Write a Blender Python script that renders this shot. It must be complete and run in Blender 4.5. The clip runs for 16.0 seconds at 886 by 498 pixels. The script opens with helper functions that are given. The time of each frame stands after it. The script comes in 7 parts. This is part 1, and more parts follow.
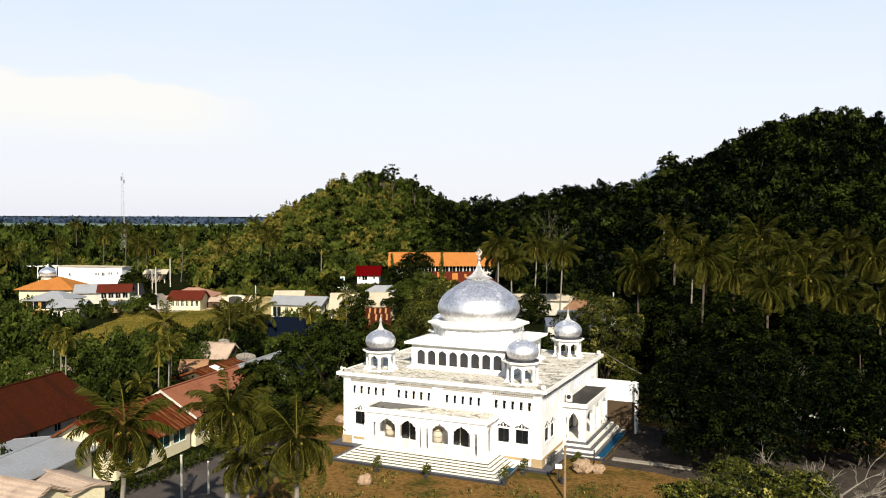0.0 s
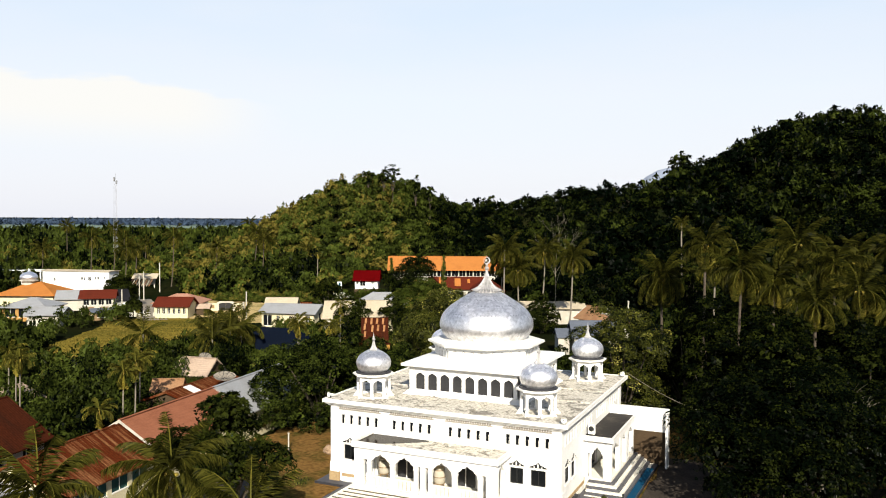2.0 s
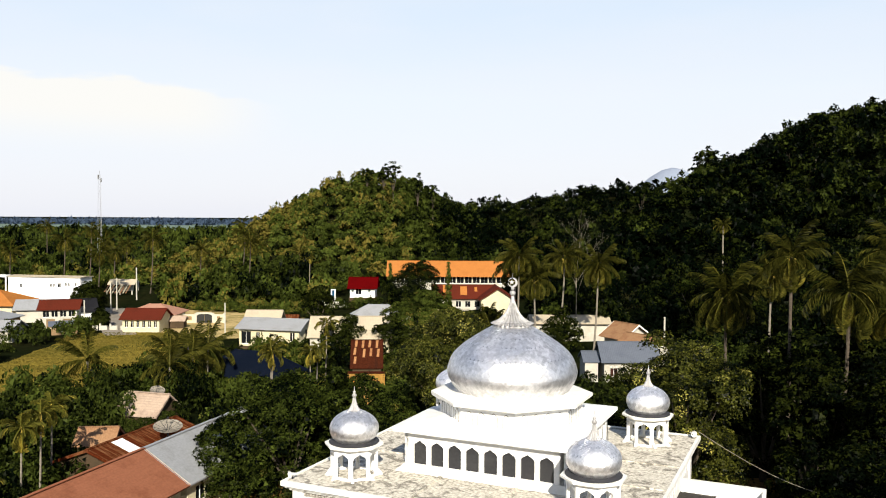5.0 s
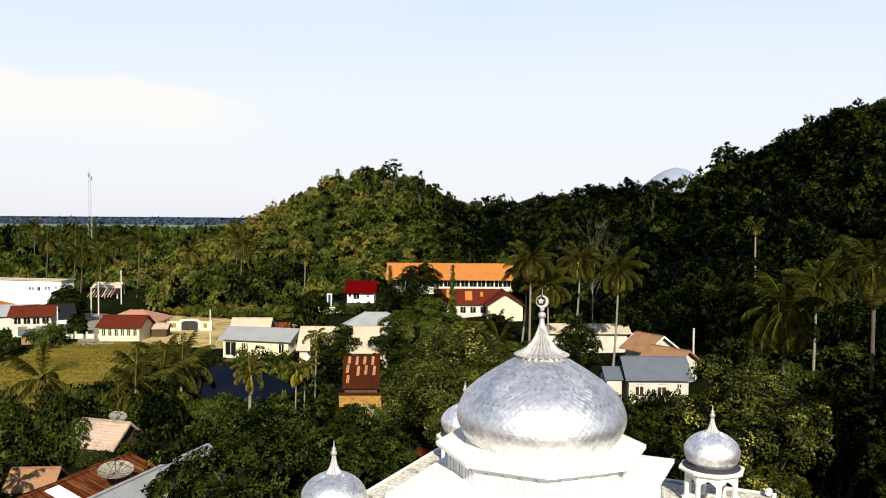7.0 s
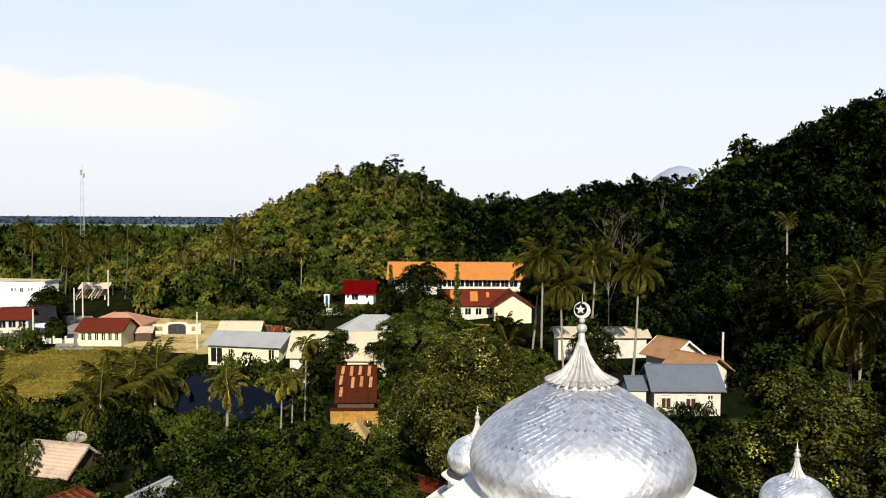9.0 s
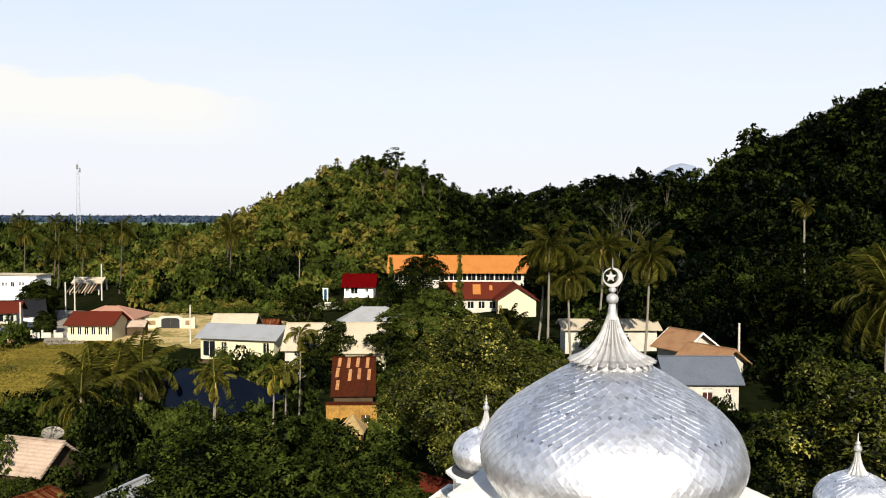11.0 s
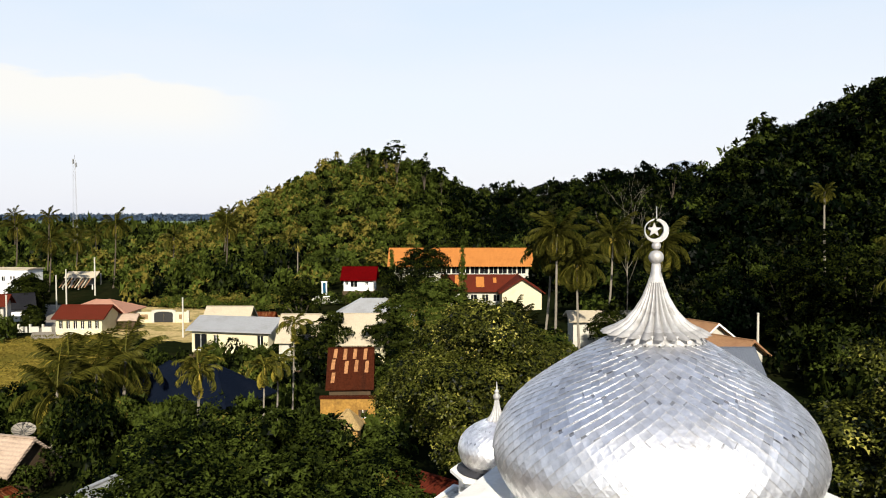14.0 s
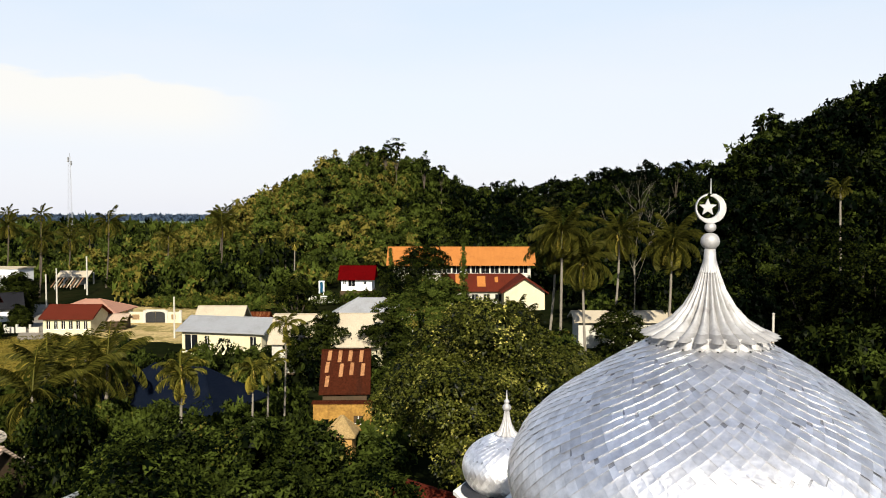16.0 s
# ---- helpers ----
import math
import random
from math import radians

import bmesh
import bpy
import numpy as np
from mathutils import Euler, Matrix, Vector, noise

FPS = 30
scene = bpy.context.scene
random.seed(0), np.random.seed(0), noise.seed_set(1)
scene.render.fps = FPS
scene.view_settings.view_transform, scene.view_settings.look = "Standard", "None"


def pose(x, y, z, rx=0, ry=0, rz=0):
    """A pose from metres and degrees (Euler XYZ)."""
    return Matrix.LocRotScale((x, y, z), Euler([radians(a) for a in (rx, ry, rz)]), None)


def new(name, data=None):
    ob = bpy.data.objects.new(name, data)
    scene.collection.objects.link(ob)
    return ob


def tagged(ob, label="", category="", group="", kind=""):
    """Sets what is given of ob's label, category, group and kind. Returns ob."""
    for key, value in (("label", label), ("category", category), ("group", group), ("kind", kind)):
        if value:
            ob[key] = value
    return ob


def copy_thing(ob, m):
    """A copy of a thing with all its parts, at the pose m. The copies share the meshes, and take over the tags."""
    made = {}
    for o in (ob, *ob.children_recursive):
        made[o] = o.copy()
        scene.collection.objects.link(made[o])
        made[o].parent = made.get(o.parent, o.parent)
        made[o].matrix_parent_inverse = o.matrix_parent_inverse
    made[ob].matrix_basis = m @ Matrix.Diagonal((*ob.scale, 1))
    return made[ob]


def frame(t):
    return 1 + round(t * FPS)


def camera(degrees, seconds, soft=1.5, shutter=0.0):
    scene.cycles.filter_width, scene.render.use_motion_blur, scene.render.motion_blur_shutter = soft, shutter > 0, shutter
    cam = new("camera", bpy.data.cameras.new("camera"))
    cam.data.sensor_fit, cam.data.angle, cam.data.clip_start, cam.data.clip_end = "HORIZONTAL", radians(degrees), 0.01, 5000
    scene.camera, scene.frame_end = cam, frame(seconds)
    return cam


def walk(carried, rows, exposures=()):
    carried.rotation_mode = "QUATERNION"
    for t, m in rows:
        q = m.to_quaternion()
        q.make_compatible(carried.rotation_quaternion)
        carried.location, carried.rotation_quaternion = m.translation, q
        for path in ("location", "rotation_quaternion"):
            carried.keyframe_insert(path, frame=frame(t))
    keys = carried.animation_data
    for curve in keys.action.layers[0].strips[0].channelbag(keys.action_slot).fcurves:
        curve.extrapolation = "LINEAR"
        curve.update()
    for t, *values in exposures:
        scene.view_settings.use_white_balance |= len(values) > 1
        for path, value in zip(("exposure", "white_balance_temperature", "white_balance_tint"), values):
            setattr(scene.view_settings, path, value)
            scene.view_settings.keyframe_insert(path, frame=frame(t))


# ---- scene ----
cam = camera(56.49, 16.0, soft=1.05)
# seconds, x, y, z, pitch, roll, yaw
ROWS = [
    (0, 31.23, -78.25, 22.28, -2.44, -0.22, 24.27),
    (0.5, 30.47, -76.55, 22.29, -2.41, -0.24, 24.31),
    (1, 29.36, -74.24, 22.22, -2.37, -0.24, 24.32),
    (1.5, 28.16, -71.53, 22.32, -2.32, -0.22, 24.38),
    (2, 26.76, -68.54, 22.34, -2.31, -0.27, 24.39),
    (2.5, 25.26, -65.35, 22.38, -2.29, -0.31, 24.42),
    (3, 23.63, -61.89, 22.35, -2.28, -0.33, 24.45),
    (3.5, 22.08, -58.70, 22.44, -2.28, -0.40, 24.49),
    (4, 20.65, -55.69, 22.54, -2.30, -0.38, 24.52),
    (6.5, 13.85, -41.75, 22.69, -2.36, -0.39, 24.67),
    (7, 12.50, -38.95, 22.58, -2.34, -0.40, 24.72),
    (7.5, 11.21, -36.26, 22.60, -2.39, -0.31, 24.76),
    (8, 10.02, -33.89, 22.47, -2.37, -0.29, 24.80),
    (8.5, 9.07, -31.90, 22.31, -2.40, -0.22, 24.84),
    (9, 8.19, -30.05, 21.91, -2.40, -0.26, 24.89),
    (11.5, 5.78, -25.11, 20.03, -2.51, -0.09, 25.02),
    (12, 5.44, -24.32, 19.69, -2.52, -0.05, 25.08),
    (12.5, 5.11, -23.74, 19.42, -2.54, -0.04, 25.05),
    (13, 4.77, -22.96, 19.17, -2.57, -0.02, 25.08),
    (13.5, 4.41, -22.24, 18.99, -2.56, -0.00, 25.08),
    (14, 4.01, -21.48, 18.85, -2.60, -0.00, 25.09),
    (14.5, 3.60, -20.62, 18.71, -2.57, -0.02, 25.08),
    (15, 3.18, -19.67, 18.54, -2.60, -0.02, 25.11),
    (15.5, 2.69, -18.71, 18.39, -2.58, -0.02, 25.10),
    (16, 2.23, -17.85, 18.28, -2.56, -0.03, 25.08),
]
walk(cam, [(t, pose(x, y, z, 90 + pitch, roll, yaw)) for t, x, y, z, pitch, roll, yaw in ROWS])
scene.view_settings.exposure = 1.3

# ---- sun and sky ----
SUN_FROM = Vector((0.48, -0.86, 0.60)).normalized()
sun = new("sun", bpy.data.lights.new("sun", "SUN"))
sun.data.energy, sun.data.angle, sun.data.color = 3.9, radians(0.53), (1.0, 0.93, 0.80)
sun.matrix_world = SUN_FROM.to_track_quat("Z", "Y").to_matrix().to_4x4()


def make_world():
    world = bpy.data.worlds.new("sky")
    world.use_nodes = True
    scene.world = world
    nt = world.node_tree
    nt.nodes.clear()
    n, link = nt.nodes.new, nt.links.new
    out, back = n("ShaderNodeOutputWorld"), n("ShaderNodeBackground")
    sky = n("ShaderNodeTexSky")
    sky.sky_type, sky.sun_disc = "NISHITA", False
    sky.sun_elevation = math.asin(SUN_FROM.z)
    sky.sun_rotation = math.atan2(SUN_FROM.x, SUN_FROM.y)
    sky_dim = n("ShaderNodeVectorMath")
    sky_dim.operation = "SCALE"
    sky_dim.inputs[3].default_value = 0.006
    link(sky.outputs[0], sky_dim.inputs[0])
    coord, sep = n("ShaderNodeTexCoord"), n("ShaderNodeSeparateXYZ")
    link(coord.outputs["Generated"], sep.inputs[0])
    # haze: white at the horizon, pale blue above, thinning out towards the zenith
    haze = n("ShaderNodeValToRGB")
    haze.color_ramp.elements[0].position, haze.color_ramp.elements[0].color = 0.0, (0.325, 0.330, 0.359, 1)
    haze.color_ramp.elements[1].position, haze.color_ramp.elements[1].color = 0.6, (0.045, 0.076, 0.145, 1)
    for at, col in ((0.06, (0.330, 0.337, 0.363, 1)), (0.14, (0.325, 0.343, 0.369, 1)), (0.2, (0.301, 0.330, 0.370, 1)), (0.26, (0.274, 0.318, 0.370, 1)), (0.36, (0.150, 0.195, 0.275, 1))):
        e = haze.color_ramp.elements.new(at)
        e.color = col
    link(sep.outputs["Z"], haze.inputs[0])
    # soft streaks of thin cloud
    stretch = n("ShaderNodeMapping")
    stretch.inputs["Scale"].default_value = (2.2, 2.2, 9.0)
    link(coord.outputs["Generated"], stretch.inputs[0])
    cirrus = n("ShaderNodeTexNoise")
    cirrus.inputs["Scale"].default_value, cirrus.inputs["Detail"].default_value = 1.6, 5
    link(stretch.outputs[0], cirrus.inputs["Vector"])
    cr = n("ShaderNodeMapRange")
    cr.inputs[1].default_value, cr.inputs[2].default_value, cr.inputs[3].default_value, cr.inputs[4].default_value = 0.42, 0.75, 0.0, 0.35
    link(cirrus.outputs[0], cr.inputs[0])
    # one bank of cumulus low in the west
    side = n("ShaderNodeVectorMath")
    side.operation = "DOT_PRODUCT"
    side.inputs[1].default_value = (0.906, 0.423, 0)
    link(coord.outputs["Generated"], side.inputs[0])
    puff = n("ShaderNodeTexNoise")
    puff.inputs["Scale"].default_value, puff.inputs["Detail"].default_value = 9.0, 6
    link(stretch.outputs[0], puff.inputs["Vector"])
    def math_node(op, a, b, c=None):
        m = n("ShaderNodeMath")
        m.operation = op
        for i, v in enumerate((a, b, c)):
            if v is None:
                continue
            if isinstance(v, (int, float)):
                m.inputs[i].default_value = v
            else:
                link(v, m.inputs[i])
        return m.outputs[0]
    def ramp(v, a, b, lo, hi):
        m = n("ShaderNodeMapRange")
        m.interpolation_type = "SMOOTHSTEP"
        m.inputs[1].default_value, m.inputs[2].default_value, m.inputs[3].default_value, m.inputs[4].default_value = a, b, lo, hi
        link(v, m.inputs[0])
        return m.outputs[0]
    lump = math_node("MULTIPLY_ADD", puff.outputs[0], 0.03, -0.015)
    top = math_node("SUBTRACT", 0.106, math_node("MULTIPLY_ADD", side.outputs["Value"], 0.13, 0.0))
    height = math_node("SUBTRACT", math_node("ADD", sep.outputs["Z"], lump), math_node("MINIMUM", top, 0.150))
    bank = math_node("MULTIPLY", ramp(height, -0.006, 0.004, 1.0, 0.0), ramp(side.outputs["Value"], -0.30, -0.16, 1.0, 0.0))
    bank = math_node("MULTIPLY", bank, ramp(sep.outputs["Z"], 0.06, 0.12, 0.0, 1.0))
    both = n("ShaderNodeMix")
    both.data_type, both.blend_type = "RGBA", "ADD"
    both.inputs[0].default_value = 1.0
    link(haze.outputs[0], both.inputs[6])
    link(sky_dim.outputs[0], both.inputs[7])
    thin = n("ShaderNodeMix")
    thin.data_type = "RGBA"
    link(cr.outputs[0], thin.inputs[0])
    link(both.outputs[2], thin.inputs[6])
    thin.inputs[7].default_value = (0.365, 0.372, 0.391, 1)
    thick = n("ShaderNodeMix")
    thick.data_type = "RGBA"
    link(bank, thick.inputs[0])
    link(thin.outputs[2], thick.inputs[6])
    thick.inputs[7].default_value = (0.398, 0.394, 0.380, 1)
    link(thick.outputs[2], back.inputs[0])
    link(back.outputs[0], out.inputs[0])


make_world()


# ---- materials ----
def material(name, colour, rough=0.8, metal=0.0, spots=None, spot_scale=0.4, spot_amount=0.5, grain=0.12, grain_scale=6.0, bump=0.2, bump_scale=20.0, wave=None, vary=0.0, spec=0.15, streak=None, edge=(0.48, 0.66), warp=0.0):
    """A painted, plastered or metal surface: base colour with grain, larger stains of a second colour, and relief.
    wave: (axis, per metre, depth) of a corrugation; vary: how far single objects differ."""
    m = bpy.data.materials.new(name)
    m.use_nodes = True
    nt = m.node_tree
    n, link = nt.nodes.new, nt.links.new
    b = nt.nodes["Principled BSDF"]
    b.inputs["Roughness"].default_value, b.inputs["Metallic"].default_value = rough, metal
    b.inputs["Specular IOR Level"].default_value = spec
    coord = n("ShaderNodeTexCoord")
    fine = n("ShaderNodeTexNoise")
    fine.inputs["Scale"].default_value, fine.inputs["Detail"].default_value = grain_scale, 6
    link(coord.outputs["Object"], fine.inputs["Vector"])
    big = n("ShaderNodeTexNoise")
    big.inputs["Scale"].default_value, big.inputs["Detail"].default_value, big.inputs["Roughness"].default_value = spot_scale, 8, 0.65
    if streak:
        run = n("ShaderNodeMapping")
        run.inputs["Scale"].default_value = streak
        link(coord.outputs["Object"], run.inputs[0])
        link(run.outputs[0], big.inputs["Vector"])
    else:
        link(coord.outputs["Object"], big.inputs["Vector"])
    mix = n("ShaderNodeMix")
    mix.data_type = "RGBA"
    mix.inputs[6].default_value = (*colour, 1)
    mix.inputs[7].default_value = (*(spots or [c * 0.6 for c in colour]), 1)
    r = n("ShaderNodeMapRange")
    r.inputs[1].default_value, r.inputs[2].default_value, r.inputs[4].default_value = *edge, spot_amount
    big.inputs["Distortion"].default_value = warp
    link(big.outputs[0], r.inputs[0])
    link(r.outputs[0], mix.inputs[0])
    g = n("ShaderNodeMapRange")
    g.inputs[1].default_value, g.inputs[2].default_value, g.inputs[3].default_value, g.inputs[4].default_value = 0.3, 0.7, 1 - grain, 1 + grain
    link(fine.outputs[0], g.inputs[0])
    value = g.outputs[0]
    if vary:
        info = n("ShaderNodeObjectInfo")
        v = n("ShaderNodeMapRange")
        v.inputs[3].default_value, v.inputs[4].default_value = 1 - vary, 1 + vary
        link(info.outputs["Random"], v.inputs[0])
        isl = n("ShaderNodeNewGeometry")
        v2 = n("ShaderNodeMapRange")
        v2.inputs[3].default_value, v2.inputs[4].default_value = 1 - vary, 1 + vary
        link(isl.outputs["Random Per Island"], v2.inputs[0])
        for o in (v, v2):
            mul = n("ShaderNodeMath")
            mul.operation = "MULTIPLY"
            link(value, mul.inputs[0])
            link(o.outputs[0], mul.inputs[1])
            value = mul.outputs[0]
    tint = n("ShaderNodeVectorMath")
    tint.operation = "SCALE"
    link(mix.outputs[2], tint.inputs[0])
    link(value, tint.inputs[3])
    link(tint.outputs[0], b.inputs["Base Color"])
    rr = n("ShaderNodeMapRange")
    rr.inputs[3].default_value, rr.inputs[4].default_value = max(0.03, rough - 0.12), min(1, rough + 0.12)
    link(big.outputs[0], rr.inputs[0])
    link(rr.outputs[0], b.inputs["Roughness"])
    bp = n("ShaderNodeBump")
    bp.inputs["Strength"].default_value, bp.inputs["Distance"].default_value = bump, 0.02
    rel = n("ShaderNodeTexNoise")
    rel.inputs["Scale"].default_value, rel.inputs["Detail"].default_value = bump_scale, 4
    link(coord.outputs["Object"], rel.inputs["Vector"])
    link(rel.outputs[0], bp.inputs["Height"])
    normal = bp.outputs[0]
    if wave:
        axis, per, depth = wave
        w = n("ShaderNodeTexWave")
        w.bands_direction = axis
        w.inputs["Scale"].default_value = per * 0.314
        link(coord.outputs["Object"], w.inputs["Vector"])
        wb = n("ShaderNodeBump")
        wb.inputs["Strength"].default_value, wb.inputs["Distance"].default_value = 1.0, depth
        link(w.outputs[1], wb.inputs["Height"])
        link(normal, wb.inputs["Normal"])
        normal = wb.outputs[0]
    link(normal, b.inputs["Normal"])
    return m


def leaf_material(name, dark, light, autumn=None, turn=0.9, gloss=0.003):
    """Leaves: colour runs from dark to light by the plant's own tint and from leaf to leaf; light shines through a little."""
    m = bpy.data.materials.new(name)
    m.use_nodes = True
    nt = m.node_tree
    nt.nodes.clear()
    n, link = nt.nodes.new, nt.links.new
    out = n("ShaderNodeOutputMaterial")
    geo, att = n("ShaderNodeNewGeometry"), n("ShaderNodeAttribute")
    att.attribute_name = "tint"
    add = n("ShaderNodeMath")
    add.operation = "MULTIPLY_ADD"
    link(geo.outputs["Random Per Island"], add.inputs[0])
    add.inputs[1].default_value = 0.30
    base = n("ShaderNodeMath")
    base.operation = "ADD"
    link(att.outputs["Fac"], base.inputs[0])
    base.inputs[1].default_value = 0.18
    link(base.outputs[0], add.inputs[2])
    ramp = n("ShaderNodeValToRGB")
    ramp.color_ramp.elements[0].color, ramp.color_ramp.elements[1].color = (*dark, 1), (*light, 1)
    ramp.color_ramp.elements[0].position = 0.085
    ramp.color_ramp.elements[1].position = 1.0 if not autumn else turn
    if autumn:
        ramp.color_ramp.elements.new(1.0).color = (*autumn, 1)
    link(add.outputs[0], ramp.inputs[0])
    d, tr, gl = n("ShaderNodeBsdfDiffuse"), n("ShaderNodeBsdfTranslucent"), n("ShaderNodeBsdfGlossy")
    gl.inputs["Roughness"].default_value = 0.45
    for s in (d, tr):
        link(ramp.outputs[0], s.inputs["Color"])
    gl.inputs["Color"].default_value = (0.5, 0.5, 0.5, 1)
    mix, mix2 = n("ShaderNodeMixShader"), n("ShaderNodeMixShader")
    mix.inputs[0].default_value, mix2.inputs[0].default_value = 0.12, gloss
    link(d.outputs[0], mix.inputs[1])
    link(tr.outputs[0], mix.inputs[2])
    link(mix.outputs[0], mix2.inputs[1])
    link(gl.outputs[0], mix2.inputs[2])
    link(mix2.outputs[0], out.inputs[0])
    return m


WHITE = material("white paint", (0.69, 0.685, 0.665), 0.6, spots=(0.50, 0.48, 0.43), spot_scale=0.35, spot_amount=0.4, grain=0.05, bump=0.1)
TRIM = material("white trim", (0.66, 0.645, 0.60), 0.6, spots=(0.52, 0.49, 0.43), spot_scale=1.5, spot_amount=0.5, grain=0.06)
CREAM_STEP = material("cream stair tile", (0.70, 0.66, 0.57), 0.45, spots=(0.55, 0.5, 0.4), spot_scale=1.0, grain=0.06)
GREY_TILE = material("grey apron tile", (0.07, 0.07, 0.078), 0.55, spots=(0.045, 0.045, 0.05), spot_scale=0.6, grain=0.12, spec=0.15)
DARK_EDGE = material("dark edge", (0.0304, 0.0304, 0.0342), 0.6)
OCHRE = material("ochre plinth stone", (0.3192, 0.228, 0.1216), 0.7, spots=(0.2128, 0.152, 0.0836), spot_scale=2)
CONCRETE = material("stained roof concrete", (0.47, 0.435, 0.365), 0.9, spots=(0.065, 0.055, 0.042), spot_scale=0.7, spot_amount=0.68, grain=0.45, grain_scale=5.0, bump=0.4, bump_scale=6, edge=(0.50, 0.59), warp=1.4)
PUDDLE = material("standing water", (0.022, 0.016, 0.010), 0.05, spots=(0.03, 0.022, 0.014), spot_scale=0.6, spot_amount=0.8, grain=0.1, bump=0.0, spec=0.04)
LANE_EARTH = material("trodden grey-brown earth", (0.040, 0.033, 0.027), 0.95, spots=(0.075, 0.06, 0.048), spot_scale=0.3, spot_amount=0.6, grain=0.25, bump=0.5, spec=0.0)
TEAL = material("dark teal shutter", (0.012, 0.05, 0.045), 0.5)
SHUTTER = material("dark red-brown shutter", (0.035, 0.010, 0.006), 0.6)
RAIL = material("cream railing panel", (0.56, 0.53, 0.46), 0.6, spots=(0.44, 0.40, 0.32), spot_scale=1.5)
FADED_PINK = material("faded pink roof sheet", (0.30, 0.16, 0.11), 0.85, spots=(0.22, 0.11, 0.08), spot_scale=0.5, wave=("X", 4.0, 0.01), spec=0.0)
BLACK_ROOF = material("black roof sheet", (0.012, 0.012, 0.014), 0.8, spots=(0.02, 0.02, 0.02), wave=("X", 4.0, 0.01), spec=0.0)
STRAW = material("straw thatch", (0.24, 0.165, 0.07), 0.95, spots=(0.14, 0.09, 0.04), spot_scale=2, grain=0.3, grain_scale=9)
ROAD_GREY = material("worn pale road", (0.21, 0.185, 0.15), 0.95, spots=(0.14, 0.12, 0.09), spot_scale=0.3, grain=0.2, bump=0.4, spec=0.0)
RUST_PALE = material("pale weathered sheet", (0.26, 0.125, 0.055), 0.85, spots=(0.10, 0.03, 0.014), spot_scale=1.2, grain=0.25, spec=0.0)
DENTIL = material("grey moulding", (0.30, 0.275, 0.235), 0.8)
RISER = material("dark stair riser", (0.075, 0.062, 0.045), 0.7)
DRUM_SKIN = material("cream hide", (0.50, 0.42, 0.28), 0.6)
DRUM_BODY = material("varnished barrel", (0.40, 0.365, 0.29), 0.5, spots=(0.28, 0.22, 0.15), spot_scale=3)
# also carries the tree shade painted on the court wall's lower part
DARK_PLASTER = material("dark brown plaster and painted wall shade", (0.055, 0.036, 0.02), 0.9, spots=(0.03, 0.025, 0.015), spot_scale=0.8)
WET_DARK = material("black mould on concrete", (0.028, 0.025, 0.022), 0.75, spots=(0.07, 0.06, 0.05), spot_scale=0.8, spot_amount=0.8, grain=0.25)
GLASS_DARK = material("dark window glass", (0.006, 0.007, 0.008), 0.2, spots=(0.012, 0.012, 0.012), spec=0.1, bump=0.02)
GREY_GLASS = material("smoky glass", (0.028, 0.028, 0.03), 0.2, spots=(0.04, 0.04, 0.04), spec=0.25, bump=0.02)
IRON = material("dark iron", (0.038, 0.038, 0.038), 0.5, 0.6)
SILVER = material("aluminium sheet", (0.83, 0.82, 0.825), 0.47, 1.0, spots=(0.50, 0.495, 0.505), spot_scale=1.6, spot_amount=0.55, grain=0.12, bump=0.5, bump_scale=7, vary=0.14)
SILVER_UNDER = material("aluminium under the scales", (0.45, 0.45, 0.47), 0.45, 1.0)
FINIAL = material("weathered white metal", (0.37, 0.362, 0.355), 0.6, 0.45, spots=(0.2, 0.19, 0.18), spot_scale=2.5, spot_amount=0.7)
FINIAL_DULL = material("dull grey metal", (0.31, 0.303, 0.297), 0.65, 0.4, spots=(0.14, 0.13, 0.125), spot_scale=3, spot_amount=0.6)
BLUE_MAT = material("blue mat", (0.008, 0.05, 0.10), 0.85, spots=(0.02, 0.05, 0.07), spot_scale=1.2, spec=0.0)
ASPHALT = material("asphalt", (0.052, 0.043, 0.036), 0.9, spots=(0.0988, 0.0874, 0.076), spot_scale=0.35, grain=0.2, bump=0.4)
EARTH = material("dry yard earth", (0.135, 0.074, 0.023), 0.95, spots=(0.032, 0.036, 0.008), spot_scale=0.22, spot_amount=1.0, grain=0.4, grain_scale=2.5, bump=0.6, spec=0.0)
PALE_EARTH = material("pale bare earth", (0.37, 0.275, 0.125), 0.95, spots=(0.13, 0.115, 0.032), spot_scale=0.22, spot_amount=0.75, grain=0.32, grain_scale=2.0, edge=(0.47, 0.6), warp=0.6, bump=0.5, spec=0.0)
FIELD = material("dry rice field", (0.155, 0.115, 0.02), 0.95, spots=(0.078, 0.066, 0.012), spot_scale=0.09, spot_amount=0.9, grain=0.4, grain_scale=1.6, bump=0.8, bump_scale=5, spec=0.0)
# base colour set very dark, which also deepens the shade between crowns
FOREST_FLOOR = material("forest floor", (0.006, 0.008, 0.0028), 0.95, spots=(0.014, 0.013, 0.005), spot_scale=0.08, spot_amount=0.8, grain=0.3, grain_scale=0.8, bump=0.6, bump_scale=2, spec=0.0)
BARK = material("bark", (0.07, 0.056, 0.042), 0.9, grain=0.3, grain_scale=8, bump=0.6, spec=0.1)
PALE_BARK = material("pale bark", (0.17, 0.15, 0.12), 0.9, spots=(0.1, 0.085, 0.065), spot_scale=2.5, grain=0.2, bump=0.5, spec=0.0)
CREAM_WALL = material("cream wall", (0.50, 0.445, 0.29), 0.8, spots=(0.42, 0.36, 0.22), spot_scale=0.5)
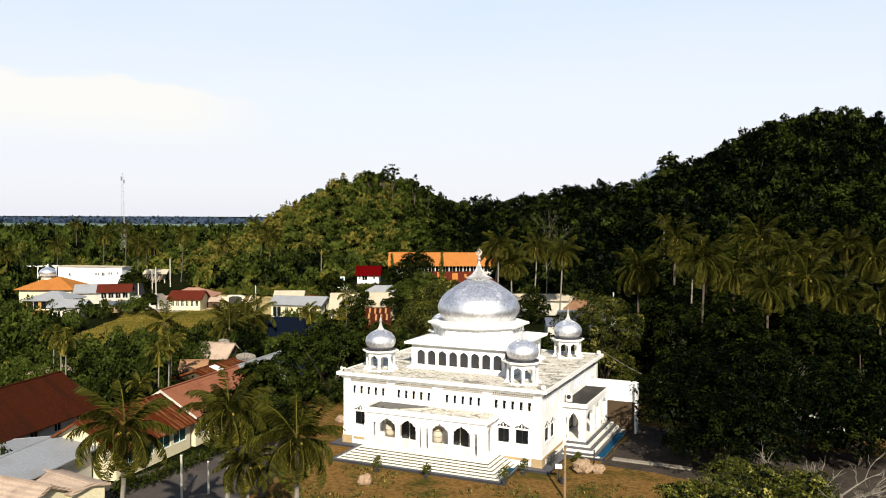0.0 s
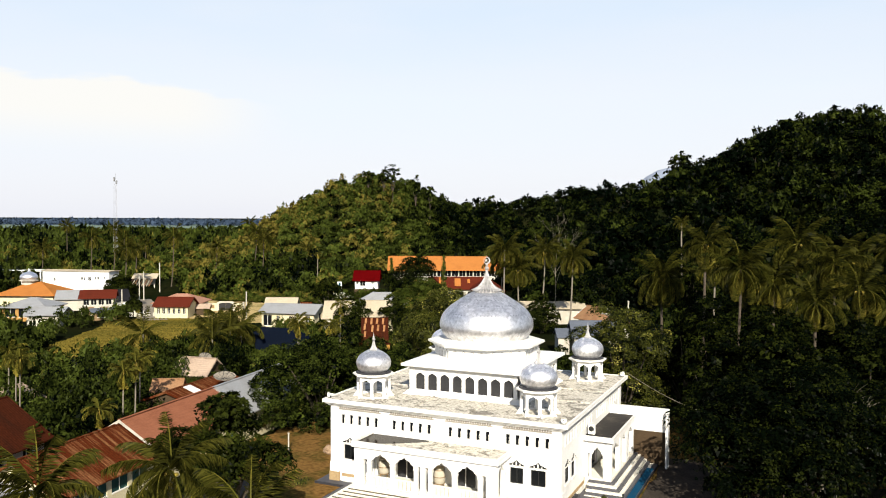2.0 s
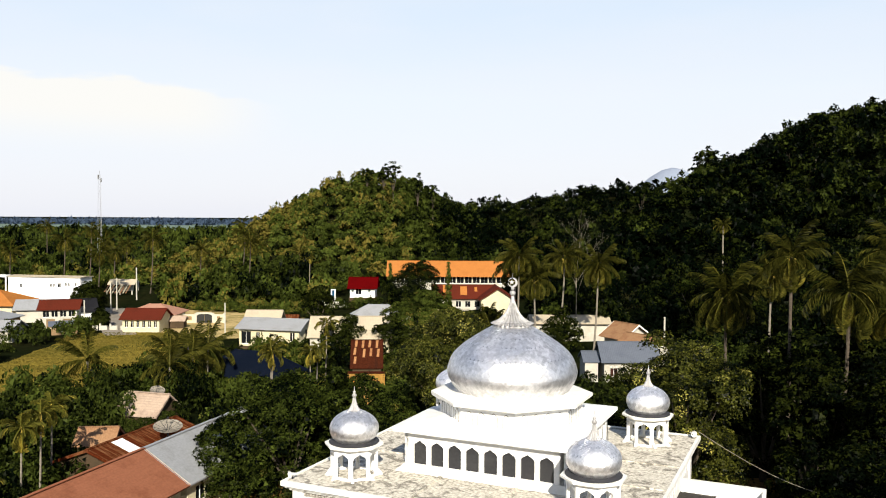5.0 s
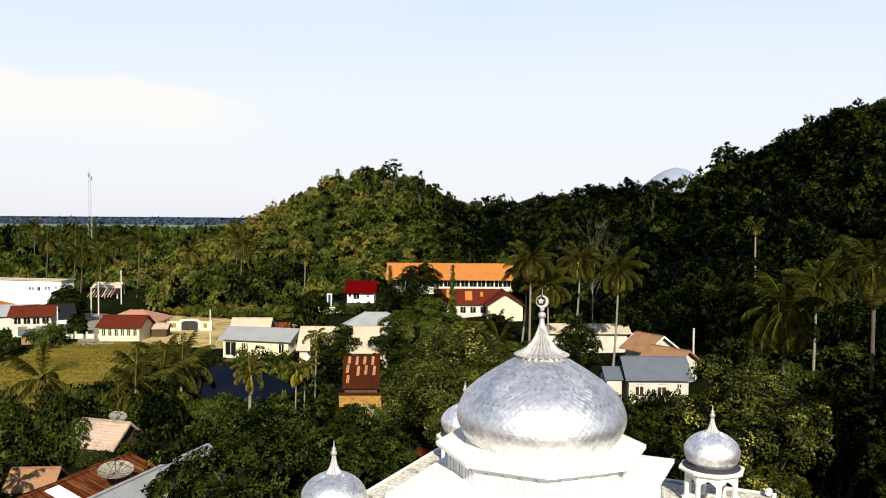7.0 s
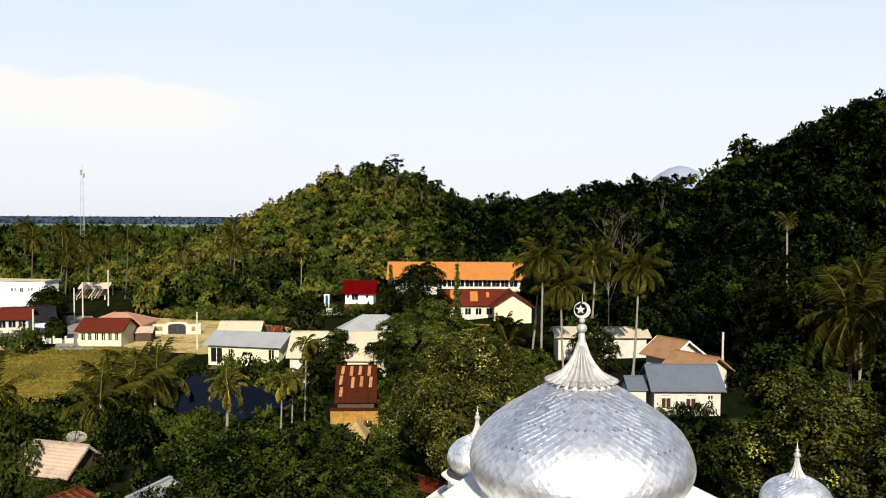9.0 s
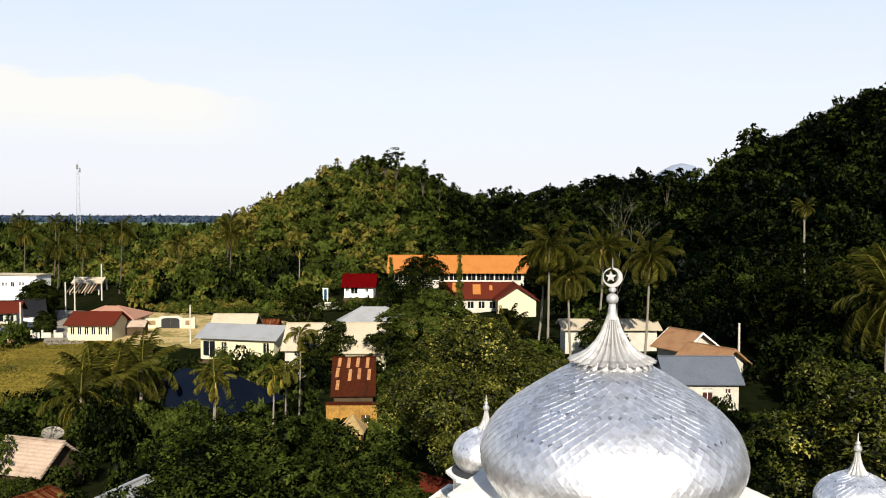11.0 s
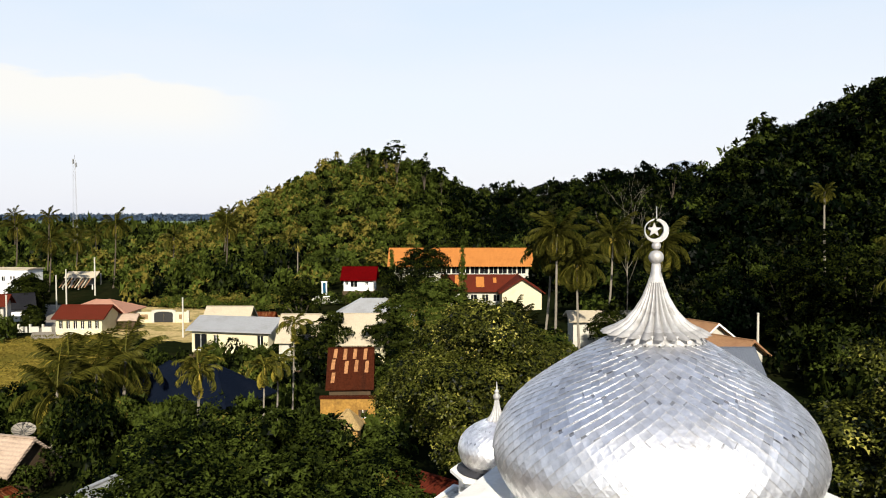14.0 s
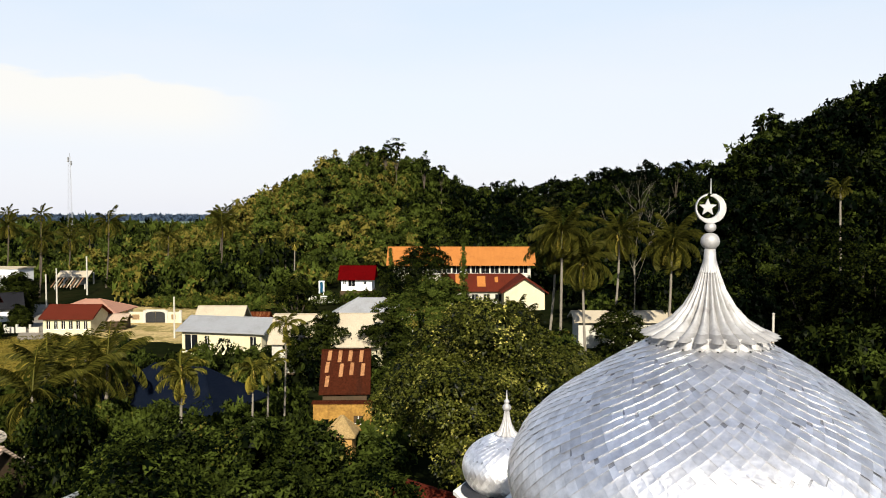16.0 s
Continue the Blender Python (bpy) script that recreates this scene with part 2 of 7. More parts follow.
PLASTER = material("off-white plaster", (0.4028, 0.38, 0.3192), 0.85, spots=(0.2888, 0.2584, 0.2052), spot_scale=0.5, spot_amount=0.6)
RUST = material("rusted iron sheet", (0.060, 0.0135, 0.0048), 0.85, 0.0, spots=(0.25, 0.125, 0.055), spot_scale=1.1, spot_amount=0.62, grain=0.3, wave=("X", 4.0, 0.02), streak=(2.4, 0.2, 0.2), spec=0.0)
RUST_DARK = material("dark rusted iron sheet", (0.037, 0.0098, 0.0046), 0.85, 0.0, spots=(0.02, 0.008, 0.005), spot_scale=0.5, spot_amount=0.8, grain=0.3, wave=("X", 4.0, 0.02), streak=(1.5, 0.3, 0.3), spec=0.0)
RED_TILE = material("red roof sheet", (0.076, 0.0145, 0.0075), 0.75, spots=(0.05, 0.012, 0.006), spot_scale=0.4, wave=("X", 4.0, 0.02), spec=0.02)
CRIMSON = material("crimson roof sheet", (0.062, 0.0012, 0.0016), 0.8, spots=(0.04, 0.001, 0.0012), wave=("X", 4.0, 0.02), spec=0.0)
PALE_RED = material("faded red roof tile", (0.21, 0.082, 0.045), 0.85, spots=(0.13, 0.045, 0.024), spot_scale=0.6, wave=("Z", 5.0, 0.05), spec=0.0)
ORANGE = material("orange roof tile", (0.32, 0.124, 0.032), 0.8, spots=(0.24, 0.09, 0.024), spot_scale=0.4, wave=("X", 3.5, 0.03), spec=0.0)
GREY_ROOF = material("grey zinc sheet", (0.2584, 0.2622, 0.266), 0.6, 0.2, spots=(0.19, 0.1824, 0.1748), spot_scale=0.4, wave=("X", 4.0, 0.006))
BLUE_GREY = material("blue-grey roof sheet", (0.0912, 0.1026, 0.1254), 0.55, 0.1, spots=(0.0684, 0.076, 0.0988), spot_scale=0.5, wave=("X", 4.0, 0.01), spec=0.1)
NAVY = material("navy roof sheet", (0.0035, 0.0055, 0.011), 0.8, 0.0, spots=(0.006, 0.008, 0.014), spot_scale=0.4, wave=("X", 4.0, 0.01), spec=0.0)
CREAM_ROOF = material("bleached roof sheet", (0.3572, 0.304, 0.2166), 0.75, spots=(0.2736, 0.228, 0.1672), spot_scale=0.35, wave=("X", 4.0, 0.008), spec=0.1)
PINK_ROOF = material("pinkish old tile", (0.3344, 0.2508, 0.1862), 0.85, spots=(0.1976, 0.1444, 0.1064), spot_scale=0.6, spot_amount=0.8, wave=("Z", 5.0, 0.03), spec=0.1)
TERRACOTTA = material("brown roof tile", (0.235, 0.130, 0.066), 0.8, spots=(0.1672, 0.076, 0.038), spot_scale=0.6, spot_amount=0.7, wave=("X", 3.5, 0.02), spec=0.1)
WOOD = material("weathered wood", (0.1976, 0.1292, 0.0684), 0.85, grain=0.25)
OCHRE_WALL = material("stained ochre wall", (0.26, 0.14, 0.03), 0.9, spots=(0.12, 0.06, 0.016), spot_scale=0.9, spot_amount=0.7, grain=0.25)
ORANGE_WALL = material("orange-brown wall", (0.342, 0.19, 0.057), 0.85, spots=(0.228, 0.1216, 0.0456), spot_scale=0.8)
STONE = material("yard stone", (0.26, 0.18, 0.115), 0.9, spots=(0.13, 0.085, 0.05), spot_scale=2.5, grain=0.3, spec=0.0)
# distance haze is put into these three base colours
HAZED_WOODS = material("far woods tinted with haze", (0.036, 0.056, 0.092), 1.0, grain=0.25, grain_scale=0.02, bump=0.0)
FAR_FIELD = material("far fields tinted with haze", (0.12, 0.16, 0.13), 1.0, spots=(0.16, 0.19, 0.17), spot_scale=0.01, grain=0.1, grain_scale=0.02, bump=0.0, spec=0.0)
FAR_HILL = material("far mountain tinted with haze", (0.1898, 0.219, 0.2774), 1.0, grain=0.1, grain_scale=0.004, bump=0.0)
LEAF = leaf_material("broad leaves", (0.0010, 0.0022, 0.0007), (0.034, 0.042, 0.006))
LEAF_YELLOW = leaf_material("yellow-green leaves", (0.0016, 0.0034, 0.0008), (0.072, 0.077, 0.010), (0.31, 0.27, 0.06), 0.67, gloss=0.014)
PALM_LEAF = leaf_material("palm leaflets", (0.002, 0.004, 0.001), (0.07, 0.066, 0.010), (0.17, 0.135, 0.02))
STUBBLE = leaf_material("rice stubble", (0.045, 0.045, 0.008), (0.14, 0.105, 0.02), (0.20, 0.15, 0.04))
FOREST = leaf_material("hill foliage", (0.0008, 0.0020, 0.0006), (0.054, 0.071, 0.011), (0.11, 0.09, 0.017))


# ---- building helpers ----
def box(bm, x0, x1, y0, y1, z0, z1):
    v = [bm.verts.new((x, y, z)) for z in (z0, z1) for x, y in ((x0, y0), (x1, y0), (x1, y1), (x0, y1))]
    for f in ((3, 2, 1, 0), (4, 5, 6, 7), (0, 1, 5, 4), (1, 2, 6, 5), (2, 3, 7, 6), (3, 0, 4, 7)):
        bm.faces.new([v[i] for i in f])


def boxes(*rows):
    bm = bmesh.new()
    for r in rows:
        box(bm, *r)
    return bm


def lathe(profile, sides, flute=0.0, flutes=16, phase=0.0, closed=True):
    """A turned shape round the z axis from (radius, z) pairs; flute: how deep its ribs are cut."""
    bm = bmesh.new()
    rings = []
    for k, (r, z) in enumerate(profile):
        ring = []
        for i in range(sides):
            a = phase + 2 * math.pi * i / sides
            q = r * (1 + flute * (abs(math.cos(flutes * a / 2)) - 1))
            ring.append(bm.verts.new((q * math.cos(a), q * math.sin(a), z)))
        rings.append(ring)
    for a, b in zip(rings, rings[1:]):
        for i in range(sides):
            j = (i + 1) % sides
            bm.faces.new((a[i], a[j], b[j], b[i]))
    if closed:
        bm.faces.new(rings[0][::-1])
        bm.faces.new(rings[-1])
    return bm


def smooth(bm):
    for f in bm.faces:
        f.smooth = True
    return bm


def tube(bm, points, radii, sides=6):
    """A round limb along points."""
    rings = []
    for k, p in enumerate(points):
        p = Vector(p)
        a, b = Vector(points[max(k - 1, 0)]), Vector(points[min(k + 1, len(points) - 1)])
        q = (b - a).to_track_quat("Z", "Y")
        rings.append([bm.verts.new(p + q @ Vector((radii[k] * math.cos(2 * math.pi * i / sides), radii[k] * math.sin(2 * math.pi * i / sides), 0))) for i in range(sides)])
    for a, b in zip(rings, rings[1:]):
        for i in range(sides):
            j = (i + 1) % sides
            bm.faces.new((a[i], a[j], b[j], b[i]))
    bm.faces.new(rings[-1])
    return bm


def part(name, bm, material, parent=None, label="", m=None):
    """Links a bmesh as one mesh object, under a thing or a part."""
    bm.normal_update()
    me = bpy.data.meshes.new(name)
    bm.to_mesh(me)
    bm.free()
    me.materials.append(material)
    ob = new(name, me)
    ob.parent = parent
    if m is not None:
        ob.matrix_basis = m
    if label:
        ob["label"] = label
    return ob


def piece(name, mesh, parent, m):
    ob = new(name, mesh)
    ob.parent = parent
    ob.matrix_basis = m
    return ob


def thing(name, label, category, m=None, group="", kind=""):
    ob = new(name)
    ob.empty_display_size = 0.2
    if m is not None:
        ob.matrix_basis = m
    return tagged(ob, label, category, group, kind)


def assembly(name, parent, label=""):
    """A part that is itself put together from pieces."""
    ob = new(name)
    ob.empty_display_size = 0.2
    ob.parent = parent
    if label:
        ob["label"] = label
    return ob


def raw_mesh(name, verts, faces, material, tints=None):
    """A mesh from numpy arrays: verts (n, 3), faces (m, 3 or 4); tints: a number for each vertex."""
    me = bpy.data.meshes.new(name)
    k = faces.shape[1]
    me.vertices.add(len(verts))
    me.vertices.foreach_set("co", np.ascontiguousarray(verts, dtype=np.float32).ravel())
    me.loops.add(faces.size)
    me.loops.foreach_set("vertex_index", np.ascontiguousarray(faces, dtype=np.int32).ravel())
    me.polygons.add(len(faces))
    me.polygons.foreach_set("loop_start", np.arange(0, faces.size, k, dtype=np.int32))
    me.update(calc_edges=True)
    if tints is not None:
        at = me.attributes.new("tint", "FLOAT", "POINT")
        at.data.foreach_set("value", np.ascontiguousarray(tints, dtype=np.float32))
    me.materials.append(material)
    return me


# ---- ground ----
HILLS = ((-143.2, 239.1, 34.6, 34.7, 69.3, -0.02), (-75.4, 325.5, 27.6, 67.7, 23.5, 0.19), (-12.9, 166.8, 14.2, 9.4, 32.8, -0.25),
         (35.4, 208.3, 35.8, 58.1, 78.6, 0.18), (28.9, 286.0, 32.0, 77.9, 78.5, 0.0), (-72.0, 146.0, 3.0, 34.0, 30.0, 0.4), (-52.0, 64.0, 2.3, 17.0, 17.0, 0.0))


def ground_np(x, y):
    h = np.zeros_like(x, dtype=float)
    for cx, cy, top, rx, ry, rot in HILLS:
        c, s = math.cos(rot), math.sin(rot)
        u, w = ((x - cx) * c + (y - cy) * s) / rx, (-(x - cx) * s + (y - cy) * c) / ry
        h = h + top * np.exp(-(u * u + w * w))
    return np.maximum(h - 0.35, 0.0)


def ground(x, y):
    return float(ground_np(np.array(float(x)), np.array(float(y))))


def make_ground():
    def axis(near, far, step):
        a = np.arange(near[0], near[1] + step, step)
        lo = near[0] - np.geomspace(step * 2, near[0] - far[0], 14)
        hi = near[1] + np.geomspace(step * 2, far[1] - near[1], 14)
        return np.concatenate([lo[::-1], a, hi])
    xs, ys = axis((-320, 200), (-4500, 4500), 5.0), axis((-100, 430), (-4500, 4500), 5.0)
    X, Y = np.meshgrid(xs, ys)
    rng = np.random.default_rng(3)
    Z = ground_np(X, Y)
    Z = Z + np.where(Z > 1.0, rng.normal(0, 0.25, Z.shape), 0) - 0.02
    n = len(xs)
    i, j = np.meshgrid(np.arange(n - 1), np.arange(len(ys) - 1))
    a = (j * n + i).ravel()
    faces = np.stack([a, a + 1, a + n + 1, a + n], 1)
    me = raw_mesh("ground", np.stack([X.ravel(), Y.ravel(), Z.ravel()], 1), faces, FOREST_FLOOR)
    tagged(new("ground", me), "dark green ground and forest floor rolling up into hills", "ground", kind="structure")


def patch(name, label, category, outline, material, z=0.02, ripple=0.0):
    """A thin laid surface with an uneven edge."""
    bm = bmesh.new()
    rnd = random.Random(name)
    pts = []
    for (xa, ya), (xb, yb) in zip(outline, outline[1:] + outline[:1]):
        k = max(1, int(math.hypot(xb - xa, yb - ya) / 2.0)) if ripple else 1
        for q in range(k):
            f = q / k
            pts.append((xa + (xb - xa) * f + rnd.uniform(-ripple, ripple), ya + (yb - ya) * f + rnd.uniform(-ripple, ripple)))
    top = [bm.verts.new((x, y, z)) for x, y in pts]
    low = [bm.verts.new((x, y, z - 0.3)) for x, y in pts]
    bm.faces.new(top)
    for i in range(len(pts)):
        j = (i + 1) % len(pts)
        bm.faces.new((low[i], low[j], top[j], top[i]))
    ob = part(name, bm, material)
    return tagged(ob, label, category, kind="structure")


FIELD_EDGE = [(-69, 24), (-69, 40), (-77, 57), (-88, 67), (-99, 71), (-109, 60), (-101, 50), (-91, 30), (-78, 13)]
make_ground()
patch("yard", "dry brown yard with patchy grass round the mosque", "ground", [(-17, -40), (30, -40), (40, -14), (40, 22), (12, 26), (-16, 20), (-24, 12), (-23, -10), (-19, -12)], EARTH, 0.02, 0.8)
patch("courtyard", "grey asphalt courtyard beside the long low building", "pavement", [(-22, -44), (-12, -46), (-8.5, -33), (-9.5, -22), (-14, -13), (-20, -13)], ASPHALT, 0.035, 0.15)
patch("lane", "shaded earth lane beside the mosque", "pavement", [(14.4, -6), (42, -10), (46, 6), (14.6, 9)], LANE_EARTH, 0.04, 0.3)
patch("rice_field", "mown yellow-green rice field beyond the palms", "field", FIELD_EDGE, FIELD, 0.06, 0.5)
patch("bare_lot", "pale dry earth lot behind the village houses", "ground", [(-104, 68), (-84, 70), (-62, 72), (-62, 84), (-74, 96), (-94, 108), (-122, 101)], PALE_EARTH, 0.05, 0.8)
patch("lawn", "sunlit dry lawn before the school wing", "ground", [(-64, 110), (-50, 112), (-49, 118), (-64, 117)], FIELD, 1.0, 0.4)
patch("village_road", "worn grey village road past the rice field", "road", [(-102, 62), (-98, 66), (-120, 86), (-150, 112), (-154, 108), (-124, 80)], ROAD_GREY, 0.08, 0.2)


# ---- mosque ----
def walled(bm, a, b, y0, y1, z0, z1, holes, along="x"):
    """A wall from a to b along x or y, between y0 and y1 in thickness, with rectangular holes (u0, u1, z0, z1) through it."""
    us = sorted({a, b, *(h[0] for h in holes), *(h[1] for h in holes)})
    for ua, ub in zip(us, us[1:]):
        cuts = sorted((h[2], h[3]) for h in holes if h[0] <= ua + 1e-6 and h[1] >= ub - 1e-6)
        z = z0
        for c0, c1 in cuts + [(z1, z1)]:
            if c0 > z + 1e-6:
                if along == "x":
                    box(bm, ua, ub, y0, y1, z, c0)
                else:
                    box(bm, y0, y1, ua, ub, z, c0)
            z = c1
    bmesh.ops.remove_doubles(bm, verts=bm.verts, dist=0.0001)


OGEE = ((0, 1.0), (0.08, 0.86), (0.22, 0.74), (0.45, 0.66), (0.62, 0.52), (0.66, 0.40), (0.74, 0.34), (0.88, 0.26), (0.95, 0.12), (1.0, -0.18))
POINTED = ((0, 1.0), (0.35, 0.72), (0.8, 0.42), (1.0, 0.0))


def arch_panel(bm, u0, u1, spring, rise, top, y0, y1, shape, m=None):
    """The wall over one arched bay: from the arch's curve up to its top."""
    c, h = (u0 + u1) / 2, (u1 - u0) / 2
    us = [(c - s * h, spring + rise * f) for s, f in reversed(shape)] + [(c + s * h, spring + rise * f) for s, f in shape[1:]]
    new_verts = []
    cols = []
    for u, z in us:
        col = [bm.verts.new(p) for p in ((u, y0, z), (u, y0, top), (u, y1, top), (u, y1, z))]
        cols.append(col)
        new_verts += col
    for a, b in zip(cols, cols[1:]):
        for i in range(4):
            j = (i + 1) % 4
            bm.faces.new((a[i], b[i], b[j], a[j]))
    bm.faces.new(cols[0])
    bm.faces.new(cols[-1][::-1])
    if m is not None:
        bmesh.ops.transform(bm, matrix=m, verts=new_verts)


R4 = [Matrix.Rotation(math.pi / 2 * k, 4, "Z") for k in range(4)]
mosque = thing("mosque", "white square mosque with silver scaled onion domes", "mosque")
WX, WY = 9.86, 10.0
GROUPS, PITCH = (-7.26, -2.48, 2.48, 7.26), 0.78
LOW_WINDOWS = ((-8.72, -7.56), (-6.95, -5.9), (5.9, 6.95), (7.56, 8.72))


def make_body():
    slits = [(g + k * PITCH - 0.16, g + k * PITCH + 0.16, 5.02, 5.79) for g in GROUPS for k in (-2, -1, 0, 1, 2)]
    lows = [(a, b, 2.08, 3.30) for a, b in LOW_WINDOWS]
    doors = [(-3.85, -2.05, 1.2, 3.7), (1.3, 3.1, 1.2, 3.7)]
    front = boxes()
    walled(front, -WX, WX, -WY, -WY + 0.3, 0.2, 6.5, slits + lows + doors)
    part("wall", front, WHITE, mosque)
    bm = boxes()
    walled(bm, -WX, WX, WY - 0.3, WY, 0.2, 6.5, slits)
    part("wall", bm, WHITE, mosque)
    side_low = [(a, b, 2.08, 3.30) for a, b in LOW_WINDOWS]
    for s in (-1, 1):
        bm = boxes()
        x = sorted((s * WX, s * (WX - 0.3)))
        walled(bm, -WY + 0.3, WY - 0.3, x[0], x[1], 0.2, 6.5, slits + side_low + ([(-1.2, 1.2, 1.2, 3.6)] if s > 0 else []), along="y")
        part("wall", bm, WHITE, mosque)
    # windows: slit panes with a cross bar, lower windows with a frame, each with its grille above
    pane = part("window", boxes((-0.16, 0.16, 0.14, 0.17, -0.385, 0.385)), GLASS_DARK, mosque, "narrow dark clerestory window", pose(GROUPS[0] - 2 * PITCH, -WY, 5.405))
    part("bar", boxes((0.06, 0.08, 0.09, 0.13, -0.385, 0.12)), TRIM, pane)
    first = True
    for q in range(4):
        for g in GROUPS:
            for k in (-2, -1, 0, 1, 2):
                if first:
                    first = False
                    continue
                r = WY if q in (0, 2) else WX
                c = copy_thing(pane, R4[q] @ pose(g + k * PITCH, -r, 5.405))
                c.parent = mosque
    for q, r in ((0, WY), (1, WX), (3, WX)):
        for a, b in LOW_WINDOWS:
            w = b - a
            win = part("window", boxes((-w / 2, w / 2, 0.16, 0.19, -0.61, 0.61)), GLASS_DARK, mosque, "dark glazed window with a white frame", R4[q] @ pose((a + b) / 2, -r, 2.69))
            part("frame", boxes((-w / 2, w / 2, 0.1, 0.15, 0.56, 0.61), (-w / 2, w / 2, 0.1, 0.15, -0.61, -0.56), (-w / 2, -w / 2 + 0.05, 0.1, 0.15, -0.56, 0.56), (w / 2 - 0.05, w / 2, 0.1, 0.15, -0.56, 0.56), (-0.025, 0.025, 0.1, 0.15, -0.56, 0.56)), IRON, win)
            part("sill", boxes((-w / 2 - 0.08, w / 2 + 0.08, -0.10, 0.0, -0.72, -0.62)), TRIM, win)
            # peaked grille
            bm = bmesh.new()
            pts = [(-w / 2 - 0.08, 0.80), (w / 2 + 0.08, 0.80), (w / 2 + 0.08, 0.86), (0.22, 1.02), (0, 1.22), (-0.22, 1.02), (-w / 2 - 0.08, 0.86)]
            v = [bm.verts.new((x, -0.05, z)) for x, z in pts]
            f = bm.faces.new(v)
            ext = bmesh.ops.extrude_face_region(bm, geom=[f])
            bmesh.ops.translate(bm, verts=[e for e in ext["geom"] if isinstance(e, bmesh.types.BMVert)], vec=(0, 0.048, 0))
            grille = part("grille", bm, IRON, win)
            part("grille_rim", boxes((-w / 2 - 0.14, w / 2 + 0.14, -0.09, -0.003, 0.72, 0.79), (-0.05, 0.05, -0.08, -0.052, 0.82, 1.1), (-0.34, -0.26, -0.08, -0.052, 0.8, 0.92), (0.26, 0.34, -0.08, -0.052, 0.8, 0.92)), TRIM, grille)
    for a, b, z0, z1 in doors:
        d = part("door", boxes((a, b, -WY + 0.2, -WY + 0.25, z0, z1)), GREY_GLASS, mosque, "smoky glass porch door")
        part("door_frame", boxes((a, a + 0.06, -WY + 0.12, -WY + 0.19, z0, z1), (b - 0.06, b, -WY + 0.12, -WY + 0.19, z0, z1), (a + 0.06, b - 0.06, -WY + 0.12, -WY + 0.19, z1 - 0.06, z1), ((a + b) / 2 - 0.03, (a + b) / 2 + 0.03, -WY + 0.12, -WY + 0.19, z0, z1 - 0.06)), TRIM, d)
    part("door", boxes((WX - 0.25, WX - 0.2, -1.2, 1.2, 1.2, 3.6)), GREY_GLASS, mosque)
    # corner piers with ochre feet, plinth band
    for sx in (-1, 1):
        for sy in (-1, 1):
            x, y = sx * (WX - 0.28), sy * (WY - 0.28)
            part("corner_pier", boxes((x - 0.42, x + 0.42, y - 0.42, y + 0.42, 0.95, 1.75), (x - 0.38, x + 0.38, y - 0.38, y + 0.38, 1.75, 6.5)), WHITE, mosque)
            part("pier_foot", boxes((x - 0.47, x + 0.47, y - 0.47, y + 0.47, 0.2, 0.95)), OCHRE, mosque, "ochre stone pier foot")
    for q, r in ((0, WY), (1, WX), (2, WY), (3, WX)):
        a = part("plinth", boxes((-8.9, 8.9, -r - 0.10, -r - 0.002, 0.2, 0.62)), TRIM, mosque, m=R4[q])
        part("plinth_band", boxes((-8.9, 8.9, -r - 0.07, -r - 0.002, 0.63, 0.86)), OCHRE, mosque, "ochre band along the wall's foot", R4[q])
    part("floor_slab", boxes((-WX + 0.3, WX - 0.3, -WY + 0.3, WY - 0.3, 0.25, 1.2)), GREY_TILE, mosque)
    # cornice, in stepped courses, mitred by full squares
    part("cornice", boxes((-10.12, 10.12, -10.22, 10.22, 6.5, 6.64), (-10.3, 10.3, -10.38, 10.38, 6.64, 6.78)), TRIM, mosque)
    part("eave_slab", boxes((-10.5, 10.5, -10.55, 10.55, 6.78, 7.0)), WHITE, mosque)
    rim = boxes((-10.5, 10.5, -10.55, -10.35, 7.0, 7.08), (-10.5, 10.5, 10.35, 10.55, 7.0, 7.08), (-10.5, -10.3, -10.35, 10.35, 7.0, 7.08), (10.3, 10.5, -10.35, 10.35, 7.0, 7.08))
    part("roof_rim", rim, TRIM, mosque)
    part("roof_deck", boxes((-10.3, 10.3, -10.35, 10.35, 7.0, 7.012)), CONCRETE, mosque, "stained bare concrete roof deck")
    for x in (-2.4, 2.4):
        for s in (-1, 1):
            a, b = sorted((s * 5.75, s * 10.3))
            part("roof_rib", boxes((x - 0.1, x + 0.1, a, b, 7.0, 7.08)), CONCRETE, mosque)
            part("roof_rib", boxes((a, b, x - 0.1, x + 0.1, 7.0, 7.08)), CONCRETE, mosque)
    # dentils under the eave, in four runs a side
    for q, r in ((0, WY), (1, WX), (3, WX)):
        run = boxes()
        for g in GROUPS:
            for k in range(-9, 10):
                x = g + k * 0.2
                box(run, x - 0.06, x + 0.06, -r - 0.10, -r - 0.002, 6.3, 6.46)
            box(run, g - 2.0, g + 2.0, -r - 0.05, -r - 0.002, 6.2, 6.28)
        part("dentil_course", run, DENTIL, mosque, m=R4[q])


make_body()


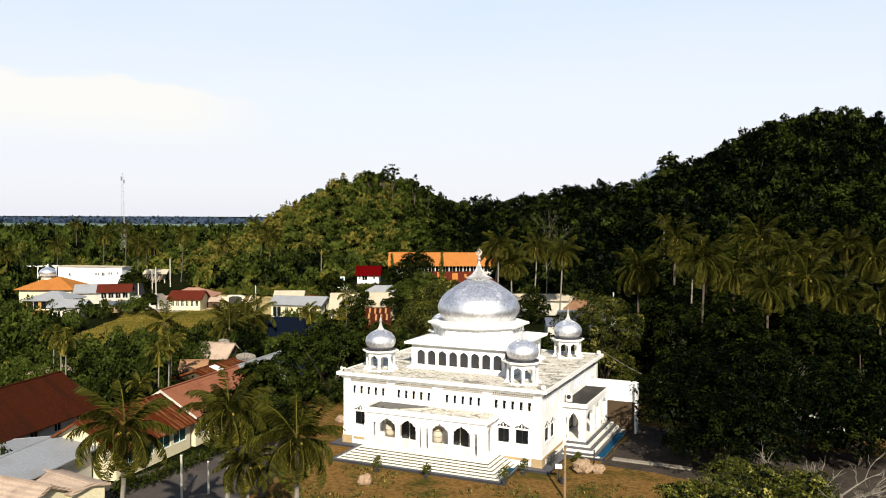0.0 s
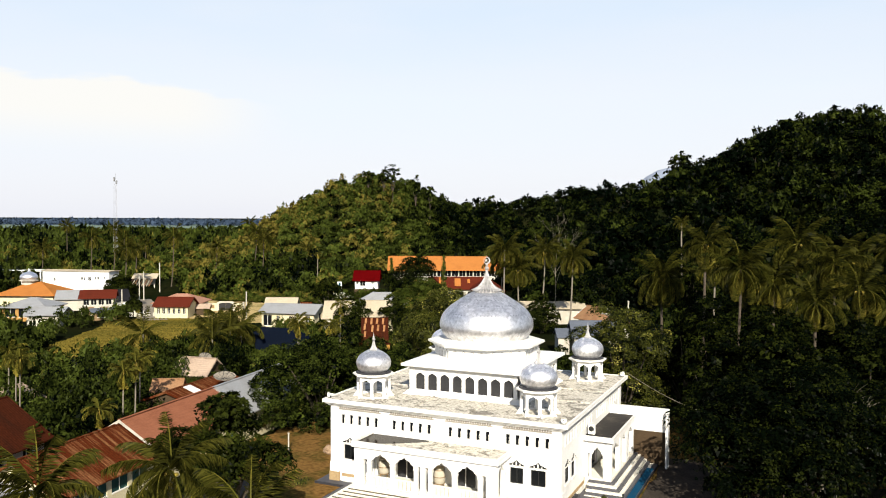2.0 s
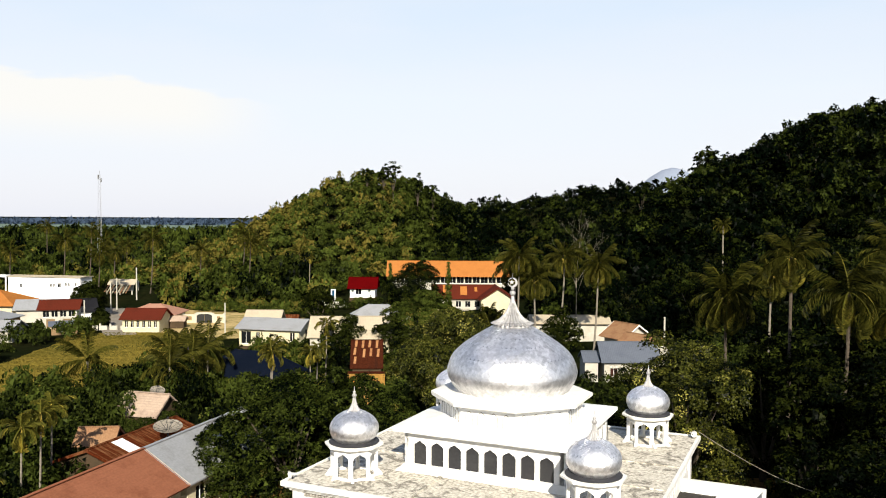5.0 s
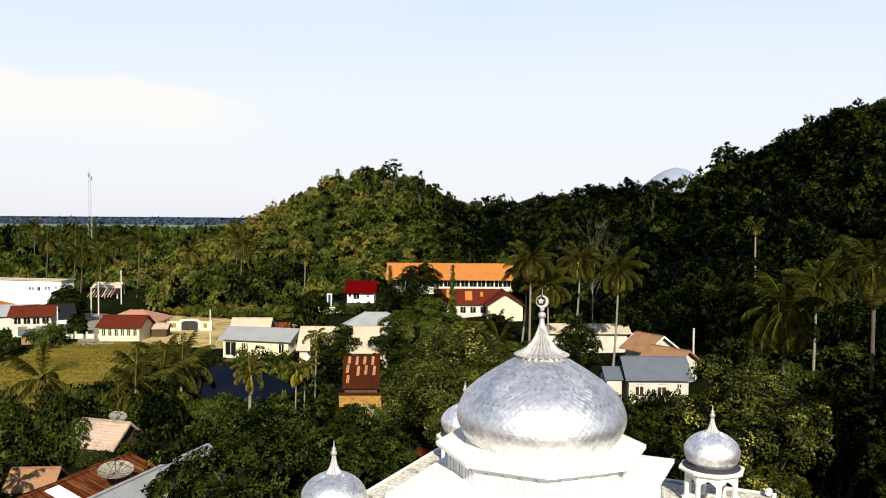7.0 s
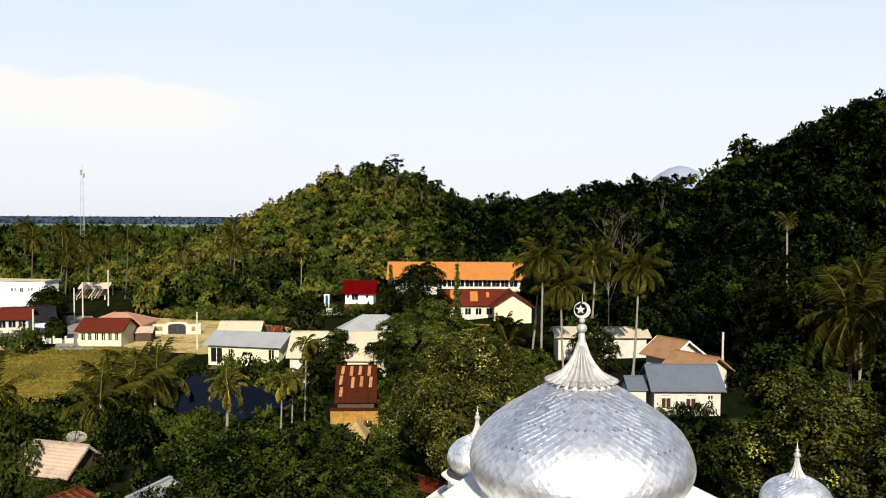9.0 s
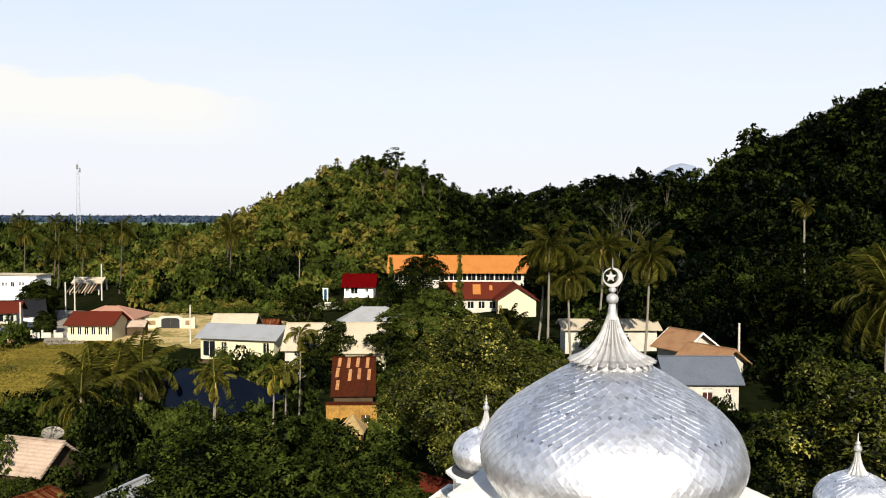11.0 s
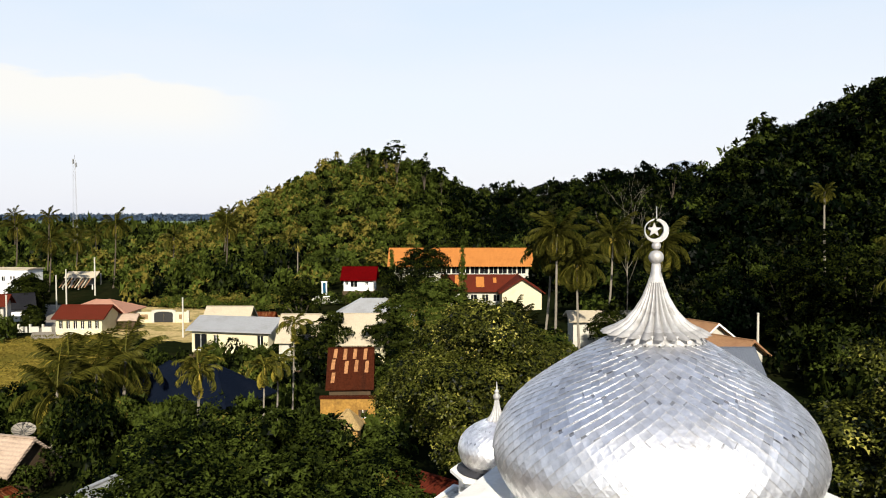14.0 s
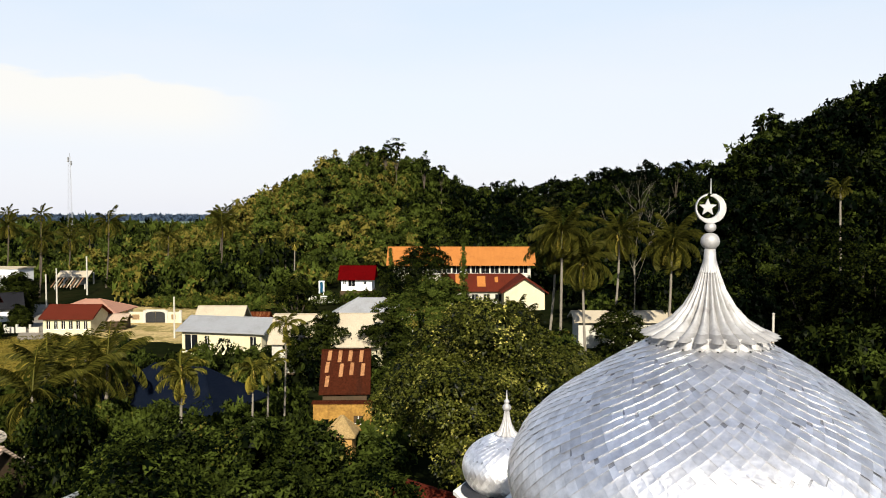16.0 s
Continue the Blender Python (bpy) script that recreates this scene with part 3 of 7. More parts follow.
def make_porch():
    """Front porch: four ogee arches, flat roof with a rim, stair on three sides."""
    y0 = -13.05
    porch = assembly("porch", mosque, "white arcaded porch with ogee arches and stairs")
    PH = 4.25
    piers = [(-5.95, -5.15), (-4.82, -4.5), (-2.78, -2.42), (-0.74, -0.46), (-0.18, 0.18), (0.46, 0.74), (2.42, 2.78), (4.5, 4.82), (5.15, 5.95)]
    bays = ((-4.5, -2.78), (-2.42, -0.74), (0.74, 2.42), (2.78, 4.5))
    slits = ((-5.15, -4.82), (-0.46, -0.18), (0.18, 0.46), (4.82, 5.15))
    for a, b in piers:
        part("pier", boxes((a, b, y0, y0 + 0.32, 1.5, PH - 0.35), (a - 0.04, b + 0.04, y0 - 0.05, y0 + 0.37, 1.2, 1.5), (a - 0.03, b + 0.03, y0 - 0.04, y0 + 0.36, 3.0, 3.1)), WHITE, porch)
    for a, b in bays:
        bm = bmesh.new()
        arch_panel(bm, a, b, 3.12, 0.78, PH - 0.35, y0 + 0.02, y0 + 0.30, OGEE)
        part("arch", bm, WHITE, porch)
    for a, b in slits:
        part("slit_head", boxes((a, b, y0 + 0.04, y0 + 0.28, 3.32, PH - 0.35)), WHITE, porch)
    part("beam", boxes((-5.95, 5.95, y0 - 0.02, y0 + 0.34, PH - 0.35, PH)), WHITE, porch)
    for s in (-1, 1):
        m = Matrix.Translation((s * 5.62, 0, 0)) @ Matrix.Rotation(math.pi / 2, 4, "Z")
        bm = bmesh.new()
        arch_panel(bm, -12.2, -10.8, 3.12, 0.78, PH - 0.35, -0.14, 0.14, OGEE, m)
        part("side_arch", bm, WHITE, porch)
        part("side_beam", boxes((s * 5.62 - 0.16, s * 5.62 + 0.16, y0 + 0.34, -10.003, PH - 0.35, PH)), WHITE, porch)
        for ya, yb in ((-12.42, -12.2), (-10.8, -10.55), (-10.25, -10.003)):
            part("side_pier", boxes((s * 5.62 - 0.18, s * 5.62 + 0.18, ya, yb, 1.2, PH - 0.35)), WHITE, porch)
        part("slit_head", boxes((s * 5.62 - 0.12, s * 5.62 + 0.12, -12.71, -12.42, 3.32, PH - 0.35)), WHITE, porch)
        part("slit_head", boxes((s * 5.62 - 0.12, s * 5.62 + 0.12, -10.55, -10.25, 3.32, PH - 0.35)), WHITE, porch)
    for a, b in bays:
        rail = part("railing", boxes((a, b, y0 + 0.10, y0 + 0.22, 1.98, 2.08), (a, b, y0 + 0.12, y0 + 0.2, 1.22, 1.3)), TRIM, porch)
        n = 5
        for k in range(n):
            part("rail_panel", boxes((a + (b - a) * k / n + 0.02, a + (b - a) * (k + 1) / n - 0.02, y0 + 0.14, y0 + 0.18, 1.3, 1.98)), RAIL, rail)
    part("porch_roof", boxes((-6.15, 6.15, y0 - 0.2, -10.003, PH, PH + 0.25)), WHITE, porch)
    part("roof_rim", boxes((-6.15, 6.15, y0 - 0.2, y0 - 0.02, PH + 0.25, PH + 0.45), (-6.15, -5.97, y0 - 0.02, -10.003, PH + 0.25, PH + 0.45), (5.97, 6.15, y0 - 0.02, -10.003, PH + 0.25, PH + 0.45)), TRIM, porch)
    part("roof_deck", boxes((-5.97, 5.97, y0 - 0.02, -10.003, PH + 0.25, PH + 0.262)), CONCRETE, porch, "stained concrete roof deck")
    bm = bmesh.new()
    pool = [(-5.96, -12.95), (-4.6, -12.7), (-3.4, -12.2), (-2.6, -11.7), (-1.9, -11.2), (-1.3, -10.8), (-0.75, -10.4), (-0.9, -10.01), (-5.96, -10.01)]
    bm.faces.new([bm.verts.new((x, y, PH + 0.267)) for x, y in pool])
    part("puddle", bm, PUDDLE, porch, "standing rain water on the porch roof")
    part("ceiling_face", boxes((-5.4, 5.4, y0 + 0.36, -10.05, PH - 0.03, PH - 0.003)), TRIM, porch)
    # floor and stairs
    part("porch_floor", boxes((-5.98, 5.98, y0 - 0.08, -10.003, 0.22, 1.2)), CREAM_STEP, porch)
    for k in range(6):
        e, z = 0.30 * (k + 1), 1.2 - 0.165 * (k + 1)
        part("step", boxes((-5.98 - e, 5.98 + e, y0 - 0.08 - e, y0 - 0.08 - e + 0.30, 0.2, z), (-5.98 - e, -5.98 - e + 0.30, y0 - 0.08 - e + 0.30, -10.11, 0.2, z), (5.98 + e - 0.30, 5.98 + e, y0 - 0.08 - e + 0.30, -10.11, 0.2, z)), CREAM_STEP, porch)
        part("nosing", boxes((-5.98 - e, 5.98 + e, y0 - 0.08 - e - 0.02, y0 - 0.08 - e - 0.002, z - 0.13, z - 0.035), (5.982 + e, 6.0 + e, y0 - 0.08 - e, -10.12, z - 0.13, z - 0.035)), RISER, porch)
    return porch


make_porch()


def make_side_porch():
    x0, x1, ya, yb = WX, 12.15, -3.4, 5.4
    porch = assembly("side_porch", mosque, "white side porch with ogee arch and stairs")
    PH = 4.25
    for y in (ya, -0.4, 0.1, 2.1, 2.6, yb - 0.4):
        part("pier", boxes((x1 - 0.36, x1, y, y + 0.4, 1.2, PH - 0.35)), WHITE, porch)
    m = Matrix.Translation((x1 - 0.18, 0, 0)) @ Matrix.Rotation(math.pi / 2, 4, "Z")
    for a, b in ((ya + 0.4, -0.4), (0.5, 2.1), (3.0, yb - 0.4)):
        bm = bmesh.new()
        arch_panel(bm, a, b, 3.1, 0.75, PH - 0.35, -0.14, 0.14, OGEE, m)
        part("arch", bm, WHITE, porch)
    part("beam", boxes((x1 - 0.38, x1 + 0.02, ya, yb, PH - 0.35, PH)), WHITE, porch)
    for y in (ya, yb - 0.3):
        bm = boxes((x0, x0 + 0.35, y, y + 0.3, 1.2, PH), (x0 + 0.35, x0 + 0.62, y + 0.04, y + 0.26, 3.2, PH), (x1 - 0.68, x1 - 0.38, y + 0.04, y + 0.26, 1.2, PH))
        arch_panel(bm, x0 + 0.62, x1 - 0.68, 2.85, 0.95, PH, y + 0.03, y + 0.27, OGEE)
        box(bm, x0 + 0.5, x0 + 0.62, y + 0.04, y + 0.26, 1.2, 3.2)
        part("end_arch", bm, WHITE, porch)
    part("porch_roof", boxes((x0 + 0.003, x1 + 0.2, ya - 0.3, yb + 0.2, PH, PH + 0.22)), WHITE, porch)
    part("roof_rim", boxes((x1 + 0.04, x1 + 0.2, ya - 0.3, yb + 0.2, PH + 0.22, PH + 0.4), (x0 + 0.003, x1 + 0.04, ya - 0.3, ya - 0.14, PH + 0.22, PH + 0.4)), TRIM, porch)
    part("roof_deck", boxes((x0 + 0.003, x1 + 0.04, ya - 0.14, yb + 0.2, PH + 0.22, PH + 0.235)), WET_DARK, porch, "black mould-stained roof deck")
    part("porch_floor", boxes((x0 + 0.11, x1, ya, yb, 0.22, 1.2)), CREAM_STEP, porch)
    for k in range(6):
        e, z = 0.28 * (k + 1), 1.2 - 0.165 * (k + 1)
        part("step", boxes((x1 + e - 0.28, x1 + e, ya - e + 0.28, yb + 0.6, 0.2, z), (x0 + 0.5, x1 + e, ya - e, ya - e + 0.28, 0.2, z)), CREAM_STEP if k % 2 else GREY_TILE, porch)
    bm = boxes((-0.4, 0.4, -0.15, 0.15, 0.0, 0.62), (-0.4, -0.34, -0.2, 0.2, -0.12, 0.0), (0.34, 0.4, -0.2, 0.2, -0.12, 0.0))
    return porch


make_side_porch()
part("apron", boxes((-10.9, 10.9, -10.95, 10.95, 0.0, 0.2), (-8.1, 8.1, -15.3, -10.95, 0.0, 0.2), (10.9, 14.2, -5.3, 7.4, 0.0, 0.2)), GREY_TILE, mosque, "grey tiled apron")
part("apron_edge", boxes((-8.16, 8.16, -15.37, -15.3, 0.0, 0.21), (8.1, 8.17, -15.3, -11.02, 0.0, 0.21), (8.17, 10.97, -11.02, -10.95, 0.0, 0.21), (10.9, 10.97, -10.95, -5.37, 0.0, 0.21), (10.97, 14.27, -5.37, -5.3, 0.0, 0.21), (14.2, 14.27, -5.3, 7.4, 0.0, 0.21), (-8.17, -8.1, -15.3, -11.02, 0.0, 0.21), (-10.97, -8.17, -11.02, -10.95, 0.0, 0.21)), DARK_EDGE, mosque, "dark stone apron edge")


def octagon(r):
    return r / math.cos(math.pi / 8)


def make_tier():
    """The raised middle storey: arcaded walls, spreading hipped roof, eight-sided drum."""
    w, wy = 5.05, 5.25
    tier = assembly("upper_storey", mosque, "white arcaded upper storey with a hipped eave")
    for q in range(4):
        half, r = (w, wy) if q % 2 == 0 else (wy, w)
        bm = boxes((-half, half, -r, -r + 0.25, 7.02, 7.42))
        n = 8
        pitch = (2 * half - 0.9) / n
        for k in range(n + 1):
            u = -half + 0.45 + k * pitch
            a, b = (u - 0.14, u + 0.14)
            if k == 0:
                a = -half
            if k == n:
                b = half
            box(bm, a, b, -r, -r + 0.25, 7.42, 9.35)
        for k in range(n):
            u = -half + 0.45 + k * pitch
            arch_panel(bm, u + 0.14, u + pitch - 0.14, 8.55, 0.35, 9.35, -r, -r + 0.25, POINTED)
        part("arcade_wall", bm, WHITE, tier, m=R4[q])
        for k in range(n):
            u = -half + 0.45 + k * pitch
            part("louvre", boxes((u + 0.14, u + pitch - 0.14, -r + 0.17, -r + 0.2, 7.42, 8.95)), GREY_GLASS, tier, "smoky glazing in an arched opening", R4[q])
        bm = bmesh.new()   # battered foot of the wall
        v = [bm.verts.new(p) for p in ((-half - 0.45, -r - 0.45, 7.015), (half + 0.45, -r - 0.45, 7.015), (half + 0.02, -r - 0.02, 7.4), (-half - 0.02, -r - 0.02, 7.4))]
        bm.faces.new(v)
        part("wall_foot", bm, TRIM, tier, m=R4[q])
    e, g, z0, z1 = 5.6, 5.8, 9.45, 10.05
    bm = bmesh.new()
    ring0 = [bm.verts.new(p) for p in ((-e, -g, z0), (e, -g, z0), (e, g, z0), (-e, g, z0))]
    ring1 = [bm.verts.new(p) for p in ((-e, -g, z0 + 0.22), (e, -g, z0 + 0.22), (e, g, z0 + 0.22), (-e, g, z0 + 0.22))]
    ring2 = [bm.verts.new(p) for p in ((-3.6, -3.6, z1), (3.6, -3.6, z1), (3.6, 3.6, z1), (-3.6, 3.6, z1))]
    bm.faces.new(ring0[::-1])
    for a, b in ((ring0, ring1), (ring1, ring2)):
        for i in range(4):
            bm.faces.new((a[i], a[(i + 1) % 4], b[(i + 1) % 4], b[i]))
    bm.faces.new(ring2)
    part("hipped_roof", bm, WHITE, tier)
    part("eave_soffit", boxes((-5.3, 5.3, -5.5, 5.5, 9.35, 9.447)), TRIM, tier)
    o = math.pi / 8
    part("drum", lathe([(octagon(4.25), 9.7), (octagon(4.25), 10.98)], 8, phase=o), WHITE, tier)
    for k in range(8):   # blind pointed niches drawn on the drum, four a face
        for j in (-1.5, -0.5, 0.5, 1.5):
            bm = boxes((j * 0.8 - 0.26, j * 0.8 - 0.22, -0.02, 0.02, 9.92, 10.62), (j * 0.8 + 0.22, j * 0.8 + 0.26, -0.02, 0.02, 9.92, 10.62))
            for s in (-1, 1):
                v = [bm.verts.new((j * 0.8 + s * x, y, z)) for y in (-0.02, 0.02) for x, z in ((0.26, 10.62), (0.22, 10.62), (0.0, 10.78), (0.0, 10.84))]
                for f in ((0, 1, 2, 3), (7, 6, 5, 4), (0, 3, 7, 4), (1, 5, 6, 2)):
                    bm.faces.new([v[i] for i in f])
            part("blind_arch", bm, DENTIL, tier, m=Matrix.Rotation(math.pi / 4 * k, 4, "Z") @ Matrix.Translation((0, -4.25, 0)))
    part("drum_ledge", lathe([(octagon(4.25), 10.95), (octagon(4.72), 11.12), (octagon(4.82), 11.12), (octagon(4.82), 11.30), (octagon(4.2), 11.40)], 8, phase=o), TRIM, tier)
    part("dome_collar", lathe([(3.8, 11.34), (3.6, 11.5), (3.4, 11.56)], 64), TRIM, tier)


make_tier()


def profile_at(profile, s):
    """Radius, height and slope at the fraction s of the curve's length."""
    seg = [math.hypot(b[0] - a[0], b[1] - a[1]) for a, b in zip(profile, profile[1:])]
    d = s * sum(seg)
    for (a, b), l in zip(zip(profile, profile[1:]), seg):
        if d <= l or l == seg[-1] and (a, b) == (profile[-2], profile[-1]):
            f = min(d / l, 1.0)
            return a[0] + (b[0] - a[0]) * f, a[1] + (b[1] - a[1]) * f, (b[0] - a[0]) / l, (b[1] - a[1]) / l
        d -= l
    return (*profile[-1], 0, 1)


def rounded(points, n):
    """A smooth curve through the points."""
    out = []
    p = [points[0], *points, points[-1]]
    for a, b, c, d in zip(p, p[1:], p[2:], p[3:]):
        for k in range(n):
            t = k / n
            out.append(tuple(0.5 * (2 * b[i] + (c[i] - a[i]) * t + (2 * a[i] - 5 * b[i] + 4 * c[i] - d[i]) * t * t + (3 * b[i] - a[i] - 3 * c[i] + d[i]) * t ** 3) for i in (0, 1)))
    return out + [points[-1]]


def scale_verts(curve, s, ds, a, da, lift, thick):
    """Eight corners of one lozenge scale, tip down, lying on a turned surface."""
    out = []
    for off in (0.0, thick):
        skew = lift * math.sin(a * 91.7 + s * 57.3) * 0.22
        for ss, aa, up in ((s + ds, a, -0.006), (s, a - da, 0.42 * lift + skew), (s - ds, a, lift), (s, a + da, 0.42 * lift - skew)):
            r, z, tx, tz = profile_at(curve, min(max(ss, 0.0), 1.0))
            r, z = r + tz * (up + off), z - tx * (up + off)
            out.append((r * math.cos(aa), r * math.sin(aa), z))
    return out


SCALE_FACES = ((0, 1, 2, 3)[::-1], (4, 5, 6, 7), (0, 1, 5, 4), (1, 2, 6, 5), (2, 3, 7, 6), (3, 0, 4, 7))


def scales(rows, bands, lift):
    """Positions of all scales: (s, angle, half angle, half height)."""
    out = []
    ds = 1.0 / rows
    rnd = random.Random(5)
    for k in range(rows + 1):
        n = next(c for top, c in bands if k / rows <= top)
        for i in range(n):
            a = 2 * math.pi * (i + 0.5 * (k % 2)) / n
            low = 1.0 + 0.8 * max(0.0, 1 - k / rows / 0.36)   # the scales of the belly stand off and tilt more
            out.append((k * ds, a, math.pi / n * 1.04, ds * 1.07, lift * low * rnd.uniform(0.75, 1.25)))
    return out


DOME = rounded([(3.46, 11.45), (3.76, 11.78), (4.02, 12.18), (4.16, 12.66), (4.07, 13.17), (3.79, 13.74), (3.24, 14.28), (2.47, 14.82), (1.78, 15.26), (1.16, 15.6)], 5)


def make_dome():
    dome = assembly("main_dome", mosque, "large silver onion dome clad in lozenge aluminium scales")
    part("dome_shell", smooth(lathe([(r - 0.012, z) for r, z in DOME], 96)), SILVER_UNDER, dome)
    rows = scales(36, ((0.45, 78), (0.66, 70), (0.8, 58), (0.91, 44), (1.0, 30)), 0.024)
    facing = Vector((0.35, -0.94))
    rest_v, rest_f = [], []
    order = sorted(rows, key=lambda r: -(math.cos(r[1]) * facing.x + math.sin(r[1]) * facing.y) + abs(r[0] - 0.6))
    singles = set(order[:300])
    for r in rows:
        v = scale_verts(DOME, r[0], r[3], r[1], r[2], r[4], 0.005)
        if r in singles:
            me = bpy.data.meshes.new("scale")
            me.from_pydata(v, [], SCALE_FACES)
            me.materials.append(SILVER)
            ob = new("scale", me)
            ob.parent = dome
        else:
            b = len(rest_v)
            rest_v += v
            rest_f += [tuple(b + i for i in f) for f in SCALE_FACES]
    me = bpy.data.meshes.new("scale_cladding")
    me.from_pydata(rest_v, [], rest_f)
    me.materials.append(SILVER)
    ob = new("scale_cladding", me)
    ob.parent = dome
    ob["kind"] = "stuff"
    # fluted cap, balls, crescent and star
    cap = part("fluted_cap", lathe([(0.98, 15.80), (1.385, 15.725), (1.405, 15.74), (1.26, 15.81), (1.06, 15.90), (0.79, 16.07), (0.54, 16.34), (0.34, 16.68), (0.22, 17.0), (0.14, 17.25)], 240, flute=0.22, flutes=24), FINIAL, dome, "fluted white metal cap")
    part("hem", lathe([(1.414, 15.742), (1.27, 15.816), (1.13, 15.88)], 240, flute=0.22, flutes=24, closed=False), FINIAL_DULL, cap, "dull grey lower sheets of the cap")
    part("cap_band", lathe([(1.31, 15.47), (1.325, 15.485), (1.22, 15.62), (1.19, 15.8)], 240, flute=0.06, flutes=24, phase=math.pi / 24), FINIAL, cap)
    for k in range(24):
        a = 2 * math.pi * k / 24
        part("bolt", boxes((-0.012, 0.012, -0.02, 0.02, -0.012, 0.018)), IRON, cap, m=pose(1.27 * math.cos(a), 1.27 * math.sin(a), 15.565, 0, 0, math.degrees(a)))
    part("sleeve", smooth(lathe([(0.20, 17.02), (0.19, 17.06), (0.13, 17.3), (0.11, 17.52)], 28)), FINIAL, cap)
    ball = [(0.02 + 0.175 * math.sin(math.pi * k / 10), 17.68 - 0.175 * math.cos(math.pi * k / 10)) for k in range(11)]
    part("ball", smooth(lathe(ball, 24)), FINIAL, dome)
    ball = [(0.02 + 0.10 * math.sin(math.pi * k / 10), 17.97 - 0.10 * math.cos(math.pi * k / 10)) for k in range(11)]
    part("ball", smooth(lathe(ball, 24)), FINIAL, dome)
    bm = bmesh.new()
    face = Matrix.Translation((0, 0, 18.36)) @ Matrix.Rotation(radians(22), 4, "Z")
    outer = [(0.31 * math.cos(a), 0.31 * math.sin(a)) for a in [radians(d) for d in range(100, 100 + 341, 10)]]
    inner = [(-0.055 + 0.235 * math.cos(a), 0.025 + 0.235 * math.sin(a)) for a in [radians(d) for d in range(100, 100 + 341, 10)]]
    rows_v = []
    for (xo, zo), (xi, zi) in zip(outer, inner):
        rows_v.append([bm.verts.new(p) for p in ((xo, -0.05, zo), (xi, -0.05, zi), (xi, 0.05, zi), (xo, 0.05, zo))])
    for a, b in zip(rows_v, rows_v[1:]):
        for i in range(4):
            bm.faces.new((a[i], a[(i + 1) % 4], b[(i + 1) % 4], b[i]))
    part("crescent", bm, FINIAL, dome, "white crescent ring", face)
    bm = bmesh.new()
    star = []
    for k in range(10):
        a, r = math.pi / 2 + math.pi * k / 5, 0.185 if k % 2 == 0 else 0.08
        star.append((-0.06 + r * math.cos(a), 0.02 + r * math.sin(a)))
    fr, bk = [bm.verts.new((x, -0.03, z)) for x, z in star], [bm.verts.new((x, 0.03, z)) for x, z in star]
    bm.faces.new(fr)
    bm.faces.new(bk[::-1])
    for i in range(10):
        bm.faces.new((fr[i], bk[i], bk[(i + 1) % 10], fr[(i + 1) % 10]))
    part("star", bm, FINIAL, dome, "white five-pointed star", face)
    part("lightning_rod", tube(bmesh.new(), [(0, 0, 18.66), (0, 0, 18.98)], [0.018, 0.008], 6), FINIAL, dome)


make_dome()

SMALL = rounded([(1.08, 9.12), (1.32, 9.38), (1.46, 9.75), (1.42, 10.12), (1.18, 10.48), (0.8, 10.75), (0.42, 10.93)], 4)


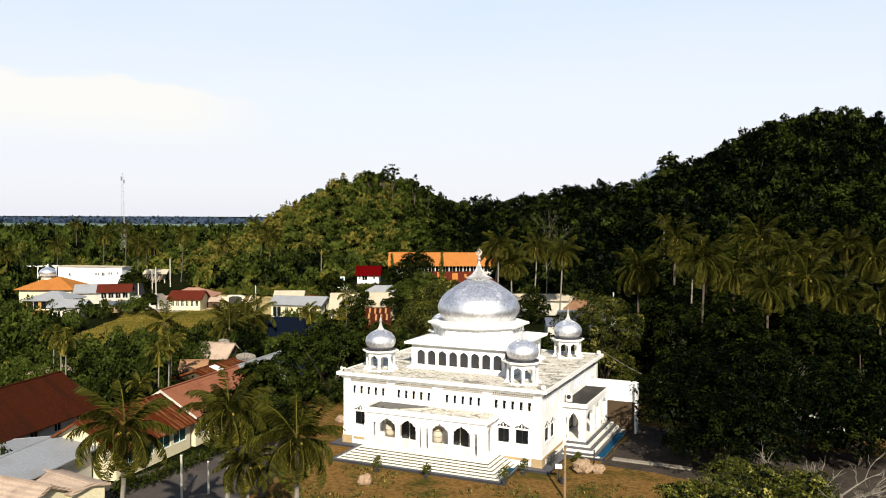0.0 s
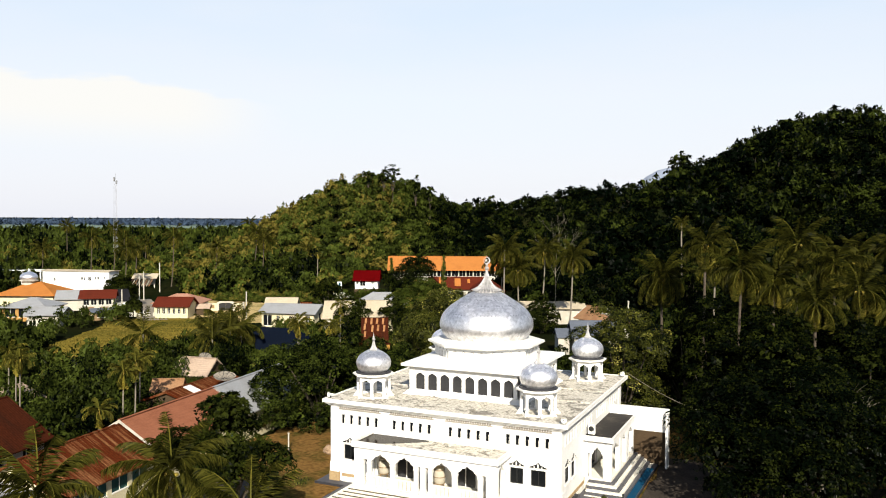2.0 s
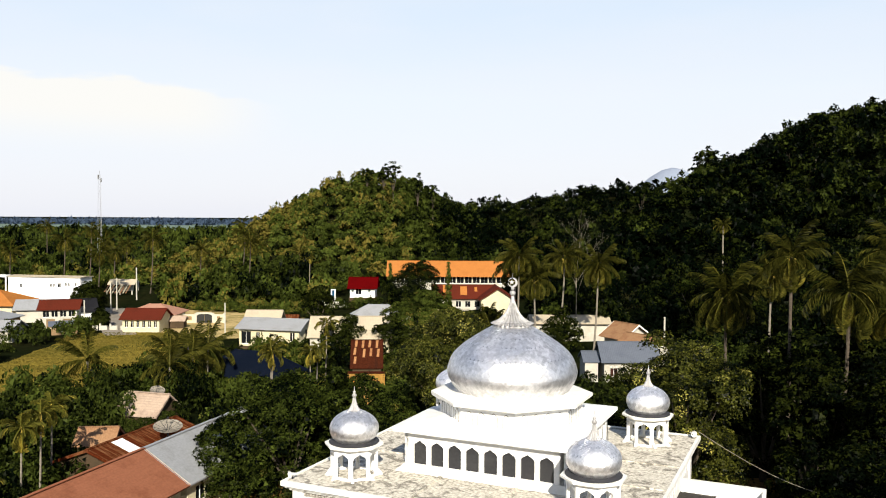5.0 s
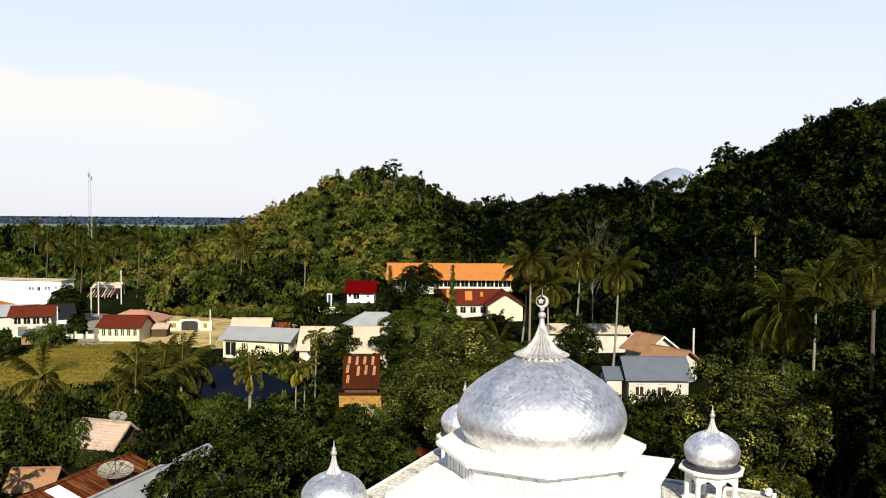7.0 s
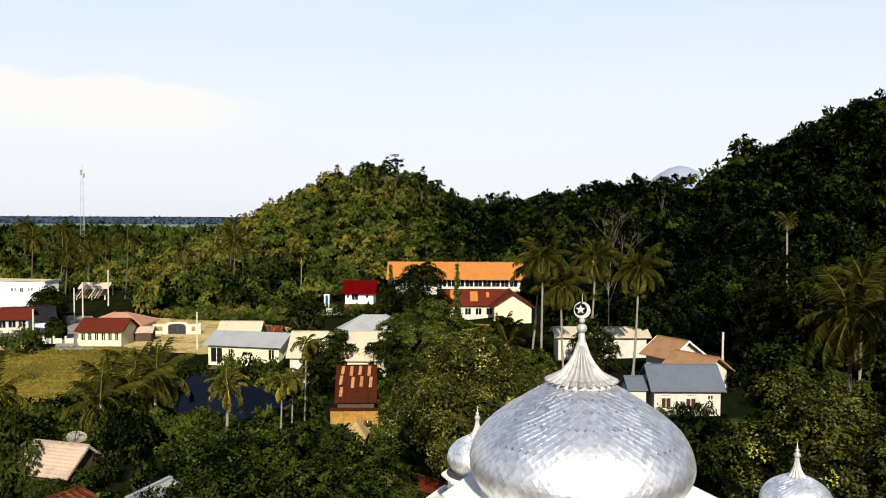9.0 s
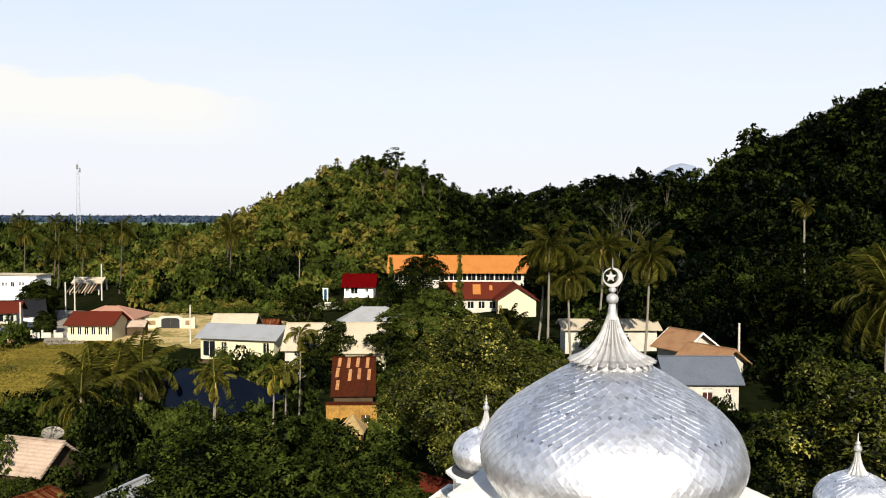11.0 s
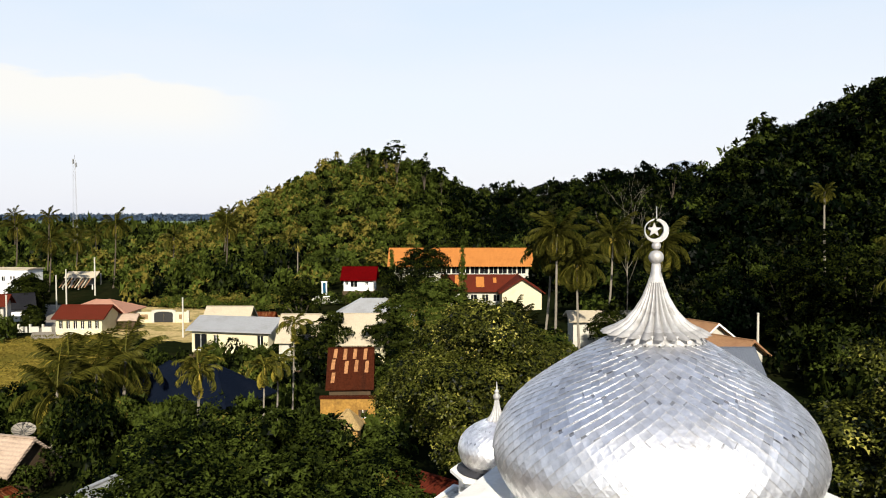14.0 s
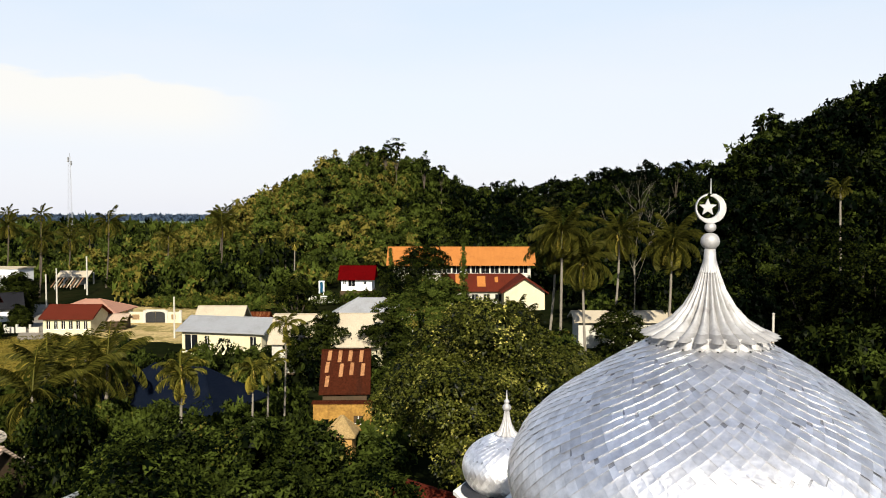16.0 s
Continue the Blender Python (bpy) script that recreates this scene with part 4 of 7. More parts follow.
def make_minaret():
    tower = thing("corner_turret", "white eight-sided turret with a small silver dome", "turret", pose(-7.31, -7.52, 7.012), "corner turrets")
    o = math.pi / 8
    Z = -7.012
    for k in range(8):
        r = 1.32
        m = Matrix.Rotation(math.pi / 4 * k, 4, "Z") @ Matrix.Translation((0, -r, Z))
        half = r * math.tan(o)
        bm = boxes((-half, -half + 0.14, -0.02, 0.16, 7.012, 8.75), (half - 0.14, half, -0.02, 0.16, 7.012, 8.75))
        arch_panel(bm, -half + 0.14, half - 0.14, 8.25, 0.32, 8.75, 0.0, 0.14, POINTED)
        part("arch", bm, WHITE, tower, m=m)
        part("sill", boxes((-half + 0.14, half - 0.14, 0.0, 0.14, 7.012, 7.14)), WHITE, tower, m=m)
        bm = bmesh.new()
        v = [bm.verts.new(p) for p in ((-half - 0.02, -0.35, 7.02), (-half + 0.12, -0.35, 7.02), (-half + 0.12, -0.025, 7.45), (-half - 0.02, -0.025, 7.45), (-half - 0.02, -0.02, 7.02), (-half + 0.12, -0.02, 7.02))]
        for f in ((0, 1, 2, 3), (0, 3, 4), (1, 5, 2)):
            bm.faces.new([v[i] for i in f])
        part("buttress", bm, WHITE, tower, m=m)
    part("cap_ledge", lathe([(octagon(1.34), 8.72 + Z), (octagon(1.58), 8.86 + Z), (octagon(1.64), 8.88 + Z), (octagon(1.64), 9.0 + Z), (octagon(1.2), 9.05 + Z)], 8, phase=o), TRIM, tower)
    part("dark_collar", lathe([(1.5, 9.035 + Z), (1.52, 9.08 + Z), (1.2, 9.17 + Z), (1.06, 9.18 + Z)], 32), DARK_EDGE, tower)
    curve = [(r, z + Z) for r, z in SMALL]
    part("dome_shell", smooth(lathe([(r - 0.008, z) for r, z in curve], 48)), SILVER_UNDER, tower)
    v, f = [], []
    for s, a, da, ds, lift in scales(20, ((0.5, 46), (0.75, 38), (1.0, 24)), 0.010):
        b = len(v)
        v += scale_verts(curve, s, ds, a, da, lift, 0.006)
        f += [tuple(b + i for i in q) for q in SCALE_FACES]
    me = bpy.data.meshes.new("scale_cladding")
    me.from_pydata(v, [], f)
    me.materials.append(SILVER)
    ob = new("scale_cladding", me)
    ob.parent = tower
    ob["kind"] = "stuff"
    part("fluted_cap", lathe([(0.34, 10.88 + Z), (0.50, 10.85 + Z), (0.515, 10.865 + Z), (0.40, 10.94 + Z), (0.28, 11.06 + Z), (0.18, 11.27 + Z), (0.115, 11.5 + Z), (0.085, 11.72 + Z)], 96, flute=0.2, flutes=12), FINIAL, tower, "white fluted finial")
    part("finial_ball", smooth(lathe([(0.08, 11.71 + Z), (0.13, 11.76 + Z), (0.15, 11.83 + Z), (0.12, 11.9 + Z), (0.06, 11.95 + Z), (0.09, 12.0 + Z), (0.09, 12.05 + Z), (0.03, 12.11 + Z), (0.012, 12.4 + Z)], 20)), FINIAL, tower)
    for sx, sy in ((1, -1), (1, 1), (-1, 1)):
        copy_thing(tower, pose(sx * 7.31, sy * 7.52, 7.012))


make_minaret()


# ---- village ----
def house(label, x, y, yaw, w, d, wall, rise, roof, walls, kind="gable", over=0.6, windows=(), doors=(), z=None, name="house", side_windows=(), barge=None, pane=None):
    """A low house: walls with openings, a pitched roof with thickness, eaves, window panes. w runs along its front, which faces -y before the turn."""
    z = ground(x, y) if z is None else z
    h = thing(name, label, "house", pose(x, y, z, 0, 0, yaw))
    bm = boxes()
    holes = [(u - ww / 2, u + ww / 2, s, s + hh) for u, ww, s, hh in windows] + [(u - ww / 2, u + ww / 2, 0.1, hh) for u, ww, hh in doors]
    walled(bm, -w / 2, w / 2, -d / 2, -d / 2 + 0.18, -0.3, wall, holes)
    box(bm, -w / 2, w / 2, d / 2 - 0.18, d / 2, -0.3, wall)
    sh = [(u - ww / 2, u + ww / 2, s, s + hh) for u, ww, s, hh in side_windows]
    walled(bm, -d / 2 + 0.18, d / 2 - 0.18, w / 2 - 0.18, w / 2, -0.3, wall, sh, along="y")
    box(bm, -w / 2, -w / 2 + 0.18, -d / 2 + 0.18, d / 2 - 0.18, -0.3, wall)
    if kind == "gable":
        for s in (-1, 1):
            x0, x1 = sorted((s * w / 2, s * (w / 2 - 0.18)))
            v = [bm.verts.new((xx, yy, zz)) for xx in (x0, x1) for yy, zz in ((-d / 2, wall), (d / 2, wall), (0, wall + rise))]
            bm.faces.new(v[0:3][::-1])
            bm.faces.new(v[3:6])
            for i in range(3):
                j = (i + 1) % 3
                bm.faces.new((v[i], v[j], v[3 + j], v[3 + i]))
    part("wall", bm, walls, h)
    foot = z - min(ground(x + a, y + b) for a in (-w / 2, w / 2) for b in (-d / 2, d / 2))
    if foot > 0.25:
        part("foundation", boxes((-w / 2 - 0.25, w / 2 + 0.25, -d / 2 - 0.25, d / 2 + 0.25, -foot - 0.3, -0.302)), DARK_PLASTER, h, "dark earth-stained foundation")
    part("floor_slab", boxes((-w / 2 + 0.18, w / 2 - 0.18, -d / 2 + 0.18, d / 2 - 0.18, -0.2, 0.1)), CONCRETE, h)
    drop = over * rise / (d / 2)
    t = 0.12
    if kind == "gable":
        for s in (-1, 1):
            bm = bmesh.new()
            ye, ze = s * (d / 2 + over), wall - drop
            v = [bm.verts.new(p) for p in ((-w / 2 - over, ye, ze), (w / 2 + over, ye, ze), (w / 2 + over, 0, wall + rise), (-w / 2 - over, 0, wall + rise),
                                           (-w / 2 - over, ye, ze + t), (w / 2 + over, ye, ze + t), (w / 2 + over, 0, wall + rise + t), (-w / 2 - over, 0, wall + rise + t))]
            for f in ((3, 2, 1, 0), (4, 5, 6, 7), (0, 1, 5, 4), (1, 2, 6, 5), (2, 3, 7, 6), (3, 0, 4, 7)):
                bm.faces.new([v[i] for i in f])
            bmesh.ops.recalc_face_normals(bm, faces=bm.faces)
            part("roof_slope", bm, roof, h)
        part("ridge_cap", boxes((-w / 2 - over, w / 2 + over, -0.14, 0.14, wall + rise + t - 0.03, wall + rise + t + 0.05)), roof, h)
        for s in (-1, 1):
            x0, x1 = sorted((s * (w / 2 + over), s * (w / 2 + over + 0.04)))
            bm = bmesh.new()
            v = [bm.verts.new((xx, yy, zz)) for xx in (x0, x1) for yy, zz in ((-d / 2 - over, wall - drop - 0.05), (-d / 2 - over, wall - drop + t + 0.04), (0, wall + rise + t + 0.04), (d / 2 + over, wall - drop + t + 0.04), (d / 2 + over, wall - drop - 0.05), (0, wall + rise - 0.1))]
            for f in ((0, 1, 2, 5), (5, 2, 3, 4)):
                bm.faces.new([v[i] for i in f])
                bm.faces.new([v[i + 6] for i in reversed(f)])
            for a, b in ((0, 1), (1, 2), (2, 3), (3, 4), (4, 5), (5, 0)):
                bm.faces.new((v[a], v[a + 6], v[b + 6], v[b]))
            part("barge_board", bm, barge or roof, h)
    else:
        ridge = max(0.05, w / 2 - d / 2)
        e = [(-w / 2 - over, -d / 2 - over), (w / 2 + over, -d / 2 - over), (w / 2 + over, d / 2 + over), (-w / 2 - over, d / 2 + over)]
        bm = bmesh.new()
        lo = [bm.verts.new((a, b, wall - drop)) for a, b in e]
        hi = [bm.verts.new((a, b, wall - drop + t)) for a, b in e]
        r0, r1 = bm.verts.new((-ridge, 0, wall + rise + t)), bm.verts.new((ridge, 0, wall + rise + t))
        bm.faces.new(lo[::-1])
        for i in range(4):
            bm.faces.new((lo[i], lo[(i + 1) % 4], hi[(i + 1) % 4], hi[i]))
        bm.faces.new((hi[0], hi[1], r1, r0))
        bm.faces.new((hi[1], hi[2], r1))
        bm.faces.new((hi[2], hi[3], r0, r1))
        bm.faces.new((hi[3], hi[0], r0))
        part("roof", bm, roof, h)
        for (ex, ey), rx in zip(e, (-ridge, ridge, ridge, -ridge)):
            part("hip_cap", tube(bmesh.new(), [(ex, ey, wall - drop + t), (rx, 0, wall + rise + t + 0.02)], [0.09, 0.09], 5), roof, h)
    for u, ww, s, hh in windows:
        win = part("window", boxes((u - ww / 2, u + ww / 2, -d / 2 + 0.1, -d / 2 + 0.13, s, s + hh)), pane or GLASS_DARK, h)
        part("window_frame", boxes((u - ww / 2, u + ww / 2, -d / 2 - 0.03, -d / 2 + 0.09, s - 0.06, s + 0.02), (u - 0.025, u + 0.025, -d / 2 + 0.04, -d / 2 + 0.09, s + 0.02, s + hh)), TRIM, win)
    for u, ww, s, hh in side_windows:
        part("window", boxes((w / 2 - 0.13, w / 2 - 0.1, u - ww / 2, u + ww / 2, s, s + hh)), GLASS_DARK, h)
    for u, ww, hh in doors:
        part("door", boxes((u - ww / 2, u + ww / 2, -d / 2 + 0.08, -d / 2 + 0.13, 0.1, hh)), WOOD, h)
    return h


def row(n, w, ww, s, hh):
    return [(-w / 2 + w * (k + 0.5) / n, ww, s, hh) for k in range(n)]


# long low building along the courtyard, in three roofed lengths
house("school room with a rusted iron roof", -25.3, -23.0, 97, 10.4, 7.0, 2.7, 2.05, RUST, CREAM_WALL, windows=row(4, 9.6, 1.9, 1.0, 1.4), name="school_room", over=0.6, pane=TEAL)
house("cream school room with a faded red tile roof", -26.5, -11.0, 97, 12.8, 7.0, 3.1, 2.05, PALE_RED, CREAM_WALL, windows=row(4, 12, 1.6, 1.1, 1.4), name="school_room", over=0.5, barge=PLASTER, pane=TEAL)
house("long hall with a pale grey zinc roof", -28.2, 2.6, 97, 12.8, 7.0, 3.1, 2.05, GREY_ROOF, CREAM_WALL, windows=row(5, 12, 1.2, 1.1, 1.2), name="hall", over=0.5)
house("old house with a streaked rusted iron roof", -35.0, 2.6, 97, 11.0, 7.0, 2.6, 1.3, RUST, DARK_PLASTER, name="house", over=0.3)
house("small house with a bleached pinkish roof", -46.5, 16.0, 8, 4.6, 4.2, 1.9, 1.66, PINK_ROOF, DARK_PLASTER, name="house", over=0.33)
house("shed with a faded orange roof", -39.9, 3.3, 30, 2.9, 3.0, 2.6, 1.0, TERRACOTTA, DARK_PLASTER, name="shed", over=0.3)
house("long dark rusty house with a white wall", -35.4, -32.0, 101, 26.0, 8.4, 3.2, 2.9, RUST_DARK, PLASTER, windows=row(8, 25, 0.9, 1.9, 0.7), name="house")
house("low shed with pale grey sheet roof", -26.2, -33.3, 104, 8.2, 8.0, 2.7, 0.5, GREY_ROOF, PLASTER, name="shed")
house("house with an old pinkish tile roof", -21.8, -38.2, 2, 9.6, 4.6, 2.2, 1.1, PINK_ROOF, CREAM_WALL, name="house", over=0.4)
house("lean-to with pale pinkish tiles", -19.4, -34.6, -8, 6.2, 2.6, 2.3, 0.35, PINK_ROOF, CREAM_WALL, name="shed", over=0.3)
house("house with a bleached tan roof among the trees", -53.2, -7.6, 100, 5.0, 5.0, 2.2, 1.1, PINK_ROOF, PLASTER, name="house")
# beyond the trees
house("navy hip-roofed house among palms", -49.9, 38.2, 4, 11.4, 6.2, 1.9, 2.35, NAVY, PLASTER, "hip", 0.9, z=0.3)
shed = house("tall shed with a rusted iron roof and pale sheets", -34.0, 40.6, 29, 3.5, 6.4, 4.0, 2.7, RUST_DARK, DARK_PLASTER, name="shed", over=0.25)
for u, f0, f1 in ((-1.35, 0.74, 0.97), (-0.5, 0.70, 0.97), (0.35, 0.72, 0.97), (1.25, 0.70, 0.97), (-1.5, 0.46, 0.70), (-0.35, 0.36, 0.66), (0.5, 0.40, 0.68), (1.4, 0.38, 0.66), (-1.45, 0.14, 0.38)):
    bm = bmesh.new()
    v = [bm.verts.new((u + du, -3.45 * (1 - f), 3.8 + 2.9 * f + 0.14 + dz)) for dz in (0.0, 0.025) for du, f in ((-0.19, f0), (0.12, f0), (0.19, f1), (-0.11, f1))]
    for q in ((3, 2, 1, 0), (4, 5, 6, 7), (0, 1, 5, 4), (1, 2, 6, 5), (2, 3, 7, 6), (3, 0, 4, 7)):
        bm.faces.new([v[i] for i in q])
    part("roof_sheet", bm, RUST_PALE, shed, "pale weathered sheet")
house("orange-walled outbuilding with a low roof", -30.9, 35.0, 26, 4.4, 0.5, 3.8, 0.04, RUST_DARK, OCHRE_WALL, "gable", 0.05, windows=[(1.2, 0.7, 2.3, 0.6)], pane=DARK_PLASTER, name="outbuilding")
house("small hut with a straw-coloured hipped roof", -28.4, 30.9, 22, 1.7, 1.6, 3.0, 0.9, STRAW, ORANGE_WALL, "hip", 0.25, name="hut")
house("cream village house with a red roof and dark windows", -100.6, 71.1, 25, 7.0, 6.4, 2.7, 1.5, RED_TILE, CREAM_WALL, "gable", 0.5, windows=row(6, 6.6, 0.55, 1.0, 1.2))
house("large house under a faded pink hip roof", -106.5, 79.5, 25, 10.0, 8.0, 2.4, 1.6, FADED_PINK, CREAM_WALL, "hip", 0.6)
# leftmost dark pane stands in for the shaded porch opening
house("cream house with a pale grey roof and shaded porch", -64.0, 62.7, 12, 10.4, 6.0, 2.7, 1.2, GREY_ROOF, CREAM_WALL, "gable", 0.55, windows=[(-4.0, 1.7, 0.1, 2.0), (-1.9, 0.6, 0.8, 1.2), (4.1, 0.8, 0.7, 1.4)], side_windows=[(0.4, 1.1, 0.7, 1.6)], z=1.4)
house("house with a bleached tan roof behind a grey one", -72.3, 70.7, 25, 5.4, 6.0, 3.2, 2.0, CREAM_ROOF, PLASTER, z=0.2)
house("house with a wide bleached cream roof", -42.6, 57.6, 25, 5.0, 7.6, 3.2, 2.6, CREAM_ROOF, CREAM_WALL, over=0.4, z=1.6)
house("white house with a bleached roof", -50.2, 57.0, 25, 4.6, 7.0, 3.0, 2.4, CREAM_ROOF, PLASTER, over=0.4, z=1.6)
house("house under a pale grey hip roof", -52.4, 76.4, 25, 11.6, 8.4, 3.6, 2.5, GREY_ROOF, PLASTER, "hip", z=0.8)
house("white house with a crimson roof on the slope", -80.0, 119.2, 24, 5.8, 5.4, 2.2, 2.0, CRIMSON, WHITE, windows=[(-2.3, 0.5, 0.9, 0.9), (-0.9, 1.3, 0.5, 1.4), (1.6, 0.5, 0.9, 0.6)], z=3.65)
# dark panes stand in for the veranda's shade between its posts
house("long white school building with an orange roof", -71.5, 149.0, 25, 30.0, 9.0, 4.6, 3.0, ORANGE, PLASTER, "gable", 1.1, windows=row(14, 29, 1.75, 2.2, 1.9), z=2.9, name="school")
house("white school wing with a patched red roof", -55.5, 121.5, 25, 13.0, 7.0, 3.3, 2.4, RED_TILE, PLASTER, windows=row(6, 12.5, 1.1, 1.1, 1.3), z=1.2, name="school")
house("cream gabled hall with a red roof", -47.0, 120.5, 115, 9.0, 7.0, 3.8, 2.3, RED_TILE, CREAM_WALL, z=0.9, name="hall", side_windows=[(0, 1.4, 4.2, 0.9)])
house("long low white building with a pale roof", -22.4, 92.0, 25, 13.0, 5.0, 3.3, 0.9, CREAM_ROOF, PLASTER)
house("white house with a blue-grey sheet roof", -6.2, 64.2, 25, 7.2, 5.6, 3.0, 2.0, BLUE_GREY, PLASTER, windows=[(-2.3, 0.95, 0.8, 1.1), (0.4, 1.0, 0.6, 1.25), (-2.65, 0.2, 2.1, 0.18), (-2.3, 0.2, 2.1, 0.18), (-1.95, 0.2, 2.1, 0.18), (0.05, 0.2, 2.1, 0.18), (0.4, 0.2, 2.1, 0.18), (0.75, 0.2, 2.1, 0.18), (2.5, 0.5, 1.75, 0.45)], pane=SHUTTER, over=0.45)
house("small lean-to with blue-grey roof", -10.9, 62.0, 25, 1.8, 4.0, 2.8, 1.0, BLUE_GREY, PLASTER, name="shed", over=0.25)
house("house with a brown tile roof", -9.8, 81.1, -36, 4.4, 5.2, 3.2, 1.7, TERRACOTTA, PLASTER, side_windows=[(0, 2.0, 1.0, 1.9)], over=0.7, barge=WHITE)
house("house with a brown tile roof and open gable", -5.9, 74.7, -32, 5.4, 4.6, 2.8, 1.5, TERRACOTTA, PLASTER, side_windows=[(0, 1.6, 1.0, 1.6)], over=0.7)
wing = thing("roof_patch", "newer orange sheets laid on the school wing's roof", "roof sheet", pose(-55.5, 121.5, 1.2, 0, 0, 25))
for x0, x1, f0, f1 in ((-4.5, -3.0, 0.35, 0.95), (-0.6, 0.9, 0.25, 0.85), (2.6, 3.2, 0.5, 0.8)):
    bm = bmesh.new()
    v = [bm.verts.new((x, -4.1 * (1 - f), 2.89 + 2.81 * f + 0.17 - dz)) for dz in (0, 0.03) for x, f in ((x0, f0), (x1, f0), (x1, f1), (x0, f1))]
    for q in ((0, 1, 2, 3), (7, 6, 5, 4), (0, 4, 5, 1), (1, 5, 6, 2), (2, 6, 7, 3), (3, 7, 4, 0)):
        bm.faces.new([v[i] for i in q])
    part("sheet", bm, ORANGE, wing)
house("low open shed with an orange-red sheet roof", -18.6, 24.2, -17, 5.6, 2.0, 2.0, 0.35, RED_TILE, DARK_PLASTER, name="shed", over=0.3)
house("small house with a rusty red roof behind the others", -73.6, 78.8, 25, 4.6, 3.4, 2.6, 1.0, RUST, PLASTER, over=0.3)
# far end of the village
house("two-storey white block with a flat roof", -160.0, 98.9, 15, 20.0, 5.0, 6.4, 0.15, CREAM_ROOF, WHITE, windows=[(-6.4, 0.6, 3.7, 0.9), (1.9, 0.5, 4.0, 0.8), (2.7, 0.5, 4.0, 0.8), (4.2, 0.8, 3.9, 1.0), (6.0, 0.5, 4.2, 0.8), (6.8, 0.5, 4.2, 0.8), (8.7, 0.5, 4.4, 0.7)], over=0.3, name="block")
house("small mosque with an orange hip roof", -143.0, 70.6, 25, 12.8, 11.0, 3.6, 2.4, ORANGE, CREAM_WALL, "hip", 0.8)
house("cream house with a grey hip roof", -124.4, 54.6, 22, 9.0, 8.0, 3.0, 1.5, GREY_ROOF, ORANGE_WALL, "hip", windows=row(3, 8.6, 2.2, 0.9, 1.7))
house("hut with a grey sheet roof", -114.0, 49.5, 30, 6.5, 5.0, 2.4, 1.1, GREY_ROOF, PLASTER, name="hut")
house("two-storey house with a red roof and open upper gallery", -119.2, 67.2, 40, 6.6, 5.0, 4.0, 1.3, RED_TILE, PLASTER, windows=row(4, 6.2, 1.1, 2.3, 1.2), doors=[(-1.5, 1.6, 1.9), (1.5, 1.6, 1.9)])
house("ruined grey-brown hut beside the cream house", -98.1, 76.5, 30, 3.4, 2.8, 1.6, 0.7, PINK_ROOF, DARK_PLASTER, name="hut", over=0.3)
house("roadside stall with a blue-grey tarpaulin roof", -110.8, 60.8, 50, 4.6, 3.0, 1.8, 0.5, BLUE_GREY, WOOD, name="stall", over=0.5, windows=[(0, 3.0, 0.6, 1.0)])
house("white house with a black sheet roof", -125.5, 75.9, 55, 7.6, 7.0, 2.4, 2.0, BLACK_ROOF, WHITE)
house("house with a pale grey roof", -131.0, 72.0, 40, 8.0, 6.0, 2.9, 1.5, GREY_ROOF, PLASTER)


